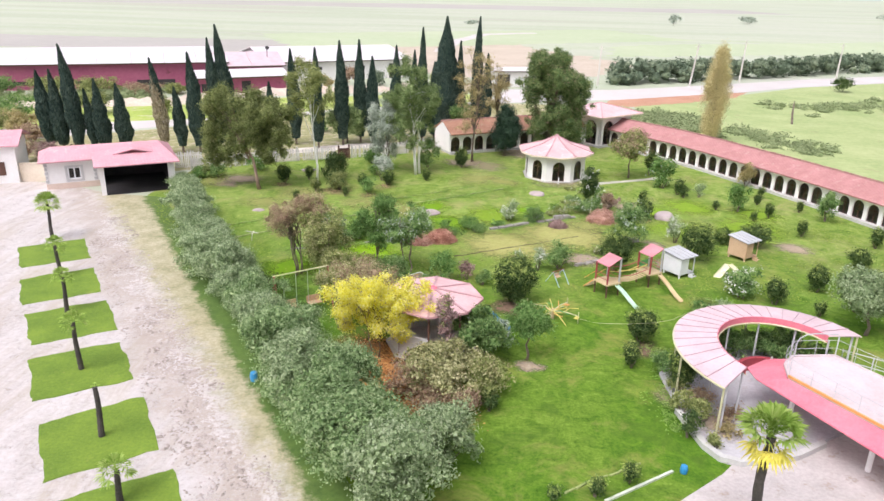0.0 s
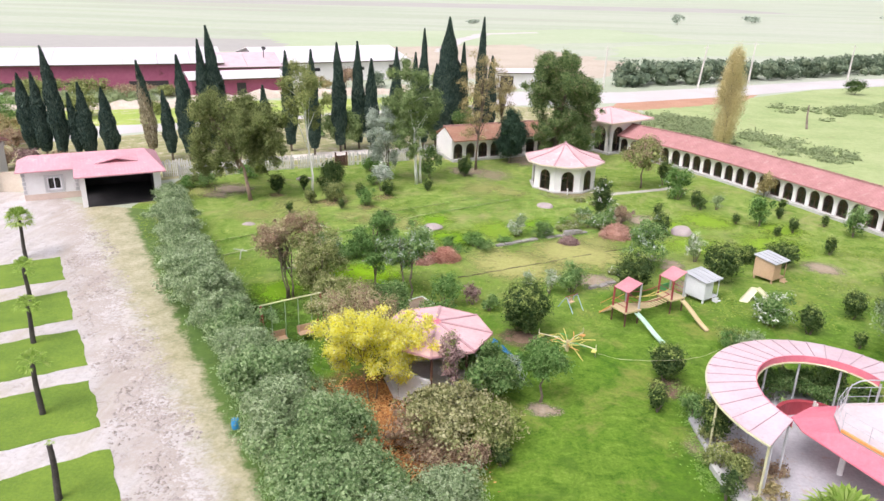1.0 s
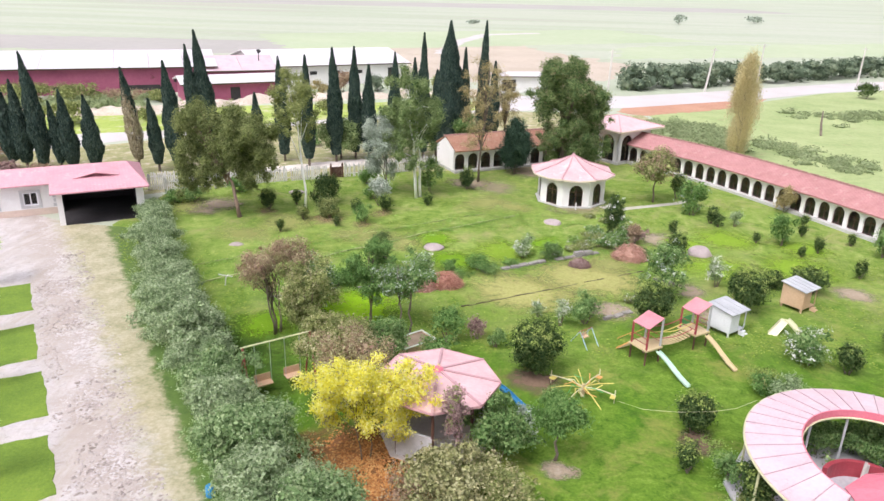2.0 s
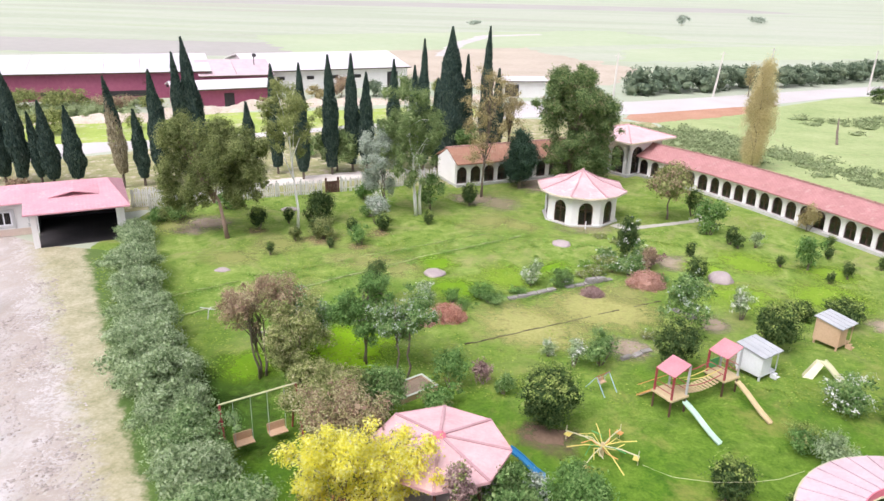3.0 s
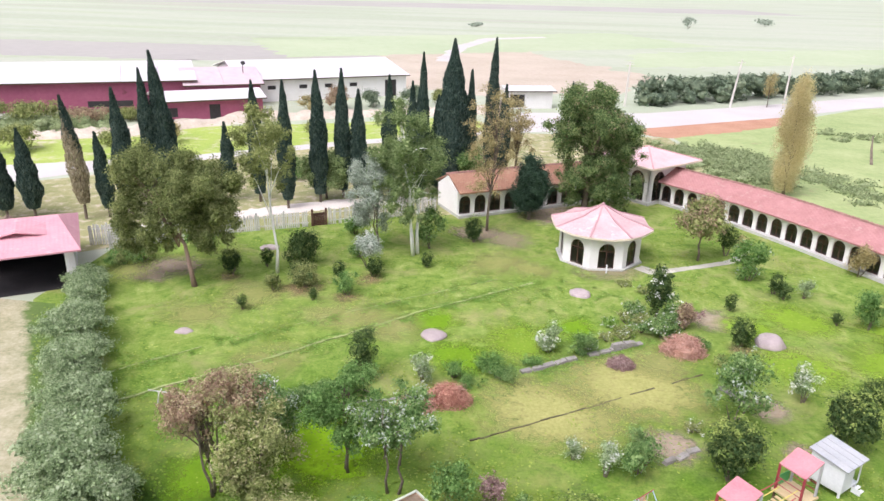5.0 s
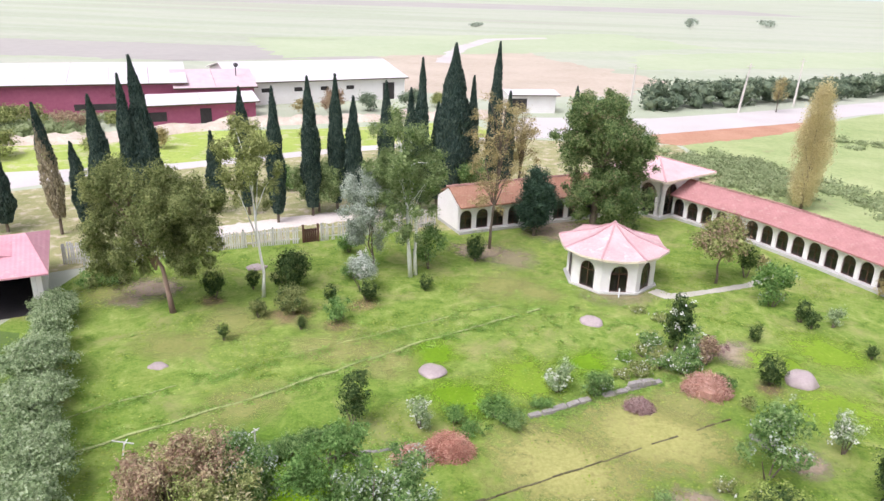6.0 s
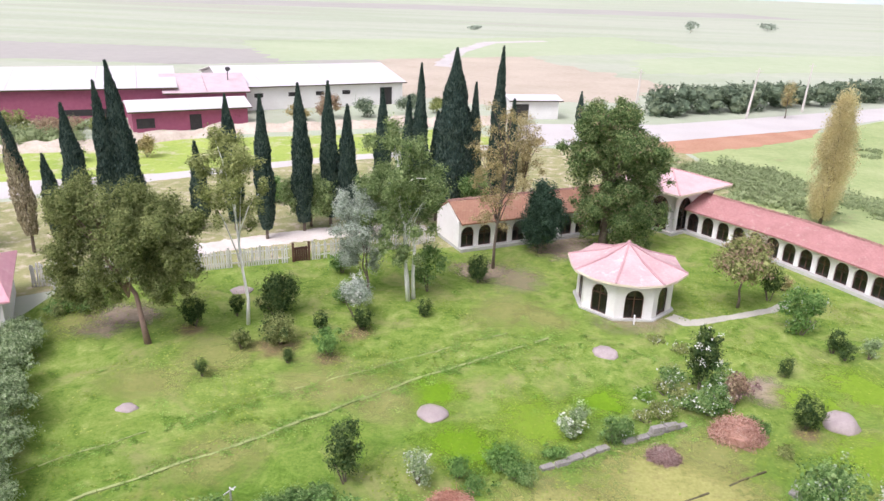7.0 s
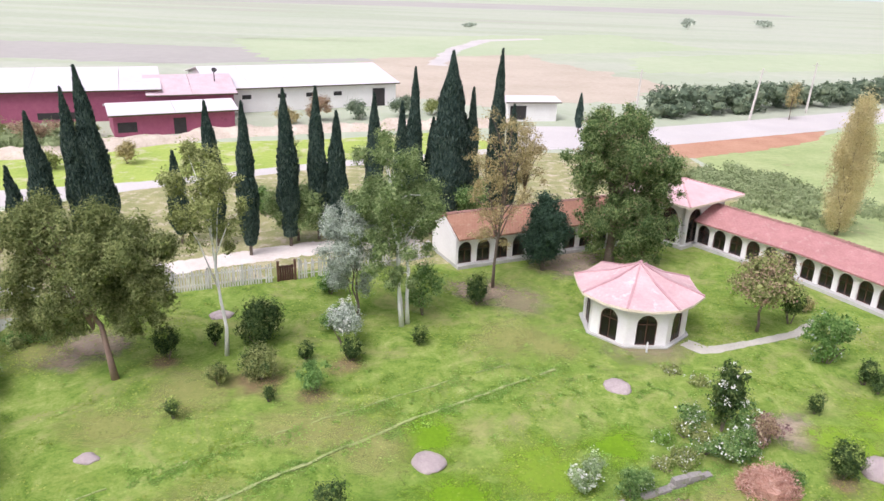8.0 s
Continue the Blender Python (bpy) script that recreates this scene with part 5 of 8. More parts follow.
def rubble_bank():
    """A lumpy cream bank of rubble in front of the barns."""
    f, rng = Form(), np.random.default_rng(8)
    line = along([(-92, 112.5), (-66, 119.5), (-52.5, 124.5), (-45.5, 133), (-38, 139.4), (-22, 147.5), (4, 157)], 0.8)
    prof = [(-2.6, -0.1), (-1.5, 0.5), (-0.6, 1.1), (0.3, 1.25), (1.1, 0.9), (2.2, -0.1)]
    for i, p in enumerate(line):
        d = (line[min(i + 1, len(line) - 1)] - line[max(i - 1, 0)]).normalized()
        for s, z in prof:
            k = 0.75 + 0.7 * noise.noise((p.x * 0.3, p.y * 0.3, s)) + 0.35 * noise.noise((p.x * 1.3, p.y * 1.3, s + 4))
            f.v.append((p.x - d.y * s, p.y + d.x * s, z * max(k, 0.25) if z > 0 else z))
        if i:
            k = len(f.v) - 12
            f.f += [(k + j, k + 6 + j, k + 7 + j, k + 1 + j) for j in range(5)]
    return tagged(f.make("rubble_bank", RUBBLE, smooth=True), "long uneven cream bank of rubble before the barns", "bank")


rubble_bank()
e = thing("satellite_dish", -44.6, 156.2, 5.6, 30, "dark satellite dish on the barn roof", "dish")
f = Form(); f.tube([(0, 0, -0.8), (0, 0, 1.2)], [0.08, 0.08], 7); f.make("mast", DARK, e)
f = Form(); f.tube([(0, -0.1, 1.2), (0, -0.3, 1.35), (0, -0.45, 1.5)], [0.1, 0.36, 0.45], 12); f.make("bowl", DARK, e)


# ---- utility poles ----
def pole(x, y, h, lean, arms=True):
    e = thing("utility_pole", x, y, 0, 0, "pale concrete roadside utility pole", "pole", "poles along the road")
    f = Form()
    f.tube([(0, 0, -0.2), (lean * 0.5, 0, h * 0.5), (lean, 0, h)], [0.24, 0.19, 0.14], 8)
    f.make("shaft", POLEWOOD, e)
    if arms:
        f = Form()
        f.beam((lean - 0.7, 0, h - 0.5), (lean + 0.7, 0, h - 0.5), 0.1, 0.1)
        f.make("crossarm", POLEWOOD, e)


for x, y, h, k in ((26.5, 168, 8.5, 0.2), (47.6, 171.3, 9.2, 0.9), (62.2, 182.5, 9.5, 0.3), (88, 190, 9, 0.2), (112, 199, 9, -0.3), (150, 212, 9, 0.2)):
    pole(x, y, h, k)


# ---- cypresses ----
for x, y, h, w, k in ((-51.4, 86.8, 9.6, 2.2, -0.6), (-49.6, 86.4, 9.8, 2.1, -0.5), (-47.6, 86.4, 12.7, 2.2, -0.9), (-45.9, 86.8, 7.6, 1.4, -0.5), (-44.2, 86.2, 8.9, 2.1, -0.5), (-42.0, 87.0, 8.3, 2.2, -0.5), (-35.4, 88.2, 8.0, 1.7, -0.5), (-33.4, 88.6, 12.0, 2.3, -0.6)):
    cypress(x, y, h, w * 0.83, k, bare=1.0)
for x, y, h, w, k in ((-31.6, 90.3, 13.6, 2.2, -0.5), (-30.4, 91.1, 15.1, 2.6, -0.9), (-26.1, 95.2, 8.0, 1.9, -0.2), (-23.0, 95.2, 12.2, 2.0, -0.3), (-19.6, 93.4, 12.6, 1.9, -0.1), (-16.9, 96.0, 13.3, 2.1, -0.2), (-14.9, 98.0, 13.3, 2.1, 0), (-13.3, 98.2, 11.3, 2.0, 0.1)):
    cypress(x, y, h, w * 0.83, k, bare=1.0)
for x, y, h, w, k in ((-10.3, 100.2, 12.6, 2.0, 0), (-7.9, 100.5, 12.0, 1.7, 0), (-6.7, 99.4, 15.0, 1.9, 0), (-5.2, 101.0, 10.6, 2.2, 0), (-1.8, 101.2, 13.3, 1.8, 0), (0.4, 104.8, 16.3, 1.9, 0.2), (1.7, 103.6, 11.6, 1.9, 0.2), (14.5, 152, 6.2, 1.4, 0)):
    cypress(x, y, h, w * 0.83, k, bare=1.0)
cypress(-3.6, 99.6, 16.4, 3.6, 0, label="broad dark green cypress standing above the others")
cypress(-2.6, 101.5, 11.0, 2.8, 0.1)
cypress(-37.2, 87.2, 11.4, 1.55, -0.9, label="cypress with a green top and dried-out tan lower half", dry=0.7)

# ---- trees ----
tree(-21.3, 73.2, 11.4, 10.4, 2.2, F_EUCA, "large spreading gum tree with dark olive crown", GUMBARK, trunk=0.19, lean=(-3.4, 0.4), lobes=136, size=0.14, count=28000, lump=0.26, core=0.3, fill=0.6, domes=((-1.9, 0.4, 4.4, 6.6, 6.9), (1.2, 0.5, 4.2, 5.4, 6.4), (-4.3, 0.3, 2.7, 4.0, 5.8), (1.9, 0.2, 2.7, 3.6, 4.9), (-0.4, 0.2, 3.3, 6.4, 4.6), (-4.9, 0.2, 1.5, 2.6, 3.6), (-2.7, 0.1, 2.1, 3.4, 4.0), (0.9, 0.4, 2.5, 3.8, 3.8)), limbs=12)
tree(10.2, 95.2, 13.4, 10.6, 0.8, F_SHADETREE, "very large dense green tree beside the arcade", trunk=0.4, lobes=170, size=0.18, count=40000, lump=0.2, core=0.32, fill=0.6, flowers=F_BROWN, share=0.03, domes=((-0.3, 0, 4.9, 7.4, 8.4), (2.0, 0, 5.0, 5.8, 6.8), (-2.5, 0, 4.6, 4.6, 6.0), (3.1, 0.2, 3.4, 3.8, 5.8), (-0.7, -0.3, 7.8, 5.4, 5.5), (1.3, -0.6, -0.4, 4.6, 6.6), (3.2, 0, -0.4, 4.0, 6.6), (-1.7, -0.3, 1.4, 3.4, 4.8), (1.0, -0.4, 2.4, 5.2, 4.6)), limbs=12)
tree(4.5, 93.3, 6.8, 4.3, 0.7, F_CONIFER, "dense dark green egg-shaped conifer", trunk=0.15, lobes=26, size=0.13, count=8000, lump=0.6, core=1.0, fill=0.25, domes=((0, 0, 0.5, 3.8, 5.0), (0, 0, 2.2, 3.0, 4.6)))
tree(-16.0, 76.6, 13.6, 4.6, 6.0, F_OLIVE, "slender birch with white trunk and olive crown", PALEBARK, 0.12, (-0.7, 0.2), lobes=30, size=0.13, count=5200, lump=0.26, core=0.12, fill=0.8, limbs=5)
tree(-5.6, 82.0, 13.4, 6.0, 2.6, F_SOFT, "tall white-stemmed tree with a loose light green crown", PALEBARK, 0.14, (-1.0, 0.3), lobes=54, size=0.13, count=12500, lump=0.22, core=0.3, fill=0.8, stems=3)
tree(-9.0, 82.8, 8.2, 4.8, 1.8, F_GREY, "slender silvery grey-leaved garden tree", BARK, 0.08, (-0.6, 0), lobes=40, size=0.13, count=7000, lump=0.22, core=0.12, fill=0.8, stems=2)
tree(0.2, 89.4, 14.4, 5.0, 2.0, F_TAN, "half-bare yellow-tan autumn tree", BARK, 0.12, (0.6, 0.5), lobes=38, size=0.13, count=3600, lump=0.26, core=0.0, fill=0.95, stems=2, limbs=12)
tree(3.4, 106, 10.6, 4.6, 2.0, F_TAN, "thin tan autumn tree", BARK, 0.12, lobes=24, size=0.16, count=2200, lump=0.3, core=0.0, fill=0.9, stems=2, limbs=9)
tree(-16.6, 97.4, 5.8, 5.4, 1.2, F_SOFT, "small spreading light green tree", BARK, 0.12, lobes=20, size=0.16, count=4200, lump=0.34, core=0.45)
tree(-2.0, 99.5, 6.5, 4.6, 1.6, F_MID, "green tree behind the arcaded range", BARK, 0.12, lobes=11, size=0.2, count=2000, core=0.5)
tree(-9.5, 97.5, 6.4, 4.6, 1.2, F_SOFT, "light green tree beyond the picket fence", BARK, 0.12, lobes=18, size=0.16, count=3400, lump=0.34, core=0.4)
tree(18.5, 83.9, 5.4, 4.8, 2.0, F_OLIVE, "small tree with a rusty olive crown", BARK, 0.11, lobes=11, size=0.18, count=2000, core=0.5, flowers=F_BROWN, share=0.5)
poplar(33.9, 106.4, 12.5, 3.9, "upright pale tan poplar with thin autumn leaves")
tree(-6.0, 52.8, 6.3, 3.0, 1.8, F_FRESH, "slim green tree with several bare stems", BARK, 0.07, lobes=33, size=0.13, count=2600, lump=0.32, core=0.25, fill=0.7, stems=3, domes=((-0.7, 0, 2.2, 2.6, 2.8), (0.6, 0.3, 3.4, 2.6, 2.9), (0.4, -0.5, 1.7, 1.8, 1.8)))
tree(-3.6, 51.8, 5.6, 3.8, 1.6, F_MID, "green tree with a bushy crown over bare stems", BARK, 0.07, lobes=33, size=0.13, count=3000, lump=0.32, core=0.25, fill=0.7, stems=2, domes=((0, 0, 1.7, 3.0, 2.6), (0.6, 0, 2.8, 2.8, 2.8), (-1.0, 0.3, 2.3, 2.2, 2.2)), flowers=F_GREY, share=0.14)
tree(-11.4, 50.7, 6.0, 5.4, 1.2, F_BROWN, "russet-leaved tree with bare lower branches", BARK, 0.08, (-0.4, 0), lobes=54, size=0.12, count=2700, lump=0.3, core=0.05, fill=0.9, stems=3, flowers=F_CREAM, share=0.28, limbs=9, domes=((-1.5, 0, 2.6, 2.6, 2.6), (-0.3, 0.2, 3.2, 3.0, 2.8), (0.7, 0.6, 3.6, 3.0, 2.6)))

tree(-10.0, 53.6, 4.4, 3.4, 0.8, F_MID, "mottled grey-green bushy tree behind the russet tree", BARK, 0.08, lobes=22, size=0.13, count=3000, lump=0.34, core=0.3, fill=0.7, stems=2, flowers=F_GREY, share=0.12)
tree(-9.0, 49.6, 5.6, 4.0, 1.4, F_OLIVE, "olive tree mottled with pale leaves", BARK, 0.09, lobes=26, size=0.12, count=2800, lump=0.26, core=0.2, flowers=F_CREAM, share=0.35)
tree(-6.6, 45.6, 3.9, 4.4, 0.7, F_OLIVE, "bushy olive-green tree with cream blossom", BARK, 0.08, lobes=24, size=0.12, count=3600, lump=0.3, core=0.35, flowers=F_CREAM, share=0.4)
tree(-5.2, 42.6, 4.6, 4.6, 1.0, F_BROWN, "thin twiggy tree with cream-brown leaves behind the yellow tree", BARK, 0.07, lobes=22, size=0.11, count=2200, lump=0.3, core=0.05, fill=0.9, stems=2, flowers=F_CREAM, share=0.8)
tree(-4.2, 46.6, 3.6, 2.8, 0.5, F_MID, "bushy green tree near the kiosk", BARK, 0.08, lobes=10, size=0.14, count=1900, core=0.55)
tree(-4.0, 38.9, 5.2, 5.0, 1.6, F_YELLOW, "bright yellow autumn tree beside the kiosk", BARK, 0.035, (-0.3, 0.0), lobes=84, size=0.13, count=8800, lump=0.22, core=0.0, fill=0.9, stems=2, flowers=F_CREAM, share=0.05, domes=((-1.2, 0, 1.6, 3.7, 3.6), (0.4, 0.1, 1.8, 3.5, 3.6), (1.4, -0.2, 1.0, 1.9, 2.4), (2.2, -0.1, 2.4, 2.4, 2.6)), limbs=8)
tree(4.8, 39.5, 3.7, 2.5, 1.5, F_FRESH, "small green garden tree on a thin trunk", BARK, 0.08, lobes=9, size=0.13, count=1700, core=0.6)
tree(26.6, 45.0, 4.8, 4.6, 0.5, F_HEDGE, "broad grey-green tree beside the pergola", BARK, 0.12, lobes=12, size=0.16, count=3200, core=0.65)

# ---- hedge along the drive ----
rng0 = np.random.default_rng(21)
for i in range(25):
    q = i / 24
    x = -29.7 + (-0.9 + 29.7) * q - 0.6 * math.sin(math.pi * q) + 0.75 - 1.1 * min(max((q - 0.7) / 0.15, 0), 1)
    y = 71.4 + (25.9 - 71.4) * q - 2.0 * math.sin(math.pi * q)
    k = 0.7 if i < 4 else 0.87 if i < 13 else 0.96 if i < 18 else 1.1
    shrub(x + rng0.uniform(-0.45, 0.45), y + rng0.uniform(-0.5, 0.6), (4.1 + rng0.uniform(-1.0, 1.0)) * k, (3.3 + rng0.uniform(-1.0, 1.2)) * k, F_HEDGENEAR if i > 14 and i % 4 else F_HEDGE, "bushy grey-green hedge shrub beside the driveway", "hedge", "hedge_shrub", 0.11, 2.1, lobes=13, up=0.75, lump=0.6, tufts=7, group="hedge along the drive")

shrub(0.5, 29.2, 3.4, 3.2, F_HEDGE, "bushy grey-green hedge shrub beside the driveway", "hedge", "hedge_shrub", 0.11, 2.1, lobes=13, up=0.75, lump=0.6, tufts=7, group="hedge along the drive")

# ---- garden shrubs, by kind ----
for x, y, w, h, m in ((-48.5, 80.5, 3.6, 2.6, F_PURPLE), (-45.2, 81.5, 3.2, 2.2, F_BROWN), (-51.5, 81.0, 3.4, 3.0, F_BROWN), (-42.0, 82.5, 3.0, 1.6, F_PURPLE)):
    shrub(x, y, w, h, m, "brownish leafless-looking bush behind the courtyard wall", size=0.14, dense=0.8, lobes=12, group="bushes behind the courtyard")
for x, y, w, h in ((-16.5, 69.7, 0.9, 1.2), (-12.0, 71.8, 0.8, 1.0), (-4.4, 79.3, 1.3, 1.4), (18.1, 73.7, 1.1, 1.4), (-17.1, 77.8, 1.4, 1.6), (-11.1, 76.5, 1.4, 1.3), (30.3, 64.7, 1.3, 1.6), (31.1, 77.4, 1.0, 1.3), (29.4, 70.1, 1.2, 1.6),
                   (10.7, 39.2, 1.4, 1.6), (7.2, 27.7, 0.9, 1.0), (8.8, 28.8, 0.95, 1.0), (5.4, 27.4, 0.7, 0.6), (27.6, 69.0, 0.8, 1.0), (25.0, 72.2, 0.9, 1.0), (14.6, 41.9, 1.2, 1.2), (33.2, 72.4, 1.0, 1.2), (29.8, 74.6, 1.0, 1.1), (24.8, 47.6, 1.0, 1.1)):
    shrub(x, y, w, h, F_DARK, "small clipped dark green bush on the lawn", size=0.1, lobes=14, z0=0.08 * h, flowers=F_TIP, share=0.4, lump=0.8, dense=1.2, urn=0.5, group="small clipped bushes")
for x, y, w, h in ((-19.4, 75.9, 2.0, 2.1), (-0.8, 85.9, 2.2, 2.4), (-8.3, 76.8, 1.6, 1.7), (17.1, 68.1, 2.1, 2.1), (11.9, 42.4, 2.5, 2.3), (22.5, 49.3, 2.0, 1.9), (26.4, 52.0, 2.1, 2.0), (29.2, 53.4, 1.9, 1.1), (31.8, 57.1, 2.3, 1.8), (35.6, 62.2, 1.5, 2.0), (22.5, 77.2, 1.5, 1.9), (21.3, 85.4, 2.0, 3.2)):
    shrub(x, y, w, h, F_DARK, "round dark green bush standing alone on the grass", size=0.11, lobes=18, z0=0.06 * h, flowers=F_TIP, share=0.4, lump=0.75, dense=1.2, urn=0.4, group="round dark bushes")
for x, y, w, h in ((19.1, 57.4, 3.2, 3.2), (25.2, 61.4, 2.8, 2.1), (22.6, 61.9, 1.9, 1.5), (12.2, 54.0, 2.7, 3.6), (13.0, 36.6, 1.9, 2.6)):
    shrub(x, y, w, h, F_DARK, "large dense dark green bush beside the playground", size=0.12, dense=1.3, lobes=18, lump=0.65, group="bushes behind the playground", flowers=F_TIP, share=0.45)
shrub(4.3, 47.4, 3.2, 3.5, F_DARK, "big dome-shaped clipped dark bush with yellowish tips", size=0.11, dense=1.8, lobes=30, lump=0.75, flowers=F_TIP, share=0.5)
shrub(-14.5, 78.2, 3.3, 3.4, F_DARK, "dark green rounded conifer shrub by the birch", size=0.11, dense=1.5, lobes=22, lump=0.65, z0=0.05, flowers=F_OLIVE, share=0.15)
shrub(-13.2, 74.3, 2.9, 2.0, F_OLIVE, "wide low olive mottled bush", size=0.1, dense=1.6, lobes=20, lump=0.7, urn=0.3, flowers=F_DARK, share=0.4)
shrub(-15.3, 73.2, 1.4, 1.8, F_OLIVE, "small mottled olive bush", size=0.1, dense=1.4, flowers=F_DARK, share=0.3)
shrub(-9.8, 73.2, 2.0, 2.0, F_FRESH, "bright green leafy bush", size=0.13)
shrub(-9.1, 78.6, 3.2, 3.0, F_GREY, "silvery bush with white flowers", size=0.12, dense=1.0, flowers=F_WHITE, share=0.25)
shrub(-4.5, 83.8, 3.0, 4.6, F_MID, "upright green bush between the white stems", size=0.14)
shrub(-11.6, 86.5, 2.6, 2.2, F_FRESH, "fresh yellow-green bush near the picket fence", size=0.14)
shrub(-10.2, 80.8, 2.2, 1.8, F_FRESH, "low light green bush under the silver tree", size=0.13)
shrub(-24.0, 81.4, 3.2, 1.6, F_FRESH, "low green bramble by the fence", size=0.13)
shrub(-27.4, 77.4, 3.6, 1.5, F_MID, "low spreading green bramble beside the gatehouse", size=0.13)
shrub(-29.0, 76.8, 2.6, 1.4, F_FRESH, "low leafy green bramble at the wall", size=0.13)
shrub(21.4, 79.9, 3.6, 3.9, F_FRESH, "leafy green shrub with glossy leaves", size=0.16, flowers=F_GREY, share=0.08)
shrub(24.5, 76.7, 1.3, 1.6, F_HEDGE, "small blue-green shrub near the path", size=0.12)
shrub(26.9, 71.7, 2.6, 3.3, F_FRESH, "soft light green upright shrub", size=0.13)
shrub(34.5, 69.6, 2.4, 3.5, F_MID, "upright green shrub near the arcade", size=0.14)
shrub(22.9, 76.3, 1.3, 1.5, F_DARK, "small dark bush beside a twin", size=0.11)
shrub(23.3, 87.6, 1.6, 1.5, F_TAN, "small tan dried shrub against the arcade", size=0.12)
shrub(31.0, 82.0, 2.6, 2.8, F_TAN, "tan autumn shrub in front of the arches", size=0.13, dense=0.7)
shrub(12.3, 71.5, 2.0, 4.7, F_DARK, "tall upright dark green bush above white flowers", size=0.11, dense=1.5, lobes=30, lump=0.6, z0=0.05, flowers=F_WHITE, share=0.13)
shrub(13.0, 70.8, 1.5, 2.7, F_MID, "loose shrub dotted with white blossom", size=0.11, dense=0.7, flowers=F_WHITE, share=0.4)
shrub(10.9, 72.6, 2.0, 1.0, F_MID, "low white-flowering shrub near the gazebo", size=0.1, dense=0.4, flowers=F_WHITE, share=0.2)
for x, y, w, h, m in ((9.0, 70.2, 1.5, 0.6, F_WEED), (10.6, 71.4, 1.6, 1.0, F_MID), (9.9, 68.9, 1.6, 0.6, F_WEED), (8.5, 67.9, 1.4, 0.6, F_OLIVE), (10.9, 69.4, 1.7, 1.0, F_MID), (12.9, 69.3, 1.5, 1.6, F_MID), (12.6, 76.4, 1.8, 0.5, F_OLIVE), (11.2, 77.4, 1.6, 0.4, F_OLIVE)):
    shrub(x, y, w, h, m, "loose scrub dotted with white flowers", size=0.085, dense=0.4, flowers=F_WHITE, share=0.16, lobes=16, lump=0.4, group="flowering scrub")
shrub(13.9, 70.2, 1.9, 2.1, F_BROWN, "thin brownish shrub beside the white flowers", size=0.1, dense=0.5)
shrub(10.4, 70.6, 2.6, 0.9, F_OLIVE, "low spreading scrub with pale flowers", size=0.1, dense=0.4, flowers=F_WHITE, share=0.12)
shrub(12.2, 69.0, 2.4, 1.6, F_MID, "low green shrub on the stone edge", size=0.12, flowers=F_WHITE, share=0.08)
shrub(14.2, 70.6, 2.2, 1.9, F_PURPLE, "brownish thinly leaved shrub", size=0.11, dense=0.7)
shrub(4.5, 65.9, 2.0, 2.2, F_HEDGE, "loose shrub with white flowers by the stone wall", size=0.11, dense=0.7, flowers=F_WHITE, share=0.3)
shrub(6.5, 65.7, 1.6, 1.8, F_MID, "green shrub growing over the stone wall", size=0.12)
shrub(-6.5, 61.2, 2.0, 3.9, F_DARK, "tall oval dark green shrub", size=0.12, dense=1.4)
shrub(-3.1, 61.5, 1.7, 2.4, F_HEDGE, "thin shrub dotted with white flowers", size=0.11, dense=0.6, flowers=F_WHITE, share=0.25)
shrub(-1.3, 62.2, 1.6, 1.0, F_FRESH, "low bright green plants", size=0.12)
shrub(1.0, 62.9, 2.6, 1.2, F_FRESH, "low wide patch of green plants", size=0.12)
for x, y, w, h in ((-11.0, 57.1, 1.7, 1.0), (-10.1, 57.8, 1.6, 1.1), (-9.2, 58.5, 1.7, 1.0), (-8.3, 59.1, 1.6, 1.15), (-7.4, 59.7, 1.5, 1.0)):
    shrub(x, y, w, h, F_MID, "low dark green border hedge bush", "hedge", "border_hedge", size=0.1, dense=1.4, lobes=14, lump=0.6, group="border hedge")
shrub(-11.6, 57.6, 3.0, 0.9, F_MID, "low green border growth", size=0.12)
shrub(7.9, 54.2, 2.6, 2.4, F_MID, "rounded green shrub beside bare earth", size=0.13)
shrub(6.3, 53.8, 1.1, 2.3, F_HEDGE, "slim shrub with white flowers", size=0.11, flowers=F_WHITE, share=0.35)
shrub(4.9, 55.0, 1.0, 1.0, F_HEDGE, "small plant with white flower heads", size=0.1, flowers=F_WHITE, share=0.3)
shrub(13.9, 59.2, 3.8, 4.2, F_MID, "large loose green shrub with pale flecks", size=0.14, dense=0.9, flowers=F_GREY, share=0.2)
shrub(18.5, 61.6, 1.5, 2.9, F_HEDGE, "upright white-flowering shrub by the playhouses", size=0.11, dense=0.8, flowers=F_WHITE, share=0.5)
shrub(16.6, 46.5, 1.7, 1.3, F_FRESH, "small yellow-green bush on the lawn", size=0.11, flowers=F_OLIVE, share=0.3, lump=0.7)
shrub(17.8, 45.3, 2.4, 1.8, F_HEDGE, "soft grey-green shrub beside the pergola", size=0.12)
shrub(20.5, 50.2, 2.8, 2.5, F_MID, "shrub with creamy white blossom", size=0.12, lobes=16, flowers=F_WHITE, share=0.4)
shrub(27.7, 48.6, 2.4, 2.2, F_FRESH, "leafy green shrub at the lawn edge", size=0.13)
shrub(-0.8, 50.7, 2.3, 2.3, F_FRESH, "bright green leafy shrub near the kiosk", size=0.14)
shrub(-1.2, 48.4, 2.5, 1.8, F_FRESH, "low leafy shrub in front of the planter", size=0.13, flowers=F_OLIVE, share=0.3)
shrub(1.0, 51.3, 1.4, 1.5, F_PURPLE, "small purple-brown shrub on the grass", size=0.11, dense=0.8)
shrub(2.1, 50.4, 1.2, 1.3, F_MID, "small round green shrub", size=0.11)
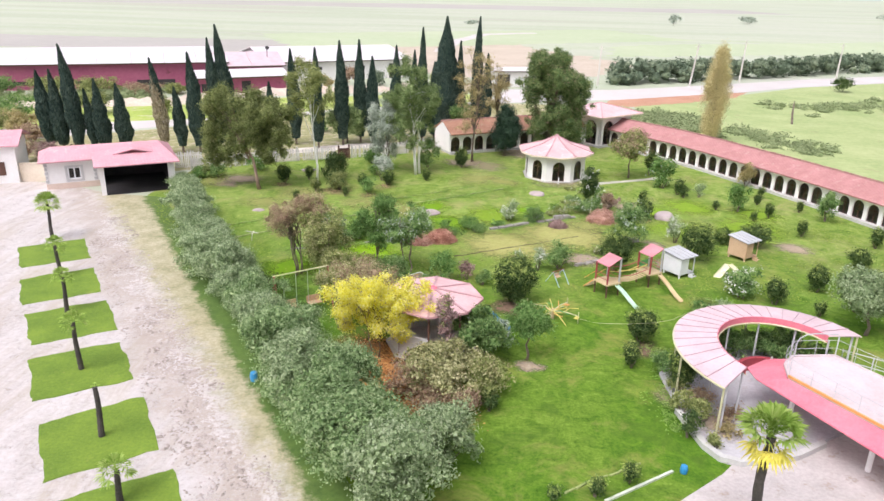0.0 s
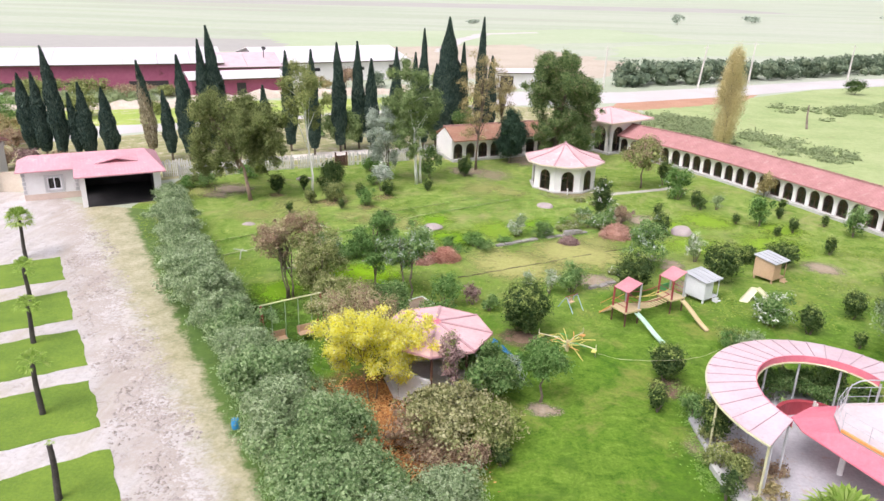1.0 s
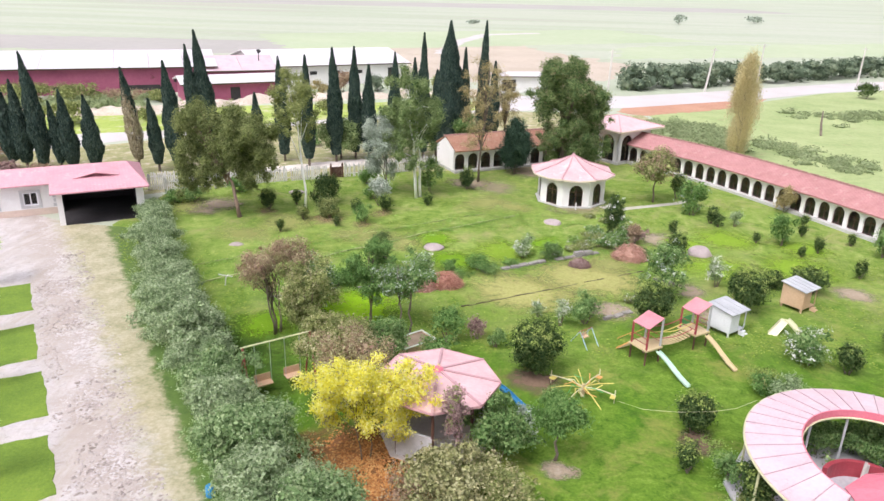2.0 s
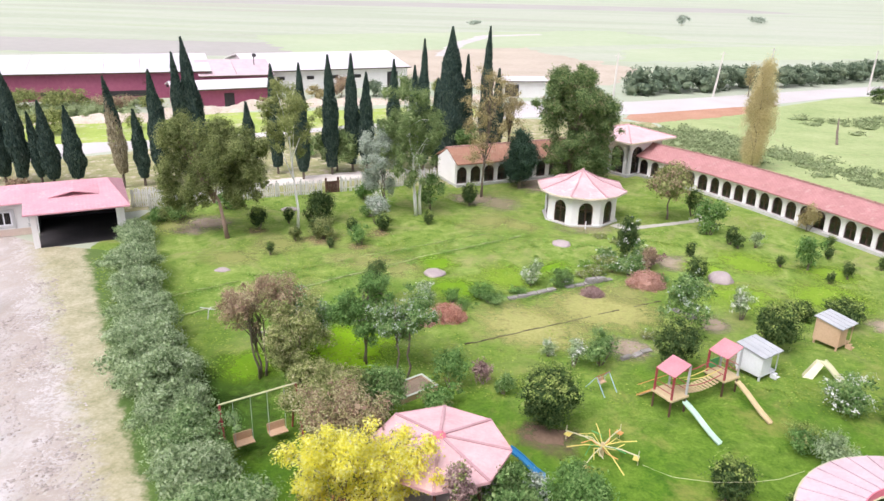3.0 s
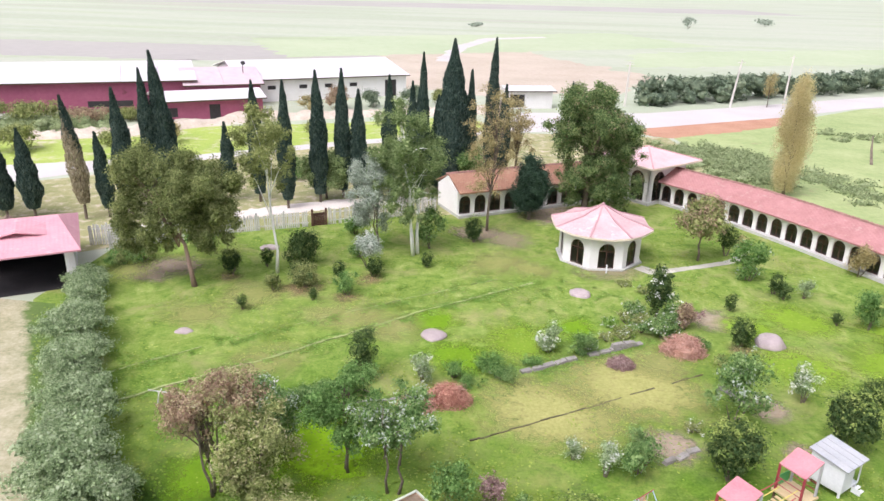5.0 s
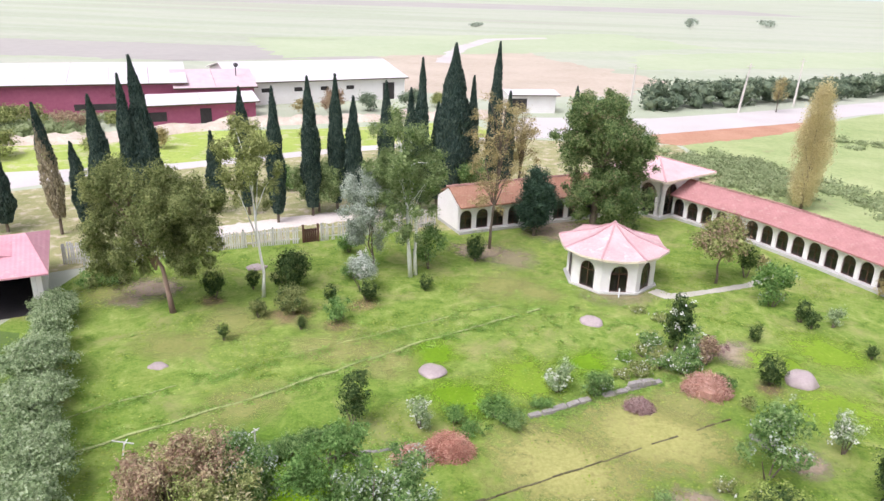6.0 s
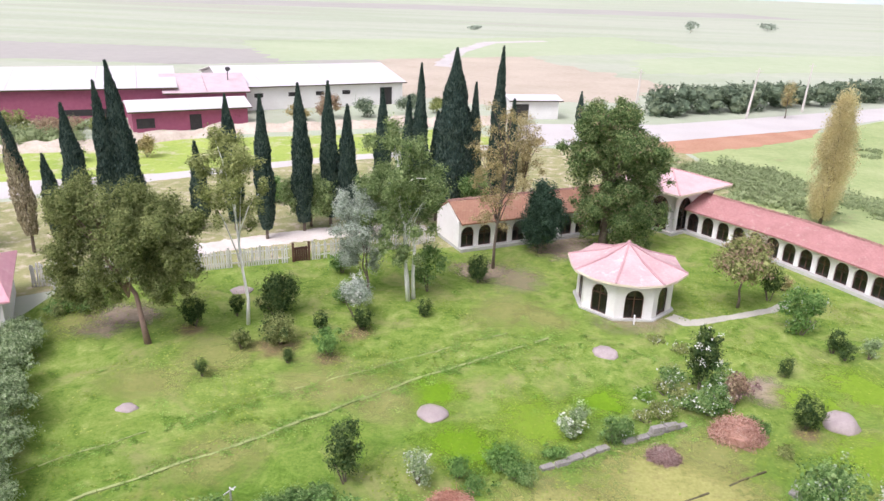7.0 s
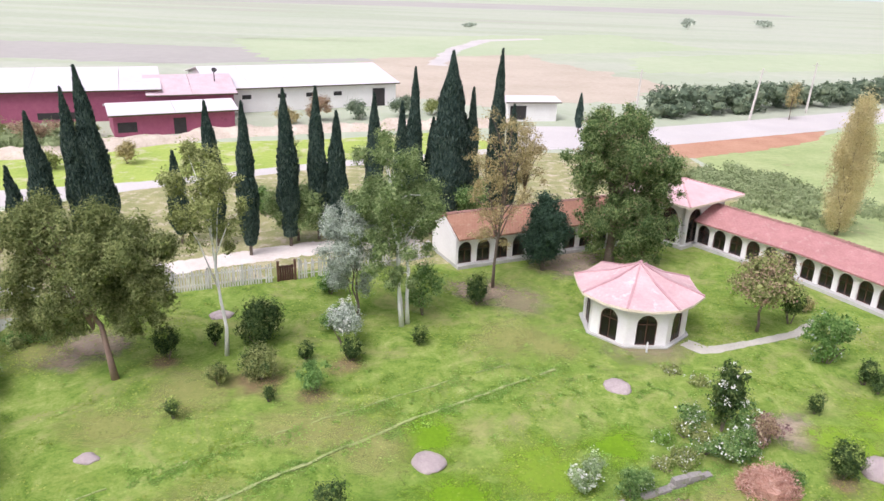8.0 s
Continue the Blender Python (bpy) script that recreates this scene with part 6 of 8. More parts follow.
shrub(3.2, 41.2, 2.0, 1.6, F_GREY, "pale-leaved shrub with white flowers", size=0.11, dense=0.7, flowers=F_WHITE, share=0.2)
shrub(2.2, 39.4, 3.9, 3.3, F_MID, "dense dark green shrub in front of the kiosk", size=0.12, dense=1.3, lobes=16, lump=0.55, tufts=5, flowers=F_DARK, share=0.5)
shrub(0.4, 35.6, 5.2, 2.5, F_CREAMOLIVE, "broad pale olive shrub with cream-edged leaves", size=0.11, dense=1.0, flowers=F_CREAM, share=0.7, lobes=16, lump=0.55, tufts=6)
shrub(2.6, 35.6, 2.6, 2.2, F_OLIVE, "rounded olive shrub with pale leaf edges", size=0.12, dense=1.2, flowers=F_CREAM, share=0.6, lobes=14)
shrub(-1.6, 35.4, 3.0, 2.0, F_BROWN, "russet and olive low shrub", size=0.12, dense=1.0)
shrub(2.2, 34.6, 1.8, 1.9, F_OLIVE, "small olive bush at the lawn edge", size=0.12)
shrub(1.4, 33.2, 1.6, 1.6, F_BROWN, "brown dried bush at the leaf litter", size=0.12, dense=0.7)
shrub(-0.2, 33.6, 3.6, 1.3, F_BROWN, "low tangle of rusty dry brush", size=0.1, dense=0.8, flowers=F_CREAM, share=0.25, lobes=18)
shrub(2.7, 33.9, 1.1, 1.3, F_DARK, "small dark withered bush at the leaf litter", size=0.1, dense=0.8)
shrub(0.15, 38.0, 1.3, 5.0, F_PURPLE, "tall thin purplish shrub beside the kiosk roof", size=0.1, dense=0.8, z0=1.6, lobes=16, flowers=F_OLIVE, share=0.5)
shrub(12.6, 38.6, 1.8, 1.6, F_MID, "green shrub against the pergola", size=0.12)
shrub(12.5, 34.6, 1.6, 1.5, F_OLIVE, "tall loose weeds below the pergola roof", size=0.1, dense=0.7)
shrub(12.3, 32.5, 1.1, 1.8, F_DARK, "small dark bush by the pergola plinth", size=0.11)
for x, y, w, h, m in ((13.2, 33.8, 1.8, 1.5, F_OLIVE), (13.6, 35.2, 1.6, 1.2, F_BROWN), (14.4, 33.0, 1.5, 0.8, F_TAN), (12.8, 36.6, 1.5, 1.5, F_OLIVE), (14.9, 34.4, 1.4, 0.9, F_BROWN), (13.3, 31.6, 0.9, 0.9, F_OLIVE)):
    shrub(x, y, w, h, m, "scruffy dry grasses and weeds under the pergola end", size=0.1, dense=0.6, group="weeds under the pergola")
for x, y, w, h in ((17.2, 41.0, 2.6, 1.7), (19.4, 40.9, 2.8, 1.8), (21.2, 40.0, 2.4, 1.7), (15.0, 39.2, 1.8, 1.5), (15.4, 40.4, 1.6, 1.4), (18.3, 41.6, 2.4, 1.9), (21.0, 38.8, 1.8, 1.4), (22.2, 38.6, 1.8, 1.5), (16.2, 41.8, 2.0, 1.9), (20.2, 41.6, 2.2, 1.9)):
    shrub(x, y, w, h, F_MID, "green bedding shrub inside the pergola ring", size=0.11, lobes=14, flowers=F_DARK, share=0.5, group="shrubs inside the pergola")
shrub(28.6, 42.6, 3.0, 3.4, F_MID, "tall green shrub behind the terrace", size=0.14)

for x, y, w, h, m, fl in ((1.6, 62.4, 2.2, 0.8, F_MID, None), (-0.4, 61.4, 2.0, 0.7, F_FRESH, None), (3.4, 64.2, 1.6, 0.7, F_FRESH, None), (7.2, 66.4, 1.5, 0.9, F_MID, F_WHITE), (9.6, 68.4, 1.8, 0.9, F_OLIVE, F_WHITE), (14.4, 67.4, 1.8, 1.0, F_FRESH, None), (15.0, 65.4, 1.2, 0.7, F_OLIVE, None), (13.0, 57.0, 1.6, 0.8, F_OLIVE, F_WHITE), (11.6, 58.0, 1.4, 0.6, F_OLIVE, F_WHITE)):
    shrub(x, y, w, h, m, "scruffy low weeds along the old stone wall", size=0.09, dense=0.7, flowers=fl, share=0.2, group="weeds by the wall")
for x, y, r, k, tip in ((-17.2, 57.6, 8, 0.75, 10), (-11.2, 59.2, 60, 0.5, 0)):
    f = Form()
    f.box(-0.03, 0.03, -0.03, 0.03, -0.1, 0.95)
    f.box(-0.75 * k, 0.6 * k, -0.025, 0.025, 0.95, 1.0)
    f.box(0.05, 0.1, -0.3 * k, 0.3 * k, 1.003, 1.04)
    ob = tagged(f.make("lawn_post", OLDPAINT), "thin white post with a crossbar in the grass", "post")
    ob.matrix_basis = pose(x, y, 0, 0, tip, r) @ Matrix.Diagonal((1, 1, 0.8, 1))

# outside the garden
for x, y, w, h, m in ((80, 169, 5, 3.2, F_DARK),
                      (-50, 117, 3, 2.2, F_OLIVE), (-43, 121, 2.6, 3.0, F_TAN), (-25, 128, 3, 2.6, F_OLIVE), (-60, 112, 7, 3.5, F_OLIVE), (-70, 108, 8, 3.5, F_MID), (-56, 90, 4, 2.6, F_BROWN), (-59, 93, 5, 4.0, F_TAN), (-64, 96, 6, 4.2, F_OLIVE), (-22, 104.5, 3.4, 2.8, F_MID), (-12.6, 105, 3.2, 2.6, F_MID), (7, 104, 4, 3.2, F_MID)):
    shrub(x, y, w, h, m, "wild bushy shrub outside the garden", size=0.26, lobes=12, dense=1.6, group="wild shrubs")
for x, y, w, h, m in ((-75, 126, 9, 4.2, F_OLIVE), (-67, 129, 8, 3.6, F_OLIVE), (-60, 131, 7, 3.0, F_BROWN), (-83, 124, 9, 4.0, F_MID), (-56, 135, 5, 2.2, F_OLIVE), (-27, 153, 5, 4.2, F_BROWN), (-21, 156, 4, 3.4, F_BELT), (-14, 160, 5, 3.8, F_BELT), (-9, 163, 4, 3.0, F_OLIVE), (-31, 150, 4, 2.6, F_TAN)):
    shrub(x, y, w, h, m, "scrubby bush between the bank and the barns", size=0.24, lobes=14, dense=1.4, group="scrub by the barns")
for x, y, w, h in ((113, 467, 12, 6), (175, 521, 18, 5), (-8, 420, 9, 2), (330, 640, 24, 6)):
    # Silver-grey stands for haze on these bushes, not for silver foliage.
    shrub(x, y, w, h, F_GREY, "lone distant field bush on the plain", size=0.9, lobes=8, dense=1.0, group="distant bushes")


def hedgerow():
    """A long belt of trees and scrub on the far side of the road."""
    rng = np.random.default_rng(77)
    lo = []
    for i in range(230):
        q = (i + rng.random()) / 230
        x = 30 + 150 * q
        y = 165.5 + 0.6 * (x - 30) + rng.uniform(-1, 7) + 2
        r = rng.uniform(1.1, 2.5)
        lo.append((x, y, rng.uniform(1.2, 4.4) * 0.9, r * 1.15, r, r * 0.85))
    core = core_form(lo, 0.6, rng).make("hedgerow", F_BELT)
    tagged(core, "long belt of dark green scrub trees behind the road", "hedgerow", kind="stuff")
    lv = quads("leaf_mass", leaf_quads(rng, lo, 46000, 0.3, 0.3), F_BELT, core)
    lv["kind"] = "stuff"


hedgerow()


def thicket(name, line, spread, low, high, mat, label, seed, count):
    """A low tangle of scrub strewn along a line over the meadow."""
    rng = np.random.default_rng(seed)
    pts = along(line, 0.8)
    lo = []
    for i in range(count):
        p = pts[rng.integers(len(pts))]
        r = rng.uniform(0.5, 1.3)
        k = 0.5 + 0.5 * noise.noise((p.x * 0.25, p.y * 0.25, seed))
        lo.append((p.x + rng.normal() * spread, p.y + rng.normal() * spread * 1.3, rng.uniform(0.1, 0.5) * (low + (high - low) * k), r * 1.3, r * 1.3, max(0.35, (low + (high - low) * k) * 0.5)))
    core = core_form(lo, 0.55, rng).make(name, mat)
    tagged(core, label, "scrub", kind="stuff")
    quads("leaf_mass", leaf_quads(rng, lo, count * 150, 0.17, 0.4), mat, core)["kind"] = "stuff"


thicket("meadow_thicket", [(26.5, 127), (29, 122), (31.5, 117.5), (33.5, 113.5)], 2.0, 0.5, 1.6, F_THICKET, "tangled grey-green thicket behind the arcade", 51, 130)
thicket("meadow_thicket", [(33, 130), (36, 124), (37.5, 119)], 1.6, 0.3, 0.8, F_THICKET, "low tangled thicket in the meadow", 52, 60)
thicket("meadow_thicket", [(40, 116), (43, 111.5), (46, 106), (48, 101)], 1.7, 0.2, 0.6, F_THICKET, "low straggling scrub in the meadow", 53, 40)
thicket("bank_thicket", [(-82, 119), (-73, 123), (-65, 127), (-57, 133)], 3.2, 0.8, 2.6, F_THICKET, "grey-green tangled scrub before the red barn", 55, 150)
thicket("meadow_thicket", [(56, 144), (64, 142), (72, 146), (84, 154)], 2.3, 0.3, 0.9, F_THICKET, "straggling scrub along the meadow edge", 54, 60)
tree(55.5, 173.5, 7.0, 4.0, 2.0, F_TAN, "thin yellowing roadside tree", BARK, 0.1, lobes=10, size=0.22, count=700, core=0.0, fill=0.9)
lg = Form()
lg.tube([(52.5, 124.7, -0.1), (53.0, 126.5, 1.6), (53.8, 128.5, 3.2)], [0.2, 0.16, 0.08], 7)
tagged(lg.make("leaning_stake", BARK), "old leaning wooden stake in the field", "stake")


# ---- stones, brush piles, soil ----
def rock(x, y, w, h, mat=None, label="pale rounded boulder half sunk in the grass"):
    rng = np.random.default_rng(next(seeds))
    bm = bmesh.new()
    bmesh.ops.create_icosphere(bm, subdivisions=3, radius=1)
    o = Vector(rng.uniform(-50, 50, 3))
    for v in bm.verts:
        v.co *= 1 + 0.35 * noise.noise(v.co * 1.1 + o) + 0.12 * noise.noise(v.co * 3.1 + o)
        v.co = Vector((v.co.x * w / 2, v.co.y * w / 2.2, v.co.z * h))
    me = bpy.data.meshes.new("boulder")
    bm.to_mesh(me)
    bm.free()
    me.materials.append(mat or PALEROCK)
    me.shade_smooth()
    ob = new("boulder", me)
    ob.location = (x, y, 0)
    return tagged(ob, label, "rock", "boulders in the lawn")


for x, y, w, h in ((-2.9, 67.3, 1.8, 0.3), (-19.2, 66.0, 1.1, 0.16), (7.6, 75.4, 1.8, 0.3), (19.2, 68.6, 2.0, 0.6), (-18.2, 82.0, 1.5, 0.22)):
    rock(x, y, w, h)


def brush_pile(x, y, w, h, mat, label):
    """A heap of cut twigs and dry leaves."""
    rng = np.random.default_rng(next(seeds))
    e = thing("brush_pile", x, y, 0, 0, label, "brush pile", "cut brush piles")
    n = 1100
    a, r = rng.random(n) * 2 * math.pi, np.sqrt(rng.random(n)) * w / 2
    z = h * (1 - (2 * r / w) ** 2) * rng.random(n) ** 0.5 + 0.03
    p = np.stack([r * np.cos(a), r * np.sin(a) * 0.8, z], 1)
    d = unit(rng.normal(size=(n, 3)) * np.array([1, 1, 0.35]))
    s = np.cross(d, unit(rng.normal(size=(n, 3))))
    L, t = (0.1 + 0.22 * rng.random(n))[:, None], 0.018
    quads("heap_surface", np.stack([p - d * L - s * t, p + d * L - s * t, p + d * L + s * t, p - d * L + s * t], 1), mat, e)["kind"] = "stuff"
    lo = [(0, 0, h * 0.2, w * 0.42, w * 0.36, h * 0.55)]
    core_form(lo, 0.9, rng).make("heap_base", mat, e)
    quads("leaf_surface", leaf_quads(rng, [(0, 0, h * 0.15, w * 0.48, w * 0.4, h * 0.75), (w * 0.16, -w * 0.1, h * 0.3, w * 0.28, w * 0.25, h * 0.6), (-w * 0.2, w * 0.06, h * 0.2, w * 0.26, w * 0.26, h * 0.6)], 2600, 0.055), mat, e)["kind"] = "stuff"


shrub(16.8, 47.1, 1.9, 1.4, F_TIP, "small lime-green leafy shrub by the pergola", size=0.11, dense=1.1, lobes=12)
brush_pile(13.1, 66.9, 2.9, 1.3, F_REDTWIG, "heap of cut reddish dry brush on the lawn")
brush_pile(-1.5, 59.6, 2.6, 1.1, F_REDBRUSH, "heap of cut red-leaved brush beside the wall")
brush_pile(-3.2, 58.8, 2.0, 0.7, F_REDTWIG, "low heap of faded reddish brush")
brush_pile(8.8, 64.6, 1.5, 0.65, F_PURPLE, "small heap of faded pinkish cut brush")
soil_level = 0.0235
def ground_patch(nm, x, y, r, mt, lb):
    """A round patch of other ground that thins out into the lawn."""
    global soil_level
    f = Form()
    f.v = [(0, 0, 0)] + [(1.7 * math.cos(k * math.pi / 16), 1.7 * math.sin(k * math.pi / 16), 0) for k in range(32)]
    f.f = [(0, 1 + k, 1 + (k + 1) % 32) for k in range(32)]
    ob = tagged(f.make(nm, mt), lb, kind="structure")
    soil_level += 0.0005
    ob.matrix_basis = pose(x, y, soil_level, 0, 0, 37 * x) @ Matrix.Diagonal((r * 1.1, r * 0.9, 1, 1))


for row in (("soil_patch", 16.5, 71.9, 2.1, BARESOIL, "bare trampled soil patch"),
            ("soil_patch", 16.8, 55.8, 1.8, BARESOIL, "worn bare soil beside the playhouse"),
            ("soil_patch", 16.4, 60.6, 1.6, BARESOIL, "bare stony soil"),
            ("soil_patch", 10.4, 81.0, 3.6, WORNSOIL, "worn soil round the gazebo"),
            ("soil_patch", 28.4, 61.4, 1.8, BARESOIL, "bare grey soil patch in the grass"),
            ("soil_patch", -25.6, 75.2, 2.2, BARESOIL, "dry bare soil under the gum tree"),
            ("soil_patch", -0.4, 88.5, 3.0, BARESOIL, "dry soil below the autumn tree"),
            ("soil_patch", -13.3, 73.9, 2.2, REDSOIL, "reddish soil bed under the bushes"),
            ("soil_patch", -8.6, 76.2, 1.5, REDSOIL, "reddish soil under a bush"),
            ("soil_patch", -9.8, 72.6, 1.3, REDSOIL, "reddish soil under a bush"),
            ("soil_patch", -19.4, 75.4, 1.3, REDSOIL, "reddish soil under a bush"),
            ("soil_patch", 17.0, 67.6, 1.2, REDSOIL, "reddish soil under a bush"),
            ("soil_patch", 2.4, 87.0, 3.2, WORNSOIL, "worn thin grass before the arcade"),
            ("soil_patch", 4.3, 46.6, 1.9, DARKSOIL, "brown soil ring under the domed bush"),
            ("soil_patch", 4.9, 38.7, 1.0, BARESOIL, "soil ring at the small tree"),
            ("soil_patch", 9.9, 56.6, 2.0, BARESOIL, "bare earth by the round shrub")):
    ground_patch(*row)
for row in (("soil_patch", 12.0, 41.6, 1.3, DARKSOIL, "soil ring under the dark bush"),
            ("soil_patch", -1.6, 35.4, 4.6, LEAFLITTER, "carpet of fallen orange-brown leaves"),
            ("soil_patch", -4.6, 39.0, 3.4, LEAFLITTER, "fallen leaves under the yellow tree"),
            ("soil_patch", -2.8, 36.6, 3.0, LEAFLITTER, "drift of fallen rusty leaves"),
            ("soil_patch", -27.2, 76.0, 3.0, DRYGRASS, "strip of dry pale grass by the gatehouse"),
            ("soil_patch", -24.4, 77.0, 2.6, BARESOIL, "pale bare strip under the trees"),
            ("soil_patch", 6.9, 95.6, 4.2, BARESOIL, "bare soil under the large tree"),
            ("soil_patch", 12.6, 36.2, 1.5, WORNSOIL, "brown leaf litter beside the pergola"),
            ("soil_patch", 4.2, 59.0, 4.8, DRYPLOT, "dry yellowed grass plot"),
            ("grass_patch", -13.6, 49.8, 3.8, DEEPGRASS, "patch of deep green grass with hedge shade in its colour"),
            ("grass_patch", -11.2, 46.0, 3.4, DEEPGRASS, "patch of deep green grass with tree shade in its colour"),
            ("grass_patch", -7.2, 55.0, 4.0, VIVID, "patch of vivid short green grass"),
            ("grass_patch", 2.6, 67.2, 3.2, LIME, "patch of vivid short green grass"),
            ("grass_patch", 18.6, 70.9, 2.6, LIME, "patch of vivid short green grass"),
            ("grass_patch", 20.0, 65.6, 3.6, LIME, "patch of vivid short green grass"),
            ("grass_patch", 26.3, 66.0, 4.2, LIME, "patch of vivid short green grass")):
    ground_patch(*row)
for row in (("grass_patch", -12.5, 52.0, 2.6, LUSHGRASS, "patch of vivid short green grass"),
            ("grass_patch", 22.5, 72.6, 3.4, LIME, "patch of vivid short green grass"),
            ("grass_patch", -3.0, 69.4, 2.6, LUSHGRASS, "patch of vivid short green grass"),
            ("grass_patch", 6.5, 69.5, 2.2, LUSHGRASS, "patch of vivid short green grass"),
            ("grass_patch", -6.1, 68.4, 3.0, DRYGRASS, "patch of dry yellowed grass"),
            ("grass_patch", 1.3, 81.0, 3.4, DRYGRASS, "patch of dry yellowed grass"),
            ("grass_patch", -16.7, 72.2, 3.2, DRYGRASS, "patch of dry yellowed grass"),
            ("grass_patch", -19.4, 68.6, 2.8, DRYGRASS, "patch of dry yellowed grass"),
            ("grass_patch", -9.6, 69.6, 3.0, DRYGRASS, "patch of dry yellowed grass"),
            ("grass_patch", -13.0, 62.6, 3.0, DRYGRASS, "patch of dry yellowed grass"),
            ("grass_patch", 4.0, 80.0, 2.6, DRYGRASS, "patch of dry yellowed grass"),
            ("soil_patch", 9.2, 62.2, 5.0, DRYPLOT, "dry yellowed grass plot"),
            ("soil_patch", 11.4, 65.4, 2.6, DRYGRASS, "dry yellowed grass plot"),
            ("grass_patch", 28.5, 71.0, 2.8, LIME, "patch of vivid short green grass"),
            ("grass_patch", -1.2, 64.6, 2.8, LUSHGRASS, "patch of vivid short green grass")):
    ground_patch(*row)


def kerb(pts, w, h, mat, label, name="kerb", jitter=0.0, even=False):
    """A line of separate kerb stones, worn and shifted unless even."""
    e = thing(name, 0, 0, 0, 0, label, "kerb", kind="structure")
    rng = np.random.default_rng(next(seeds))
    q = [p + Vector((0.16 * noise.noise((p.x * 0.35, p.y * 0.35, 2.0)), 0.22 * noise.noise((p.x * 0.35, p.y * 0.35, 8.0)), 0)) for p in along(pts, 0.62)]
    if even:
        q = along(pts, 1.0)
    for a, b in zip(q, q[1:]):
        if not even and 0.5 + 0.9 * noise.noise((a.x * 0.4, a.y * 0.4, 5.0)) + 0.15 * rng.normal() < jitter:
            continue
        f = Form()
        dz = h * (0.97 if even else 0.5 + 0.7 * rng.random()) / 2
        d = (b - a).normalized() * (-0.04 if even else 0.015)
        o = Vector((0.03 * rng.normal(), 0.03 * rng.normal(), 0)) * (not even)
        f.beam(a + d + o + Vector((0, 0, dz - 0.03)), b - d + o * 0.3 + Vector((0, 0, dz - 0.03)), w * (1.0 + 0.02 * rng.random() if even else 0.7 + 0.5 * rng.random()), dz * 2 + 0.06 + 0.01 * rng.random() * even)
        f.make("stone", mat, e)
    return e


kerb([(-19.8, 57.4), (-11.2, 64.4), (-3.8, 71.1), (4.3, 77.3)], 0.17, 0.1, MOSSY, "low worn mossy edging across the lawn", jitter=0.0)
kerb([(-22.0, 60.0), (-13.0, 67.4), (-6.0, 72.4), (1.5, 77.6)], 0.09, 0.06, MOSSY, "sunken mossy edging in the grass", jitter=0.35)
kerb([(5.9, 27.8), (10.0, 30.4)], 0.1, 0.09, MOSSY, "thin mossy garden kerb")
kerb([(7.6, 27.4), (11.2, 29.9)], 0.12, 0.12, PALEKERB, "pale whitewashed kerb beside the lawn", even=True)
kerb([(-0.3, 55.9), (1.3, 56.8), (14.1, 64.4)], 0.09, 0.075, DARKEDGE, "dark mouldy edging across the dry plot", jitter=-1.0)
kerb([(-13.5, 56.0), (-2.0, 60.4)], 0.18, 0.1, STONE, "mossy stone edging below the border hedge", jitter=0.2)


def stone_wall():
    """A low dry wall of separate stones."""
    e = thing("stone_wall", 0, 0, 0, 0, "low grey dry-stone wall edging the terrace", "wall", kind="structure")
    rng = np.random.default_rng(31)
    shapes = []
    for i in range(5):
        f = Form()
        f.hexa([(-0.5 + rng.uniform(0, 0.1), -0.5, 0), (0.5 - rng.uniform(0, 0.1), -0.5, 0), (0.5, 0.5, 0), (-0.5, 0.5, 0), (-0.42, -0.42 + rng.uniform(-0.05, 0.05), 1 - 0.2 * rng.random()), (0.42, -0.42, 1 - 0.2 * rng.random()), (0.4, 0.42, 1), (-0.42, 0.4, 1)])
        ob = f.make("stone", STONE, e)
        shapes.append(ob.data)
        bpy.data.objects.remove(ob)
    for line in ([(2.6, 63.0), (6.2, 65.2), (11.3, 68.1)], [(14.2, 62.6), (15.6, 60.4)], [(9.3, 55.0), (11.6, 56.6)]):
        pts = along(list(line), 0.85)
        for a, b in zip(pts, pts[1:]):
            d = b - a
            for lay in range(2):
                if rng.random() < (0.06, 0.8)[lay]:
                    continue
                o = new("stone", shapes[rng.integers(5)])
                o.parent = e
                o.matrix_basis = Matrix.Translation(a + d * (0.5 + 0.25 * lay) + Vector((0.03 * rng.normal(), 0.03 * rng.normal(), -0.06 - 0.04 * rng.random() + 0.24 * lay))) @ pose(0, 0, 0, rng.normal() * 3, rng.normal() * 3, math.degrees(math.atan2(d.y, d.x)) + rng.normal() * 5) @ Matrix.Diagonal((0.88 * rng.uniform(0.92, 1.06), 0.38 * rng.uniform(0.8, 1.15), 0.28 * rng.uniform(0.85, 1.1), 1))


stone_wall()
tagged(sheet("garden_path", ragged(rng0, [(12.6, 81.2), (13.6, 80.2), (14.6, 80.3), (17.6, 81.7), (21.3, 83.5), (23.6, 85.7), (23.2, 86.2), (20.9, 84.1), (17.3, 82.35), (14.4, 81.2), (13.4, 82.0)], 0.8, 0.07), 0.032, PATHSTONE), "pale concrete path from gazebo to arcade")


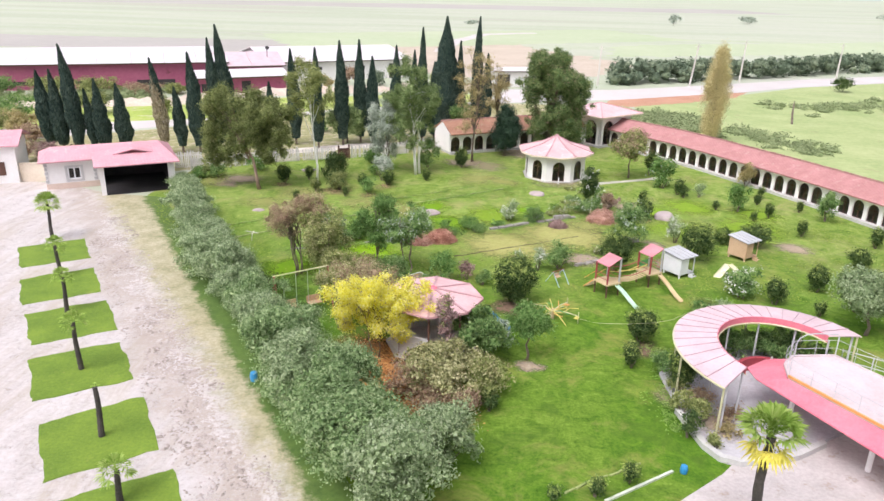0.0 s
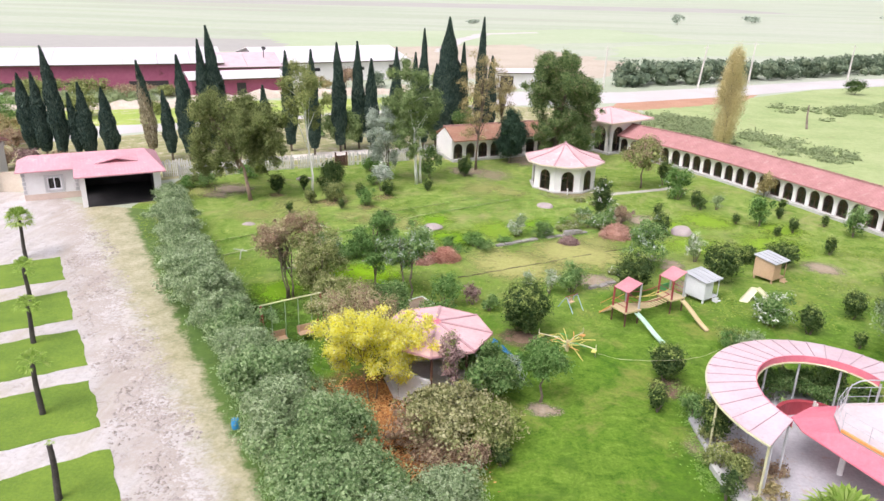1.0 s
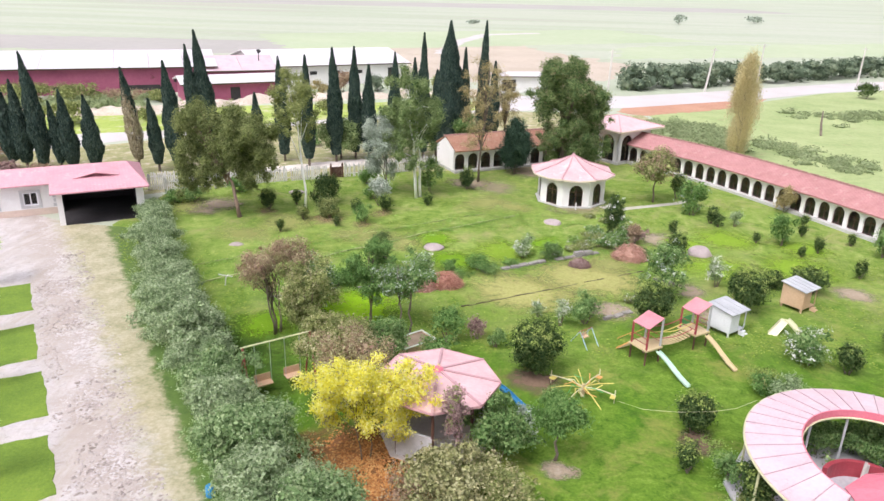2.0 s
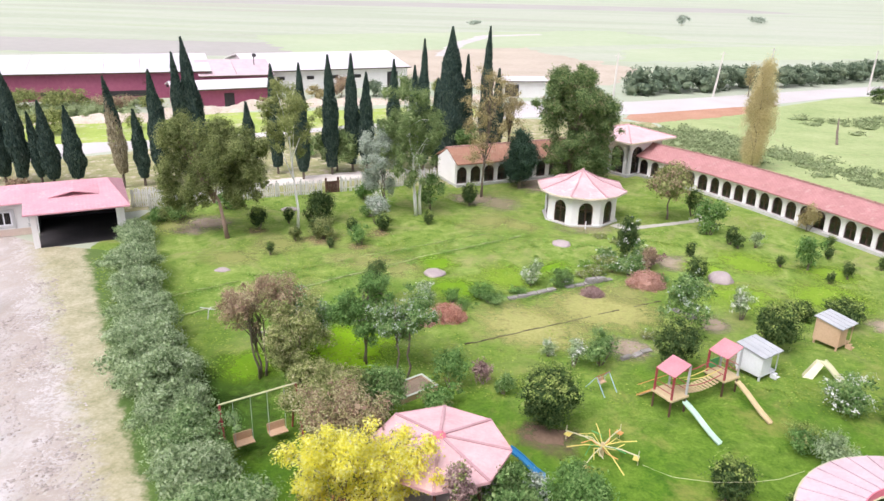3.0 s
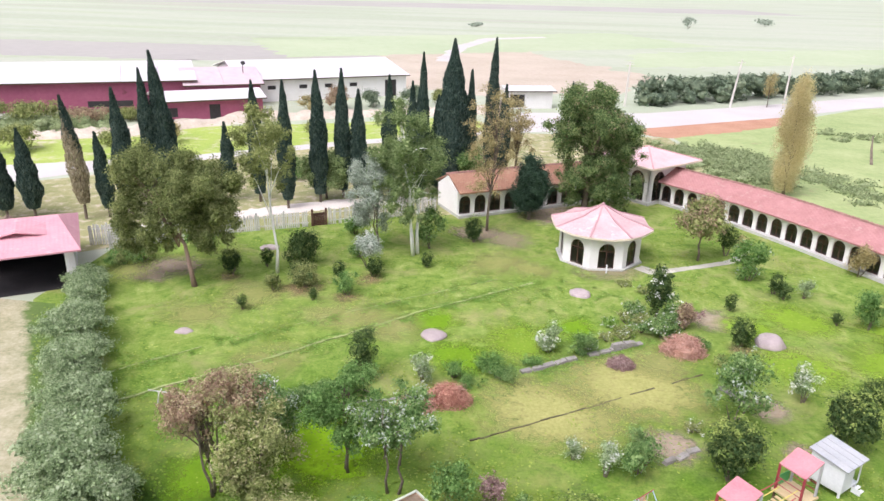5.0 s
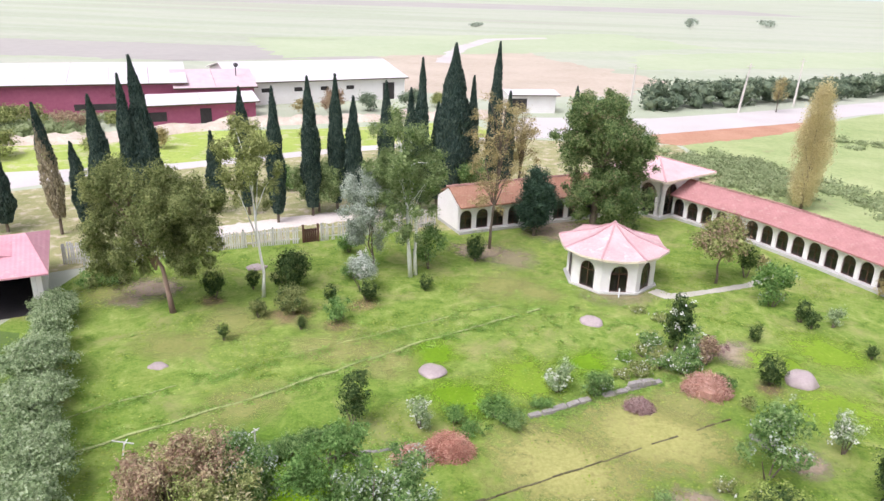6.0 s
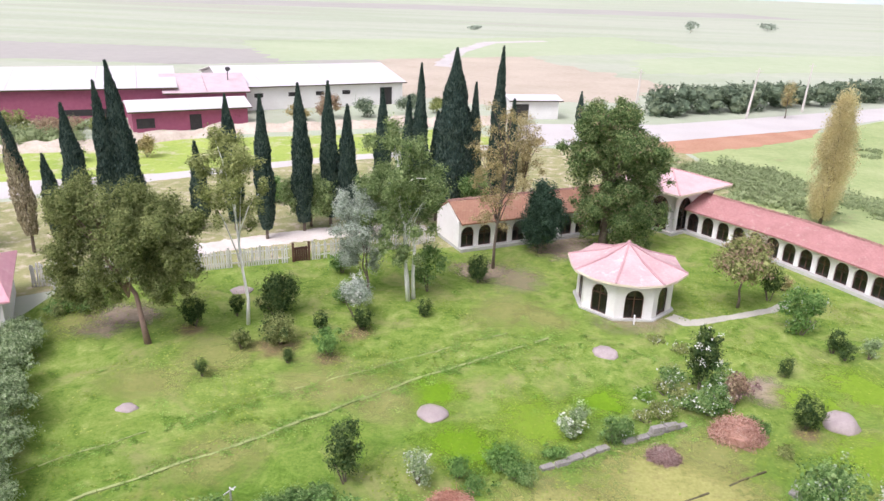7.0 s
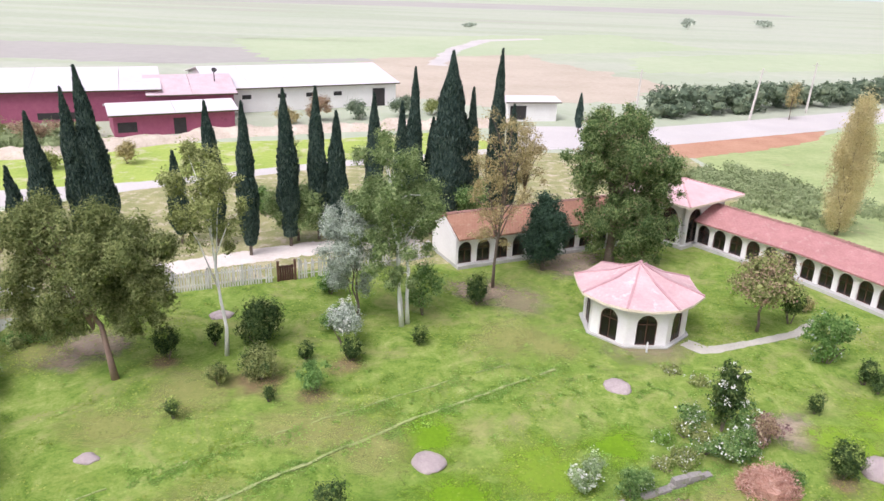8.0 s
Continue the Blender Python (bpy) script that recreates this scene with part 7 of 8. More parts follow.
# ---- drive islands and palms ----
def frond_fan(q, rng, centre, az, el, stalk, blade, n=11):
    d = np.array([math.cos(el) * math.cos(az), math.cos(el) * math.sin(az), math.sin(el)])
    side = np.array([-math.sin(az), math.cos(az), 0.0])
    up = np.cross(d, side)
    hub = centre + d * stalk
    w = 0.018
    q.append([centre - side * w, hub - side * w, hub + side * w, centre + side * w])
    for i in range(n):
        a = (i / (n - 1) - 0.5) * 2.6
        t = d * math.cos(a) + side * math.sin(a) + up * 0.12 * rng.normal()
        tip = hub + t * blade * (1 - 0.25 * abs(a) / 1.3) + np.array([0, 0, -0.22 * blade])
        s = np.cross(t, up) * blade * 0.07
        m = hub + t * blade * 0.55
        q.append([hub, m - s, tip, m + s])


def palm(x, y, h, spread, label, group="", dead=0, fronds=22, fat=0.12, droop=1.7):
    rng = np.random.default_rng(next(seeds))
    e = thing("palm", x, y, 0, rng.uniform(0, 360), label, "palm tree", group)
    f = Form()
    zs = np.linspace(-0.1, h, 16)
    f.tube([(0.03 * math.sin(z * 2), 0.03 * math.cos(z * 1.7), z) for z in zs], [fat * (1.25 - 0.35 * z / h) * (1 + 0.1 * (i % 2)) for i, z in enumerate(zs)], 9)
    f.make("trunk", PALMBARK, e)
    q, c = [], np.array([0, 0, h])
    for i in range(fronds):
        frond_fan(q, rng, c, i * 2.4 + rng.uniform(-0.3, 0.3), 1.3 - droop * i / fronds + rng.uniform(-0.15, 0.15), spread * 0.26, spread * 0.3)
    quads("crown", np.array(q), F_PALM, e)
    if dead:
        q = []
        for i in range(dead):
            frond_fan(q, rng, c - np.array([0, 0, 0.1]), i * 2.4, -0.7 + rng.uniform(-0.25, 0.5), spread * 0.2, spread * 0.26, 9)
        quads("dead_fronds", np.array(q), STRAW, e, "yellow dead hanging fronds")
    return e


DRIVE_DIR = math.atan2(-0.83, 0.56)
for i, (x, y, px, py, h, s, dead) in enumerate(((-31.4, 52.9, -33.2, 55.8, 3.1, 2.2, 0), (-27.4, 46.8, -28.3, 48.4, 2.4, 1.7, 0), (-23.6, 41.4, -24.6, 42.8, 2.4, 1.6, 0), (-19.9, 35.8, -19.9, 35.8, 2.9, 1.6, 0), (-15.8, 29.9, -15.6, 29.9, 2.7, 0.5, 0), (-12.0, 24.4, -12.6, 25.6, 1.5, 1.7, 0))):
    pts = []
    for a, b in ((-2.5, -2.4), (2.5, -2.4), (2.5, 2.4), (-2.5, 2.4)):
        pts.append((x + a * math.cos(DRIVE_DIR) - b * math.sin(DRIVE_DIR), y + a * math.sin(DRIVE_DIR) + b * math.cos(DRIVE_DIR)))
    sheet("grass_island", ragged(rng0, pts, 0.9, 0.15, 0.6), 0.05, ISLANDGRASS, label="square grass island in the concrete drive")
    palm(px, py, h, s, "small fan palm with a dark trunk on a grass island", "palms along the drive", dead, (34, 14, 14, 14, 4, 16)[i], 0.115)
palm(12.4, 24.5, 5.6, 2.65, "fan palm with bright green crown and yellow dead fronds", "", 14, 34, 0.165, 1.05)


# ---- ring pergola, terrace and forecourt ----
tagged(sheet("forecourt", [(10.4, 27.4), (13.2, 29.8), (13.9, 30.6), (17, 31.5), (20, 33.5), (34, 38), (40, 30), (36, 10), (20, 8)], 0.036, PAVING), "grey concrete forecourt beside the lawn")
CX, CY = 17.85, 37.15
fl = Form()
fl.slab([(12.9, 31.6), (13.6, 30.5), (16.6, 31.1), (18.6, 32.5), (24, 36), (23.4, 40.5), (19, 43), (14.5, 42), (12.2, 38.5), (12.4, 34.5)], -0.05, 0.16)
tagged(fl.make("pergola_plinth", PLINTHSTONE), "raised grey paved plinth below the pergola", kind="structure")
f = Form()
f.v = [(0, 0, 0)] + [(1.7 * math.cos(k * math.pi / 16), 1.7 * math.sin(k * math.pi / 16), 0) for k in range(32)]
f.f = [(0, 1 + k, 1 + (k + 1) % 32) for k in range(32)]
ob = tagged(f.make("soil_patch", BARESOIL), "dusty pinkish soil and rubble over the paving", kind="structure")
ob.matrix_basis = pose(14.0, 33.6, 0.166) @ Matrix.Diagonal((1.2, 1.6, 1, 1))
kerb([(12.3, 34.6), (12.85, 31.7), (13.6, 30.4), (16.6, 31.0), (18.7, 32.4)], 0.3, 0.32, CONCRETE, "pale kerb round the pergola plinth", even=True)


def ring_pergola():
    e = thing("ring_pergola", CX, CY, 0, 0, "curved pergola with a faded pink sheet roof on steel posts", "pergola")
    ri, ro, a0, a1, n = 3.05, 5.25, radians(228), radians(18), 21

    def p(r, t, z):
        # the open end runs out of the circle
        r += 1.05 * (max(0.0, t - radians(140)) / radians(88)) ** 2
        return (r * math.cos(t), r * math.sin(t), z)
    for i in range(n):
        a, b = a0 + (a1 - a0) * i / n, a0 + (a1 - a0) * (i + 1) / n
        f = Form()
        zi, zo = 3.1, 2.85
        k = 0.012 * (i % 2)
        f.hexa([p(ri, a, zi + k), p(ro, a, zo + k), p(ro, b, zo + k), p(ri, b, zi + k), p(ri, a, zi + 0.05 + k), p(ro, a, zo + 0.05 + k), p(ro, b, zo + 0.05 + k), p(ri, b, zi + 0.05 + k)])
        f.make("roof_panel", PALEPINK, e)
        f = Form()
        f.beam(p(ri, a, zi + 0.08), p(ro, a, zo + 0.08), 0.03, 0.04)
        f.make("roof_batten", SEAM, e)
    f = Form()
    for i in range(n):
        a, b = a0 + (a1 - a0) * i / n, a0 + (a1 - a0) * (i + 1) / n
        f.hexa([p(r, t, z) for z in (2.78, 3.16) for r, t in ((ri - 0.05, a), (ri, a), (ri, b), (ri - 0.05, b))])
    f.make("inner_fascia", ROSEPAINT, e, "rose-pink metal fascia", weld=True)
    f = Form()
    for r, z in ((ro + 0.02, 2.84), (ri - 0.06, 2.76)):
        f.tube([p(r, a0 + (a1 - a0) * i / 40, z) for i in range(41)], [0.05] * 41, 6)
    f.make("edge_pipe", CREAMPLASTIC, e, "pale cream edging pipe")
    for i in range(7):
        a = a0 + (a1 - a0) * (0.005 + 0.99 * i / 6)
        for r in (ro - 0.15, ro - 0.5, ri + 0.15):
            if r == ro - 0.5 and i not in (0, 6):
                continue
            f = Form()
            f.tube([p(r, a, 0.1), p(r, a, 2.85)], [0.055, 0.055], 7)
            f.make("post", CREAMPLASTIC if r > 5 else STEEL, e)
    return e


ring_pergola()
# curved red bench wall inside the ring
f = Form()
for i in range(14):
    a, b = radians(142 - 104 * i / 14), radians(142 - 104 * (i + 1) / 14)
    f.hexa([(r * math.cos(t), r * math.sin(t), z) for z in (0.1, 0.95) for r, t in ((1.85, a), (1.65, a), (1.65, b), (1.85, b))])
ob = tagged(f.make("curved_bench", REDPAINT, weld=True), "curved dark red bench wall inside the pergola", "bench")
ob.location = (18.0, 37.75, 0)
f = Form()
f.tube([(0, 0, 0.1), (0.03, 0, 1.2)], [0.09, 0.07], 7)
f.tube([(0.2, 0.1, 0.1), (0.22, 0.1, 1.0)], [0.06, 0.05], 7)
ob = tagged(f.make("bare_stump", POLEWOOD), "pair of bare pale stumps by the bench", "stump")
ob.location = (18.35, 38.9, 0.1)


def terrace():
    """Raised terrace with a sloping rose-red skirt, orange trim and a light railing."""
    e = thing("raised_terrace", 0, 0, 0, 0, "raised terrace with pale floor, rose-red sloping skirt and orange trim", "terrace")
    top = [(17.05, 33.8), (19.5, 29.7), (21.5, 26.3), (26.0, 28.4), (23.6, 31.5), (21.4, 34.5), (20.3, 36.2), (18.05, 35.9), (17.3, 35.0)]
    low = [(15.9, 34.65), (18.5, 29.6), (20.7, 25.2), (27.2, 27.6), (24.8, 32.0), (22.4, 35.3), (20.7, 37.4), (17.1, 36.75), (15.85, 35.8)]
    f = Form()
    f.slab(top, 2.75, 2.95)
    f.make("floor_slab", TERRACEFLOOR, e, "pale pinkish terrace floor")
    for i in range(9):
        j = (i + 1) % 9
        f = Form()
        a, b, c, d = low[i], low[j], top[j], top[i]
        f.hexa([(*a, 2.2), (*b, 2.2), (*c, 2.74), (*d, 2.74), (*a, 2.26), (*b, 2.26), (*c, 2.8), (*d, 2.8)])
        f.make("skirt_panel", ROSEPAINT, e)
        f = Form()
        f.beam((*d, 2.96), (*c, 2.96), 0.09, 0.12)
        if i < 2:
            f.make("trim", ORANGE, e, "orange painted edge trim")
        else:
            f.make("trim", TERRACEFLOOR, e)
        n = max(2, int(math.hypot(c[0] - d[0], c[1] - d[1]) / 1.1))
        r = Form()
        for z in (3.4, 3.85):
            r.tube([(*d, z), (*c, z)], [0.013, 0.013], 5)
        for k in range(n):
            x, y = d[0] + (c[0] - d[0]) * k / n, d[1] + (c[1] - d[1]) * k / n
            r.tube([(x, y, 2.95), (x, y, 3.86)], [0.014, 0.014], 5)
        r.make("railing", STEEL, e)
    for x, y in ((17.9, 34.6), (19.9, 30.6), (21.8, 27.2), (25.2, 28.6), (22.8, 32.2), (20.2, 35.6)):
        f = Form()
        f.tube([(x, y, 0), (x, y, 2.7)], [0.13, 0.13], 8)
        f.make("column", WHITEWALL, e)
    f = Form()
    f.tube([(18.1, 35.85, 2.95), (18.1, 35.85, 3.75), (18.22, 35.88, 4.02), (18.55, 35.93, 4.2), (19.0, 36.0, 4.25), (20.2, 36.15, 4.2), (20.27, 36.16, 4.1), (20.27, 36.16, 2.95)], [0.03] * 8, 6)
    f.make("arched_pipe", STEEL, e, "pale arched handrail pipe")
    return e


terrace()
f = Form()
for p, q in (((22.4, 39.4, 1.7), (27.5, 36.0, 1.7)), ((22.4, 39.4, 1.1), (27.5, 36.0, 1.1))):
    f.tube([p, q], [0.03, 0.03], 6)
for k in range(5):
    x, y = 22.4 + 5.1 * k / 4, 39.4 - 3.4 * k / 4
    f.tube([(x, y, 0.0), (x, y, 1.75)], [0.035, 0.035], 6)
tagged(f.make("side_railing", STEEL), "thin grey metal railing beside the terrace", "railing")


# ---- kiosk ----
def kiosk():
    e = thing("kiosk", -0.85, 40.95, 0, 22, "octagonal garden kiosk with a faded pink panelled roof", "kiosk")
    lo = ring(8, 3.0, math.pi / 8)
    for i in range(8):
        a, b = lo[i], lo[(i + 1) % 8]
        f = Form()
        f.hexa([(*a, 3.1), (*b, 3.1), (0.01, 0, 3.6), (0, 0, 3.6), (*a, 3.16), (*b, 3.16), (0.01, 0, 3.67), (0, 0, 3.67)])
        f.make("roof_panel", KIOSKROOF, e)
        f = Form()
        f.beam((*a, 3.19), (0, 0, 3.7), 0.13, 0.05)
        f.make("hip_cap", ROOFHIP, e)
        f = Form()
        f.beam((*a, 3.12), (*b, 3.12), 0.05, 0.12)
        f.make("fascia", HIPCAP, e)
        p = ring(8, 2.45, math.pi / 8)[i]
        f = Form()
        f.tube([(*p, 0), (*p, 3.2)], [0.07, 0.07], 7)
        f.make("post", BROWNWOOD, e)
        q = ring(8, 2.45, math.pi / 8)[(i + 1) % 8]
        if i != 5:
            f = Form()
            f.beam((*p, 0.75), (*q, 0.75), 0.14, 1.5)
            f.make("parapet", PALEPARAPET, e, "pale grey rendered parapet")
    f = Form()
    f.tube([(0, 0, 3.66), (0, 0, 3.74), (0, 0, 3.8)], [0.3, 0.24, 0.1], 8)
    f.make("finial", ROSEPAINT, e)
    f = Form()
    f.slab(ring(8, 2.8, math.pi / 8), -0.05, 0.08)
    f.make("floor_slab", PAVING, e)
    return e


kiosk()
for x, y, r in ((-1.4, 37.2, 20), (-0.4, 37.0, 160)):
    e = thing("garden_chair", x, y, 0.0, r, "dark wooden garden chair beside the kiosk", "chair", "chairs by the kiosk")
    f = Form(); f.box(-0.25, 0.25, -0.25, 0.25, 0.42, 0.47); f.make("seat", BROWNWOOD, e)
    f = Form(); f.box(-0.25, 0.25, 0.22, 0.27, 0.47, 1.0); f.make("backrest", BROWNWOOD, e)
    for sx in (-0.21, 0.21):
        for sy in (-0.21, 0.21):
            f = Form(); f.box(sx - 0.03, sx + 0.03, sy - 0.03, sy + 0.03, 0, 0.42); f.make("leg", BROWNWOOD, e)
def sandbox():
    """A low brown box of boards with thin white-painted edges, full of earth."""
    e = thing("planter_box", -2.9, 50.1, 0, 42, "low brown planter box with thin white edges, full of earth", "planter")
    for x0, x1, y0, y1 in ((-1.2, 1.2, -0.75, -0.67), (-1.2, 1.2, 0.67, 0.75), (-1.2, -1.12, -0.67, 0.67), (1.12, 1.2, -0.67, 0.67)):
        g = Form(); g.box(x0, x1, y0, y1, -0.05, 0.36); w = g.make("side", TANBOARD, e, "faded brown board")
        g = Form(); g.box(x0 - 0.02, x1 + 0.02, y0 - 0.02, y1 + 0.02, 0.364, 0.4); g.make("rim", PALEKERB, w)
    g = Form(); g.box(-1.12, 1.12, -0.67, 0.67, 0, 0.28); g.make("soil", SOILBED, e)


sandbox()
f = Form()
rope = [(8.3, 43.6, 0.85), (9.3, 42.4, 1.2), (10.8, 41.75, 1.55), (12.4, 41.66, 1.75), (13.4, 41.5, 2.1), (14.2, 41.3, 2.72)]
f.tube(rope, [0.009] * 6, 5)
tagged(f.make("rope_line", CREAMPLASTIC), "thin pale rope tied from the roundabout to the pergola", "rope")


# ---- playground ----
def slide(name, top, foot, mat, label, w=0.42):
    """A chute with raised sides, its ladder and struts."""
    e = thing(name, 0, 0, 0, 0, label, "slide")
    a, b = Vector(top), Vector(foot)
    d = (b - a)
    s = Vector((-d.y, d.x, 0)).normalized() * w / 2
    pts = [a + d * q + Vector((0, 0, 0.12 * math.sin(math.pi * 2 * q) * 0.4)) for q in (0, 0.15, 0.35, 0.55, 0.75, 0.9, 1.0)]
    f = Form()
    for p, q in zip(pts, pts[1:]):
        u = Vector((0, 0, 0.05))
        f.hexa([p - s - u, p + s - u, q + s - u, q - s - u, p - s, p + s, q + s, q - s])
    f.make("chute", mat, e, weld=True)
    for k in (-1, 1):
        f = Form()
        f.tube([p + s * k + Vector((0, 0, 0.05)) for p in pts], [0.035] * 7, 6)
        f.make("side_rail", mat, e, weld=True)
    return e


def play_tower(x, y, turn, label, roof_mat, net):
    e = thing("play_tower", x, y, 0, turn, label, "play tower", "play towers")
    f = Form(); f.box(-0.72, 0.72, -0.66, 0.66, 0.95, 1.05); f.make("deck", PLY, e, "yellow plywood deck")
    for sx in (-0.6, 0.6):
        for sy in (-0.55, 0.55):
            f = Form(); f.box(sx - 0.045, sx + 0.045, sy - 0.045, sy + 0.045, 1.0, 2.6 + 0.38 * sy); f.make("post", REDPAINT if sy < 0 else STEEL, e)
            f = Form(); f.box(sx - 0.04, sx + 0.04, sy - 0.04, sy + 0.04, -0.05, 0.96); f.make("footing_post", BROWNWOOD, e)
    f = Form()
    f.hexa([(-0.64, -0.58, 2.355), (0.64, -0.58, 2.355), (0.64, 0.58, 2.805), (-0.64, 0.58, 2.805), (-0.64, -0.58, 2.405), (0.64, -0.58, 2.405), (0.64, 0.58, 2.855), (-0.64, 0.58, 2.855)])
    f.make("roof_panel", roof_mat, e, "sloping pink roof panel")
    for z in (1.35, 1.7):
        for sy in (-0.55, 0.55):
            f = Form(); f.tube([(-0.6, sy, z), (0.6, sy, z)], [0.022, 0.022], 6); f.make("rail", REDPAINT, e)
    if net:
        for k in range(5):
            f = Form(); f.beam((-0.75 - 0.22 * k, -0.5, 0.9 - 0.19 * k), (-0.75 - 0.22 * k, 0.5, 0.9 - 0.19 * k), 0.12, 0.04); f.make("step", PLY, e)
        for sy in (-0.5, 0.5):
            f = Form(); f.beam((-0.72, sy, 1.0), (-1.8, sy, 0.05), 0.05, 0.08); f.make("stringer", ORANGE, e)
            f = Form(); f.tube([(-0.72, sy, 1.6), (-1.8, sy, 0.7)], [0.022, 0.022], 6); f.make("handrail", ORANGE, e)
    else:
        f = Form(); f.box(-0.73, -0.69, -0.5, 0.5, 1.05, 1.6); f.make("side_panel", GREENPAINT, e, "green side panel")
    return e


play_tower(10.9, 49.8, -56, "play tower with sloping pink roof and yellow deck", PINKPANEL, True)
play_tower(14.3, 52.15, -56, "play tower with pink roof joined by a rope bridge", PINKPANEL, False)
slide("slide", (11.45, 49.0, 1.0), (12.75, 46.7, 0.12), MINT, "long pale mint-green slide from the play tower", 0.26)
slide("slide", (14.9, 51.4, 1.0), (15.95, 48.8, 0.12), PLY, "long cream-yellow slide from the play tower", 0.26)
slide("slide", (20.9, 54.6, 0.85), (21.75, 53.2, 0.1), CREAMPLASTIC, "small cream garden slide on the grass")
f = Form()
f.hexa([(19.6, 54.0, 0.0), (20.1, 53.8, 0.0), (20.3, 54.2, 0.0), (19.8, 54.5, 0.0), (20.5, 54.5, 0.8), (20.9, 54.3, 0.8), (21.05, 54.6, 0.85), (20.6, 54.8, 0.85)])
tagged(f.make("climbing_ramp", CREAMPLASTIC), "pale cream moulded climbing ramp of the small slide", "ramp")
slide("slide", (2.25, 43.6, 1.3), (3.9, 43.25, 0.1), BLUE, "blue plastic slide beside the kiosk", 0.42)
e = thing("rope_bridge", 0, 0, 0, 0, "sagging plank bridge with colourful hand ropes between towers", "bridge")
A, B = Vector((11.35, 50.2, 1.0)), Vector((13.7, 51.6, 1.0))
sd = Vector((-(B - A).y, (B - A).x, 0)).normalized() * 0.42
for i in range(12):
    q = (i + 0.5) / 12
    c = A.lerp(B, q) - Vector((0, 0, 0.2 * math.sin(math.pi * q)))
    f = Form(); f.beam(c - sd, c + sd, 0.15, 0.04); f.make("plank", PLY, e)
for k, z, m in ((-1, 0.45, REDPAINT), (-1, 0.85, YELLOW), (1, 0.45, YELLOW), (1, 0.85, REDPAINT)):
    f = Form()
    f.tube([A.lerp(B, q / 8) + sd * k + Vector((0, 0, z - 0.2 * math.sin(math.pi * q / 8))) for q in range(9)], [0.028] * 9, 5)
    f.make("hand_rope", m, e)


def playhouse(x, y, turn, wall_mat, label, porch_mat):
    e = thing("playhouse", x, y, 0, turn, label, "playhouse", "playhouses")
    s, z0, z1 = 0.95, 0.35, 1.55
    for sx in (-0.85, 0.85):
        for sy in (-0.85, 0.85):
            f = Form(); f.box(sx - 0.06, sx + 0.06, sy - 0.06, sy + 0.06, -0.05, z0); f.make("leg", wall_mat, e)
    f = Form(); f.box(-s, s, -s, s, z0 - 0.06, z0); f.make("floor_board", wall_mat, e)
    n = 8
    for k, (ax, ay, bx, by) in enumerate(((-s, -s, 0.1, -s), (-s, s, s, s), (-s, -s, -s, s), (0.1, -s, 0.1, -0.1), (0.1, -0.1, s, -0.1), (s, -0.1, s, s))):
        f = Form()
        f.beam((ax, ay, (z0 + z1) / 2), (bx, by, (z0 + z1) / 2), 0.05, z1 - z0)
        w = f.make("wall_panel", wall_mat, e)
        if k in (0, 2):
            g = Form()
            L = math.hypot(bx - ax, by - ay)
            for i in range(1, n):
                q = i / n
                px, py = ax + (bx - ax) * q, ay + (by - ay) * q
                g.box(px - 0.03, px + 0.03, py - 0.03, py + 0.03, z0 + 0.02, z1 - 0.02)
            g.make("board_joint", wall_mat, w)
    f = Form(); f.box(s - 0.05, s + 0.01, -s, -s + 0.06, z0, z1); f.make("porch_post", wall_mat, e)
    # No hole here: a near-black panel paints the doorway's inner shade.
    f = Form(); f.box(0.4, 0.75, -0.13, -0.07, z0, z0 + 0.95); f.make("doorway", DARK, e, "small flat panel, near-black for a doorway's shade")
    f = Form()
    f.hexa([(-1.12, -1.15, 1.6), (1.12, -1.15, 1.6), (1.12, 1.1, 1.86), (-1.12, 1.1, 1.86), (-1.12, -1.15, 1.66), (1.12, -1.15, 1.66), (1.12, 1.1, 1.92), (-1.12, 1.1, 1.92)])
    f.make("roof_panel", GREYFELT, e, "grey felt roof")
    for i in range(3):
        g = Form()
        x0 = -0.56 + 0.56 * i
        g.beam((x0, -1.14, 1.675), (x0, 1.09, 1.935), 0.05, 0.025)
        g.make("roof_batten", GREYFELT, e)
    for sx in (-0.93, 0.93):
        f = Form()
        f.v += [(sx + d, yy, zz) for d in (-0.02, 0.02) for yy, zz in ((-0.95, 1.55), (0.95, 1.55), (0.95, 1.83), (-0.95, 1.62))]
        f.f += [(0, 3, 2, 1), (4, 5, 6, 7), (0, 1, 5, 4), (1, 2, 6, 5), (2, 3, 7, 6), (3, 0, 4, 7)]
        f.make("gable", wall_mat, e)
    f = Form(); f.box(-0.95, 0.95, 0.93, 0.97, 1.55, 1.83); f.make("back_panel", wall_mat, e)
    for k in range(2):
        f = Form(); f.box(0.3, 0.85, -s - 0.25 - 0.2 * k, -s - 0.07 - 0.2 * k, 0.2 - 0.14 * k, 0.24 - 0.14 * k); f.make("step", porch_mat, e)
    f = Form(); f.box(0.28, 0.32, -s - 0.5, -s, 0.0, 0.3); f.make("stringer", porch_mat, e)
    e.scale = (0.84, 0.84, 1.0)
    return e


playhouse(17.0, 54.3, 38, WHITEPAINT, "white wooden playhouse on legs with grey roof", WHITEPAINT)
playhouse(23.2, 58.6, 38, TANBOARD, "tan wooden playhouse with a grey roof and porch", TANBOARD)


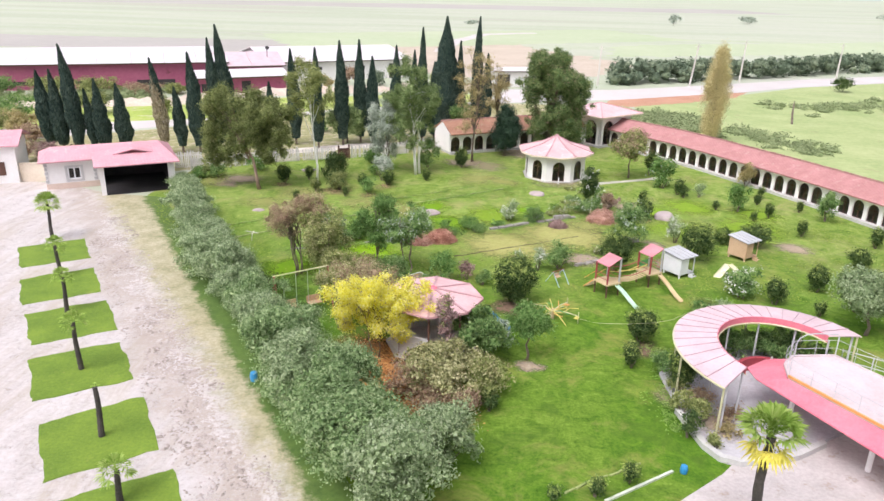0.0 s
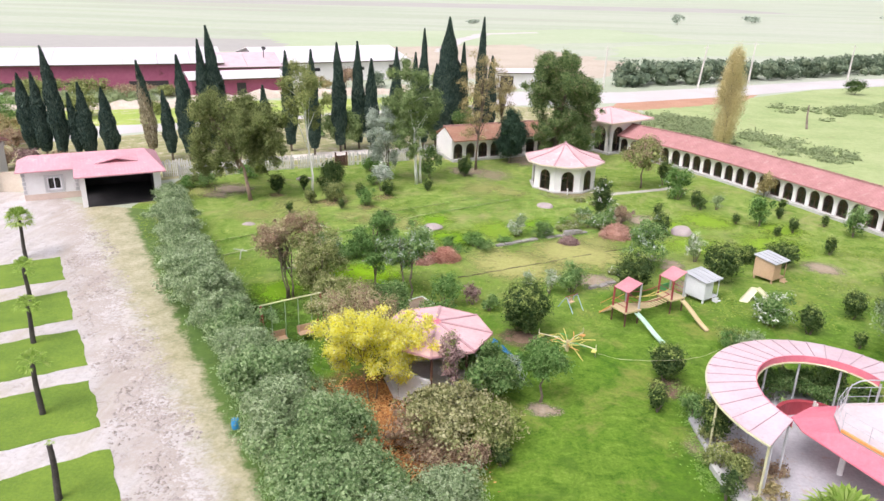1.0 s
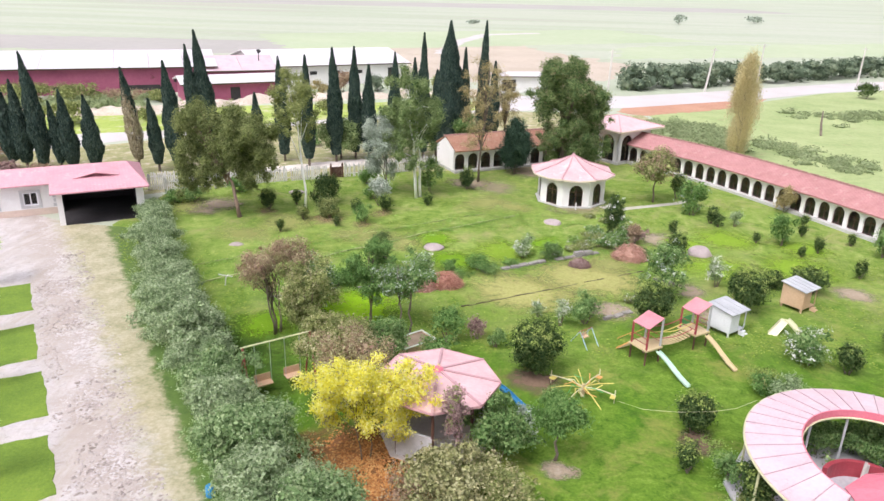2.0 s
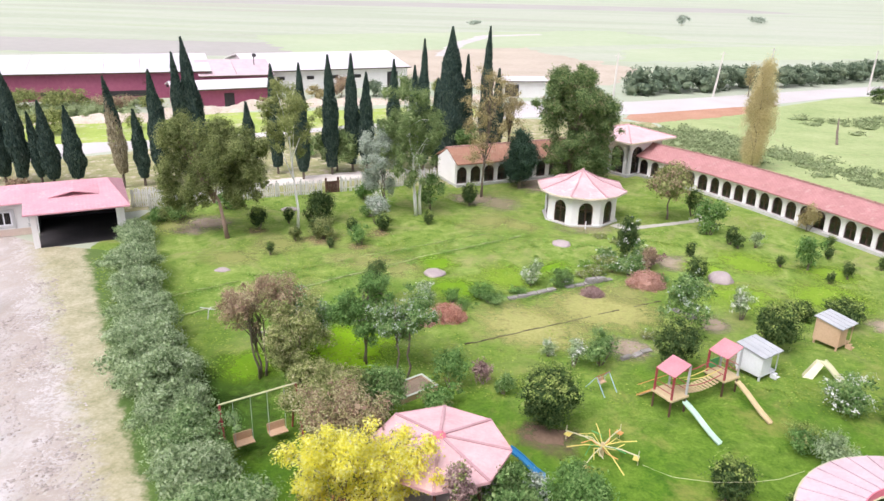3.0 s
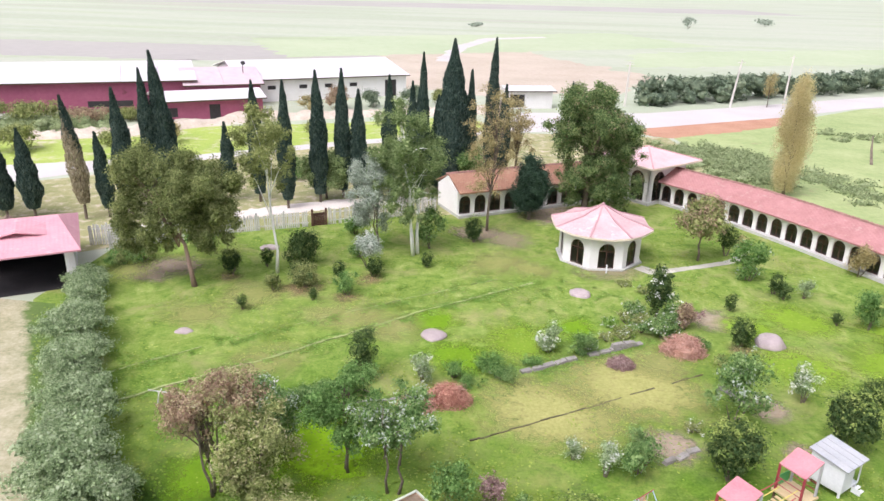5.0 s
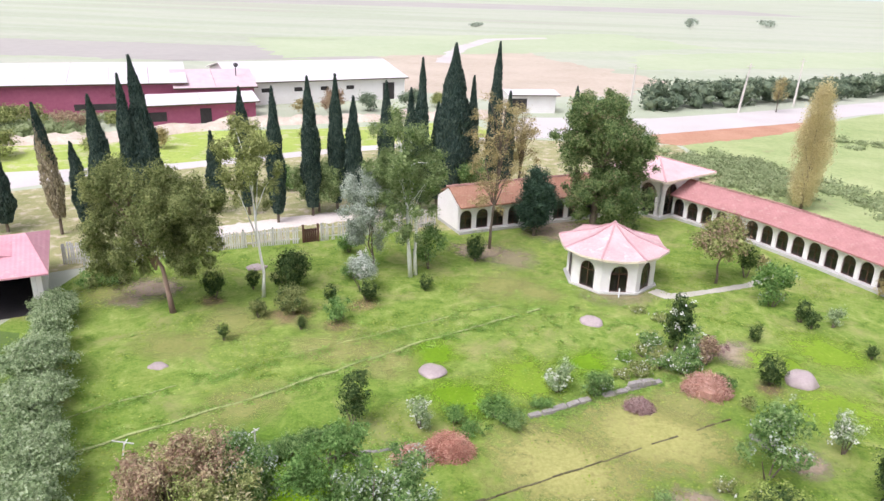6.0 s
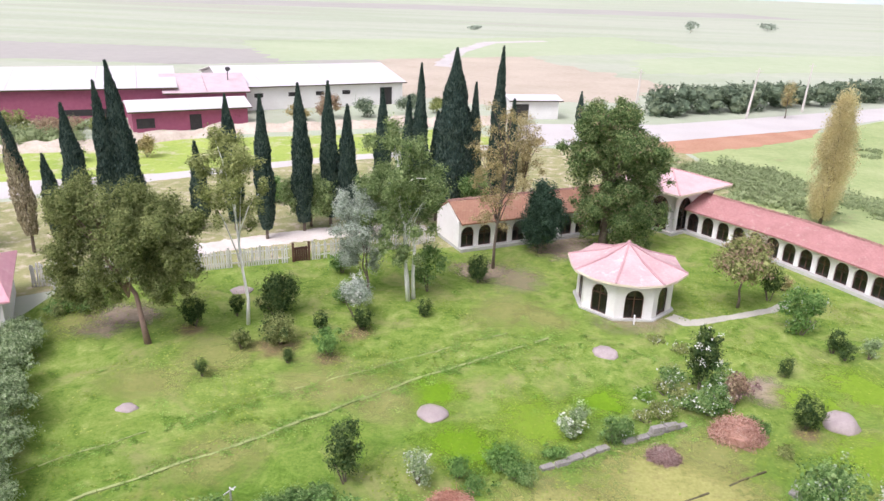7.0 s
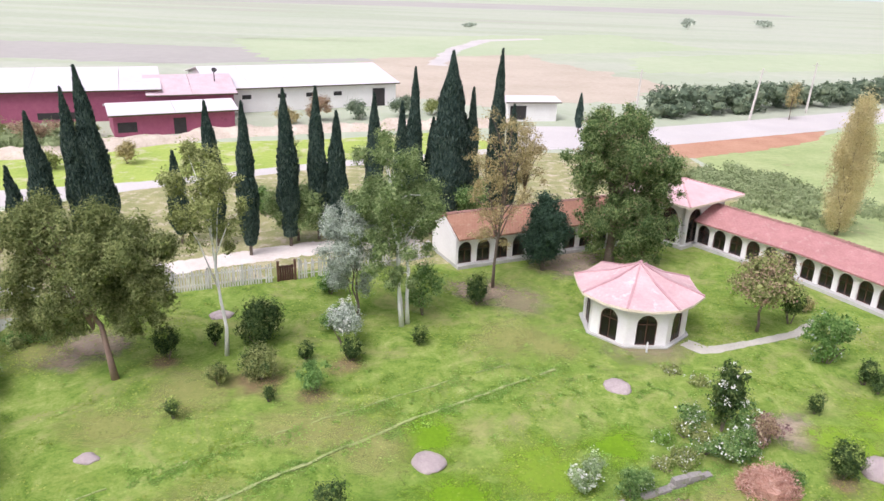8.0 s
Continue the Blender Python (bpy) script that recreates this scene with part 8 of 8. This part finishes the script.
def spinner():
    """A low roundabout of coloured bars with small seats."""
    e = thing("roundabout", 6.75, 45.3, 0, 12, "low playground roundabout of tan, cream and green bars", "roundabout")
    f = Form(); f.tube([(0, 0, -0.05), (0, 0, 0.75)], [0.12, 0.09], 9); f.make("hub", PLY, e)
    rng = np.random.default_rng(17)
    for i in range(8):
        a = 2 * math.pi * i / 8 + 0.1 * rng.normal()
        c, s, k = math.cos(a), math.sin(a), rng.uniform(1.75, 2.2)
        f = Form(); f.tube([(0.1 * c, 0.1 * s, 0.6), (k * 0.5 * c, k * 0.5 * s, 0.66), (k * c, k * s, 0.55)], [0.03] * 3, 6); f.make("arm", (YELLOW, CREAMPLASTIC)[i % 2], e)
        if i % 2:
            f = Form(); f.beam((0.84 * k * c, 0.84 * k * s, 0.42), (0.99 * k * c, 0.99 * k * s, 0.42), 0.36, 0.05); f.make("seat", (YELLOW, ORANGE)[i % 4 == 1], e)
            f = Form(); f.tube([(0.97 * k * c, 0.97 * k * s, 0.05), (0.97 * k * c, 0.97 * k * s, 0.85)], [0.025] * 2, 6); f.make("seat_post", CREAMPLASTIC, e)
    for i in range(16):
        a = 2 * math.pi * i / 16 + 0.25 * math.sin(i * 5.0)
        c, s, k = math.cos(a), math.sin(a), rng.uniform(0.9, 1.35)
        m = (YELLOW, CREAMPLASTIC, ORANGE, GREENPAINT, YELLOW)[i % 5]
        f = Form(); f.tube([(0.1 * c, 0.1 * s, 0.5), (0.55 * k * c, 0.55 * k * s, 0.75 + 0.15 * rng.normal()), (k * math.cos(a + 0.3), k * math.sin(a + 0.3), 0.5 + 0.35 * rng.random())], [0.024] * 3, 6); f.make("bar", m, e)
    return e


spinner()


def swing_set(x, y, turn, length, h, beam_mat, leg_mat, seat_mat, label, seats=2, thick=1.0):
    e = thing("swing_set", x, y, 0, turn, label, "swing")
    f = Form(); f.tube([(-length / 2, 0, h), (length / 2, 0, h)], [0.045 * thick] * 2, 7); f.make("top_beam", beam_mat, e)
    for sx in (-1, 1):
        for sy in (-1, 1):
            f = Form(); f.tube([(sx * (length / 2 - 0.1), sy * 0.75, -0.05), (sx * (length / 2 - 0.1), 0, h)], [0.05 * thick] * 2, 7); f.make("leg", leg_mat, e)
    half = 0.45 * thick
    for i in range(seats):
        c = (i + 0.5) / seats * (length - 0.6) - (length - 0.6) / 2
        f = Form(); f.box(c - half, c + half, -0.25 * thick, 0.25 * thick, 0.5, 0.55); s = f.make("seat", seat_mat, e)
        f = Form(); f.box(c - half, c + half, 0.24 * thick, 0.29 * thick, 0.551, 0.6 + 0.35 * thick); f.make("backrest", seat_mat, e)
        for sx in (-half + 0.03, half - 0.03):
            f = Form(); f.tube([(c + sx, 0, 0.55), (c + sx, 0, h)], [0.015, 0.015], 5); f.make("chain", STEEL, e)
    return e


swing_set(-9.6, 44.5, 37, 3.9, 2.9, CREAMPLASTIC, REDPAINT, TANBOARD, "swing set with pale beam, red legs and tan seats")
swing_set(7.6, 51.4, 40, 1.2, 1.0, REDPAINT, PALEBLUE, TANBOARD, "small low swing with a red bar and pale blue legs", 1, 0.5)
for x, y, lb in ((-10.1, 35.6, "small blue plastic water barrel on the verge"), (11.4, 29.7, "blue plastic bin at the lawn corner")):
    e = thing("barrel", x, y, 0, 0, lb, "barrel")
    f = Form(); f.tube([(0, 0, 0), (0, 0, 0.15), (0, 0, 0.4), (0, 0, 0.65), (0, 0, 0.78)], [0.24, 0.27, 0.29, 0.27, 0.24], 12); f.make("body", BLUE, e)
    f = Form(); f.tube([(0, 0, 0.78), (0, 0, 0.83)], [0.25, 0.22], 12); f.make("lid", BLUE, e)
    e.scale = (0.75, 0.75, 0.65) if x < 0 else (0.6, 0.6, 0.5)


# ---- grass tufts and weeds ----
def tufts():
    """Low leaning blades in loose drifts, lighter where the grass is long."""
    rng = np.random.default_rng(404)
    n = 130000
    x, y = rng.uniform(-30, 38, n), rng.uniform(50, 97, n)
    left = (x + 5.8) * 0.845 + (y - 28.4) * 0.535 > 0.2
    right = (x - 20.1) * 0.86 + (y - 100.1) * 0.51 < -1.2
    back = (x + 31) * -0.5 + (y - 80) * 0.86 < 0.5
    front = (y - 27.4) * 1.0 > (x - 10.4) * 0.95
    drift = np.array([noise.noise((a * 0.16, b * 0.16, 3.0)) + 0.6 * noise.noise((a * 0.8, b * 0.8, 7.0)) + 0.4 * noise.noise((a * 2.3, b * 2.3, 1.0)) for a, b in zip(x, y)])
    keep = left & right & back & (front | (x < 10)) & (drift > rng.uniform(-0.1, 0.6, n)) & (np.hypot(x - 9.85, y - 83.75) > 4.4) & (np.hypot(x - CX, y - CY) > 6.6) & (np.hypot(x + 1.0, y - 40.6) > 3)
    path = (np.abs((x - 13.5) * -0.39 + (y - 79.8) * 0.92) < 0.9) & (x > 12.5) & (x < 25)
    keep &= ~path & ~((x > 12) & (y < 44) & (y < 27.4 + (x - 10.4) * 1.6))
    x, y = x[keep], y[keep]
    m = len(x)
    az = rng.random(m) * 2 * math.pi
    L = rng.uniform(0.06, 0.17, m)
    tilt = rng.uniform(0.03, 0.25, m)
    d = np.stack([np.cos(az) * np.cos(tilt), np.sin(az) * np.cos(tilt), np.sin(tilt)], 1) * L[:, None]
    s = np.stack([-np.sin(az), np.cos(az), np.zeros(m)], 1) * (L * 0.42)[:, None]
    p = np.stack([x, y, np.full(m, 0.01)], 1)
    ob = quads("grass_tufts", np.stack([p - s * 0.6, p + d * 0.6 - s, p + d * 1.2, p + d * 0.6 + s], 1), F_GRASS)
    ob.location.z = 0.02
    tagged(ob, "tufts of longer grass and weeds over the lawn", "grass", kind="stuff")
    # broad-leaved weeds in small rosettes, thickest along the edgings
    spots = []
    for x0, y0, x1, y1, c in ((-19.8, 57.4, 4.3, 77.3, 150), (-22, 60, 1.5, 77.6, 90), (2.6, 63, 11.3, 68.1, 110), (-13.5, 56, -2, 60.4, 90), (14.2, 62.6, 15.6, 60.4, 30), (-20, 66, 12, 80, 70), (4, 72, 14, 78, 50), (12, 33, 12.6, 42, 60)):
        f = rng.random(c)
        wide = 3.5 if c in (70, 50) else 0.3
        spots.append(np.stack([x0 + (x1 - x0) * f + rng.normal(size=c) * wide, y0 + (y1 - y0) * f + rng.normal(size=c) * wide], 1))
    spots = np.concatenate(spots)
    spots = spots[(np.hypot(spots[:, 0] - 10, spots[:, 1] - 83.85) > 4.2)]
    k = 26
    c = np.repeat(spots, k, 0)
    n = len(c)
    r = np.repeat(rng.uniform(0.08, 0.3, len(spots)), k)[:, None]
    p = np.concatenate([c + rng.normal(size=(n, 2)) * r, rng.uniform(0.03, 0.07, (n, 1))], 1)
    nrm = unit(rng.normal(size=(n, 3)) * 0.2 + np.array([0, 0, 1]))
    t = unit(np.cross(nrm, rng.normal(size=(n, 3))))
    b = np.cross(nrm, t)
    s = (0.04 + 0.05 * rng.random(n))[:, None]
    tagged(quads("lawn_weeds", np.stack([p - t * s, p - b * s * 0.6, p + t * s, p + b * s * 0.6], 1), F_WEED), "low leafy green weeds in the lawn and along its edgings", "weeds", kind="stuff")


tufts()


def fallen_leaves():
    """Loose rusty leaves lying under the yellow tree and the olive shrub."""
    rng = np.random.default_rng(61)
    n = 5200
    c = np.array([(-2.6, 36.4), (-4.4, 39.0), (-0.8, 34.2), (-3.4, 37.6)])[rng.integers(4, size=n)]
    p = np.concatenate([c + rng.normal(size=(n, 2)) * 1.1, rng.uniform(0.035, 0.06, (n, 1))], 1)
    nrm = unit(rng.normal(size=(n, 3)) * 0.25 + np.array([0, 0, 1]))
    t = unit(np.cross(nrm, rng.normal(size=(n, 3))))
    b = np.cross(nrm, t)
    s = (0.05 + 0.05 * rng.random(n))[:, None]
    tagged(quads("fallen_leaves", np.stack([p - t * s, p - b * s * 0.6, p + t * s, p + b * s * 0.6], 1), F_RUSTLEAF), "rusty orange fallen leaves on the ground", "leaves", kind="stuff")


fallen_leaves()


def drive_rubble():
    """Loose stones and crumbled concrete along the drive."""
    rng = np.random.default_rng(62)
    f = Form()
    while len(f.f) < 8 * 2600:
        s = rng.random()
        off = rng.normal() * 1.4 - 4.2
        if not -6.0 < off < -2.0:
            continue
        x, y = -2 - 27 * s + 0.815 * off, 22 + 40 * s + 0.579 * off + 2.5
        if noise.noise((x * 0.3, y * 0.3, 1.0)) < -0.05:
            continue
        k, r = len(f.v), rng.uniform(0.03, 0.11) * (1 if rng.random() < 0.93 else 1.8)
        z = 0.024
        a = rng.random() * 6.28
        for j in range(4):
            q = r * rng.uniform(0.7, 1.2)
            f.v.append((x + q * math.cos(a + j * 1.571), y + q * math.sin(a + j * 1.571), z + r * 0.15))
        f.v += [(x, y, z + r * rng.uniform(0.4, 0.7)), (x, y, z - 0.03)]
        for j in range(4):
            f.f += [(k + j, k + (j + 1) % 4, k + 4), (k + (j + 1) % 4, k + j, k + 5)]
    tagged(f.make("drive_rubble", PEBBLE), "loose stones and crumbled concrete on the drive", "stones", kind="stuff")


drive_rubble()
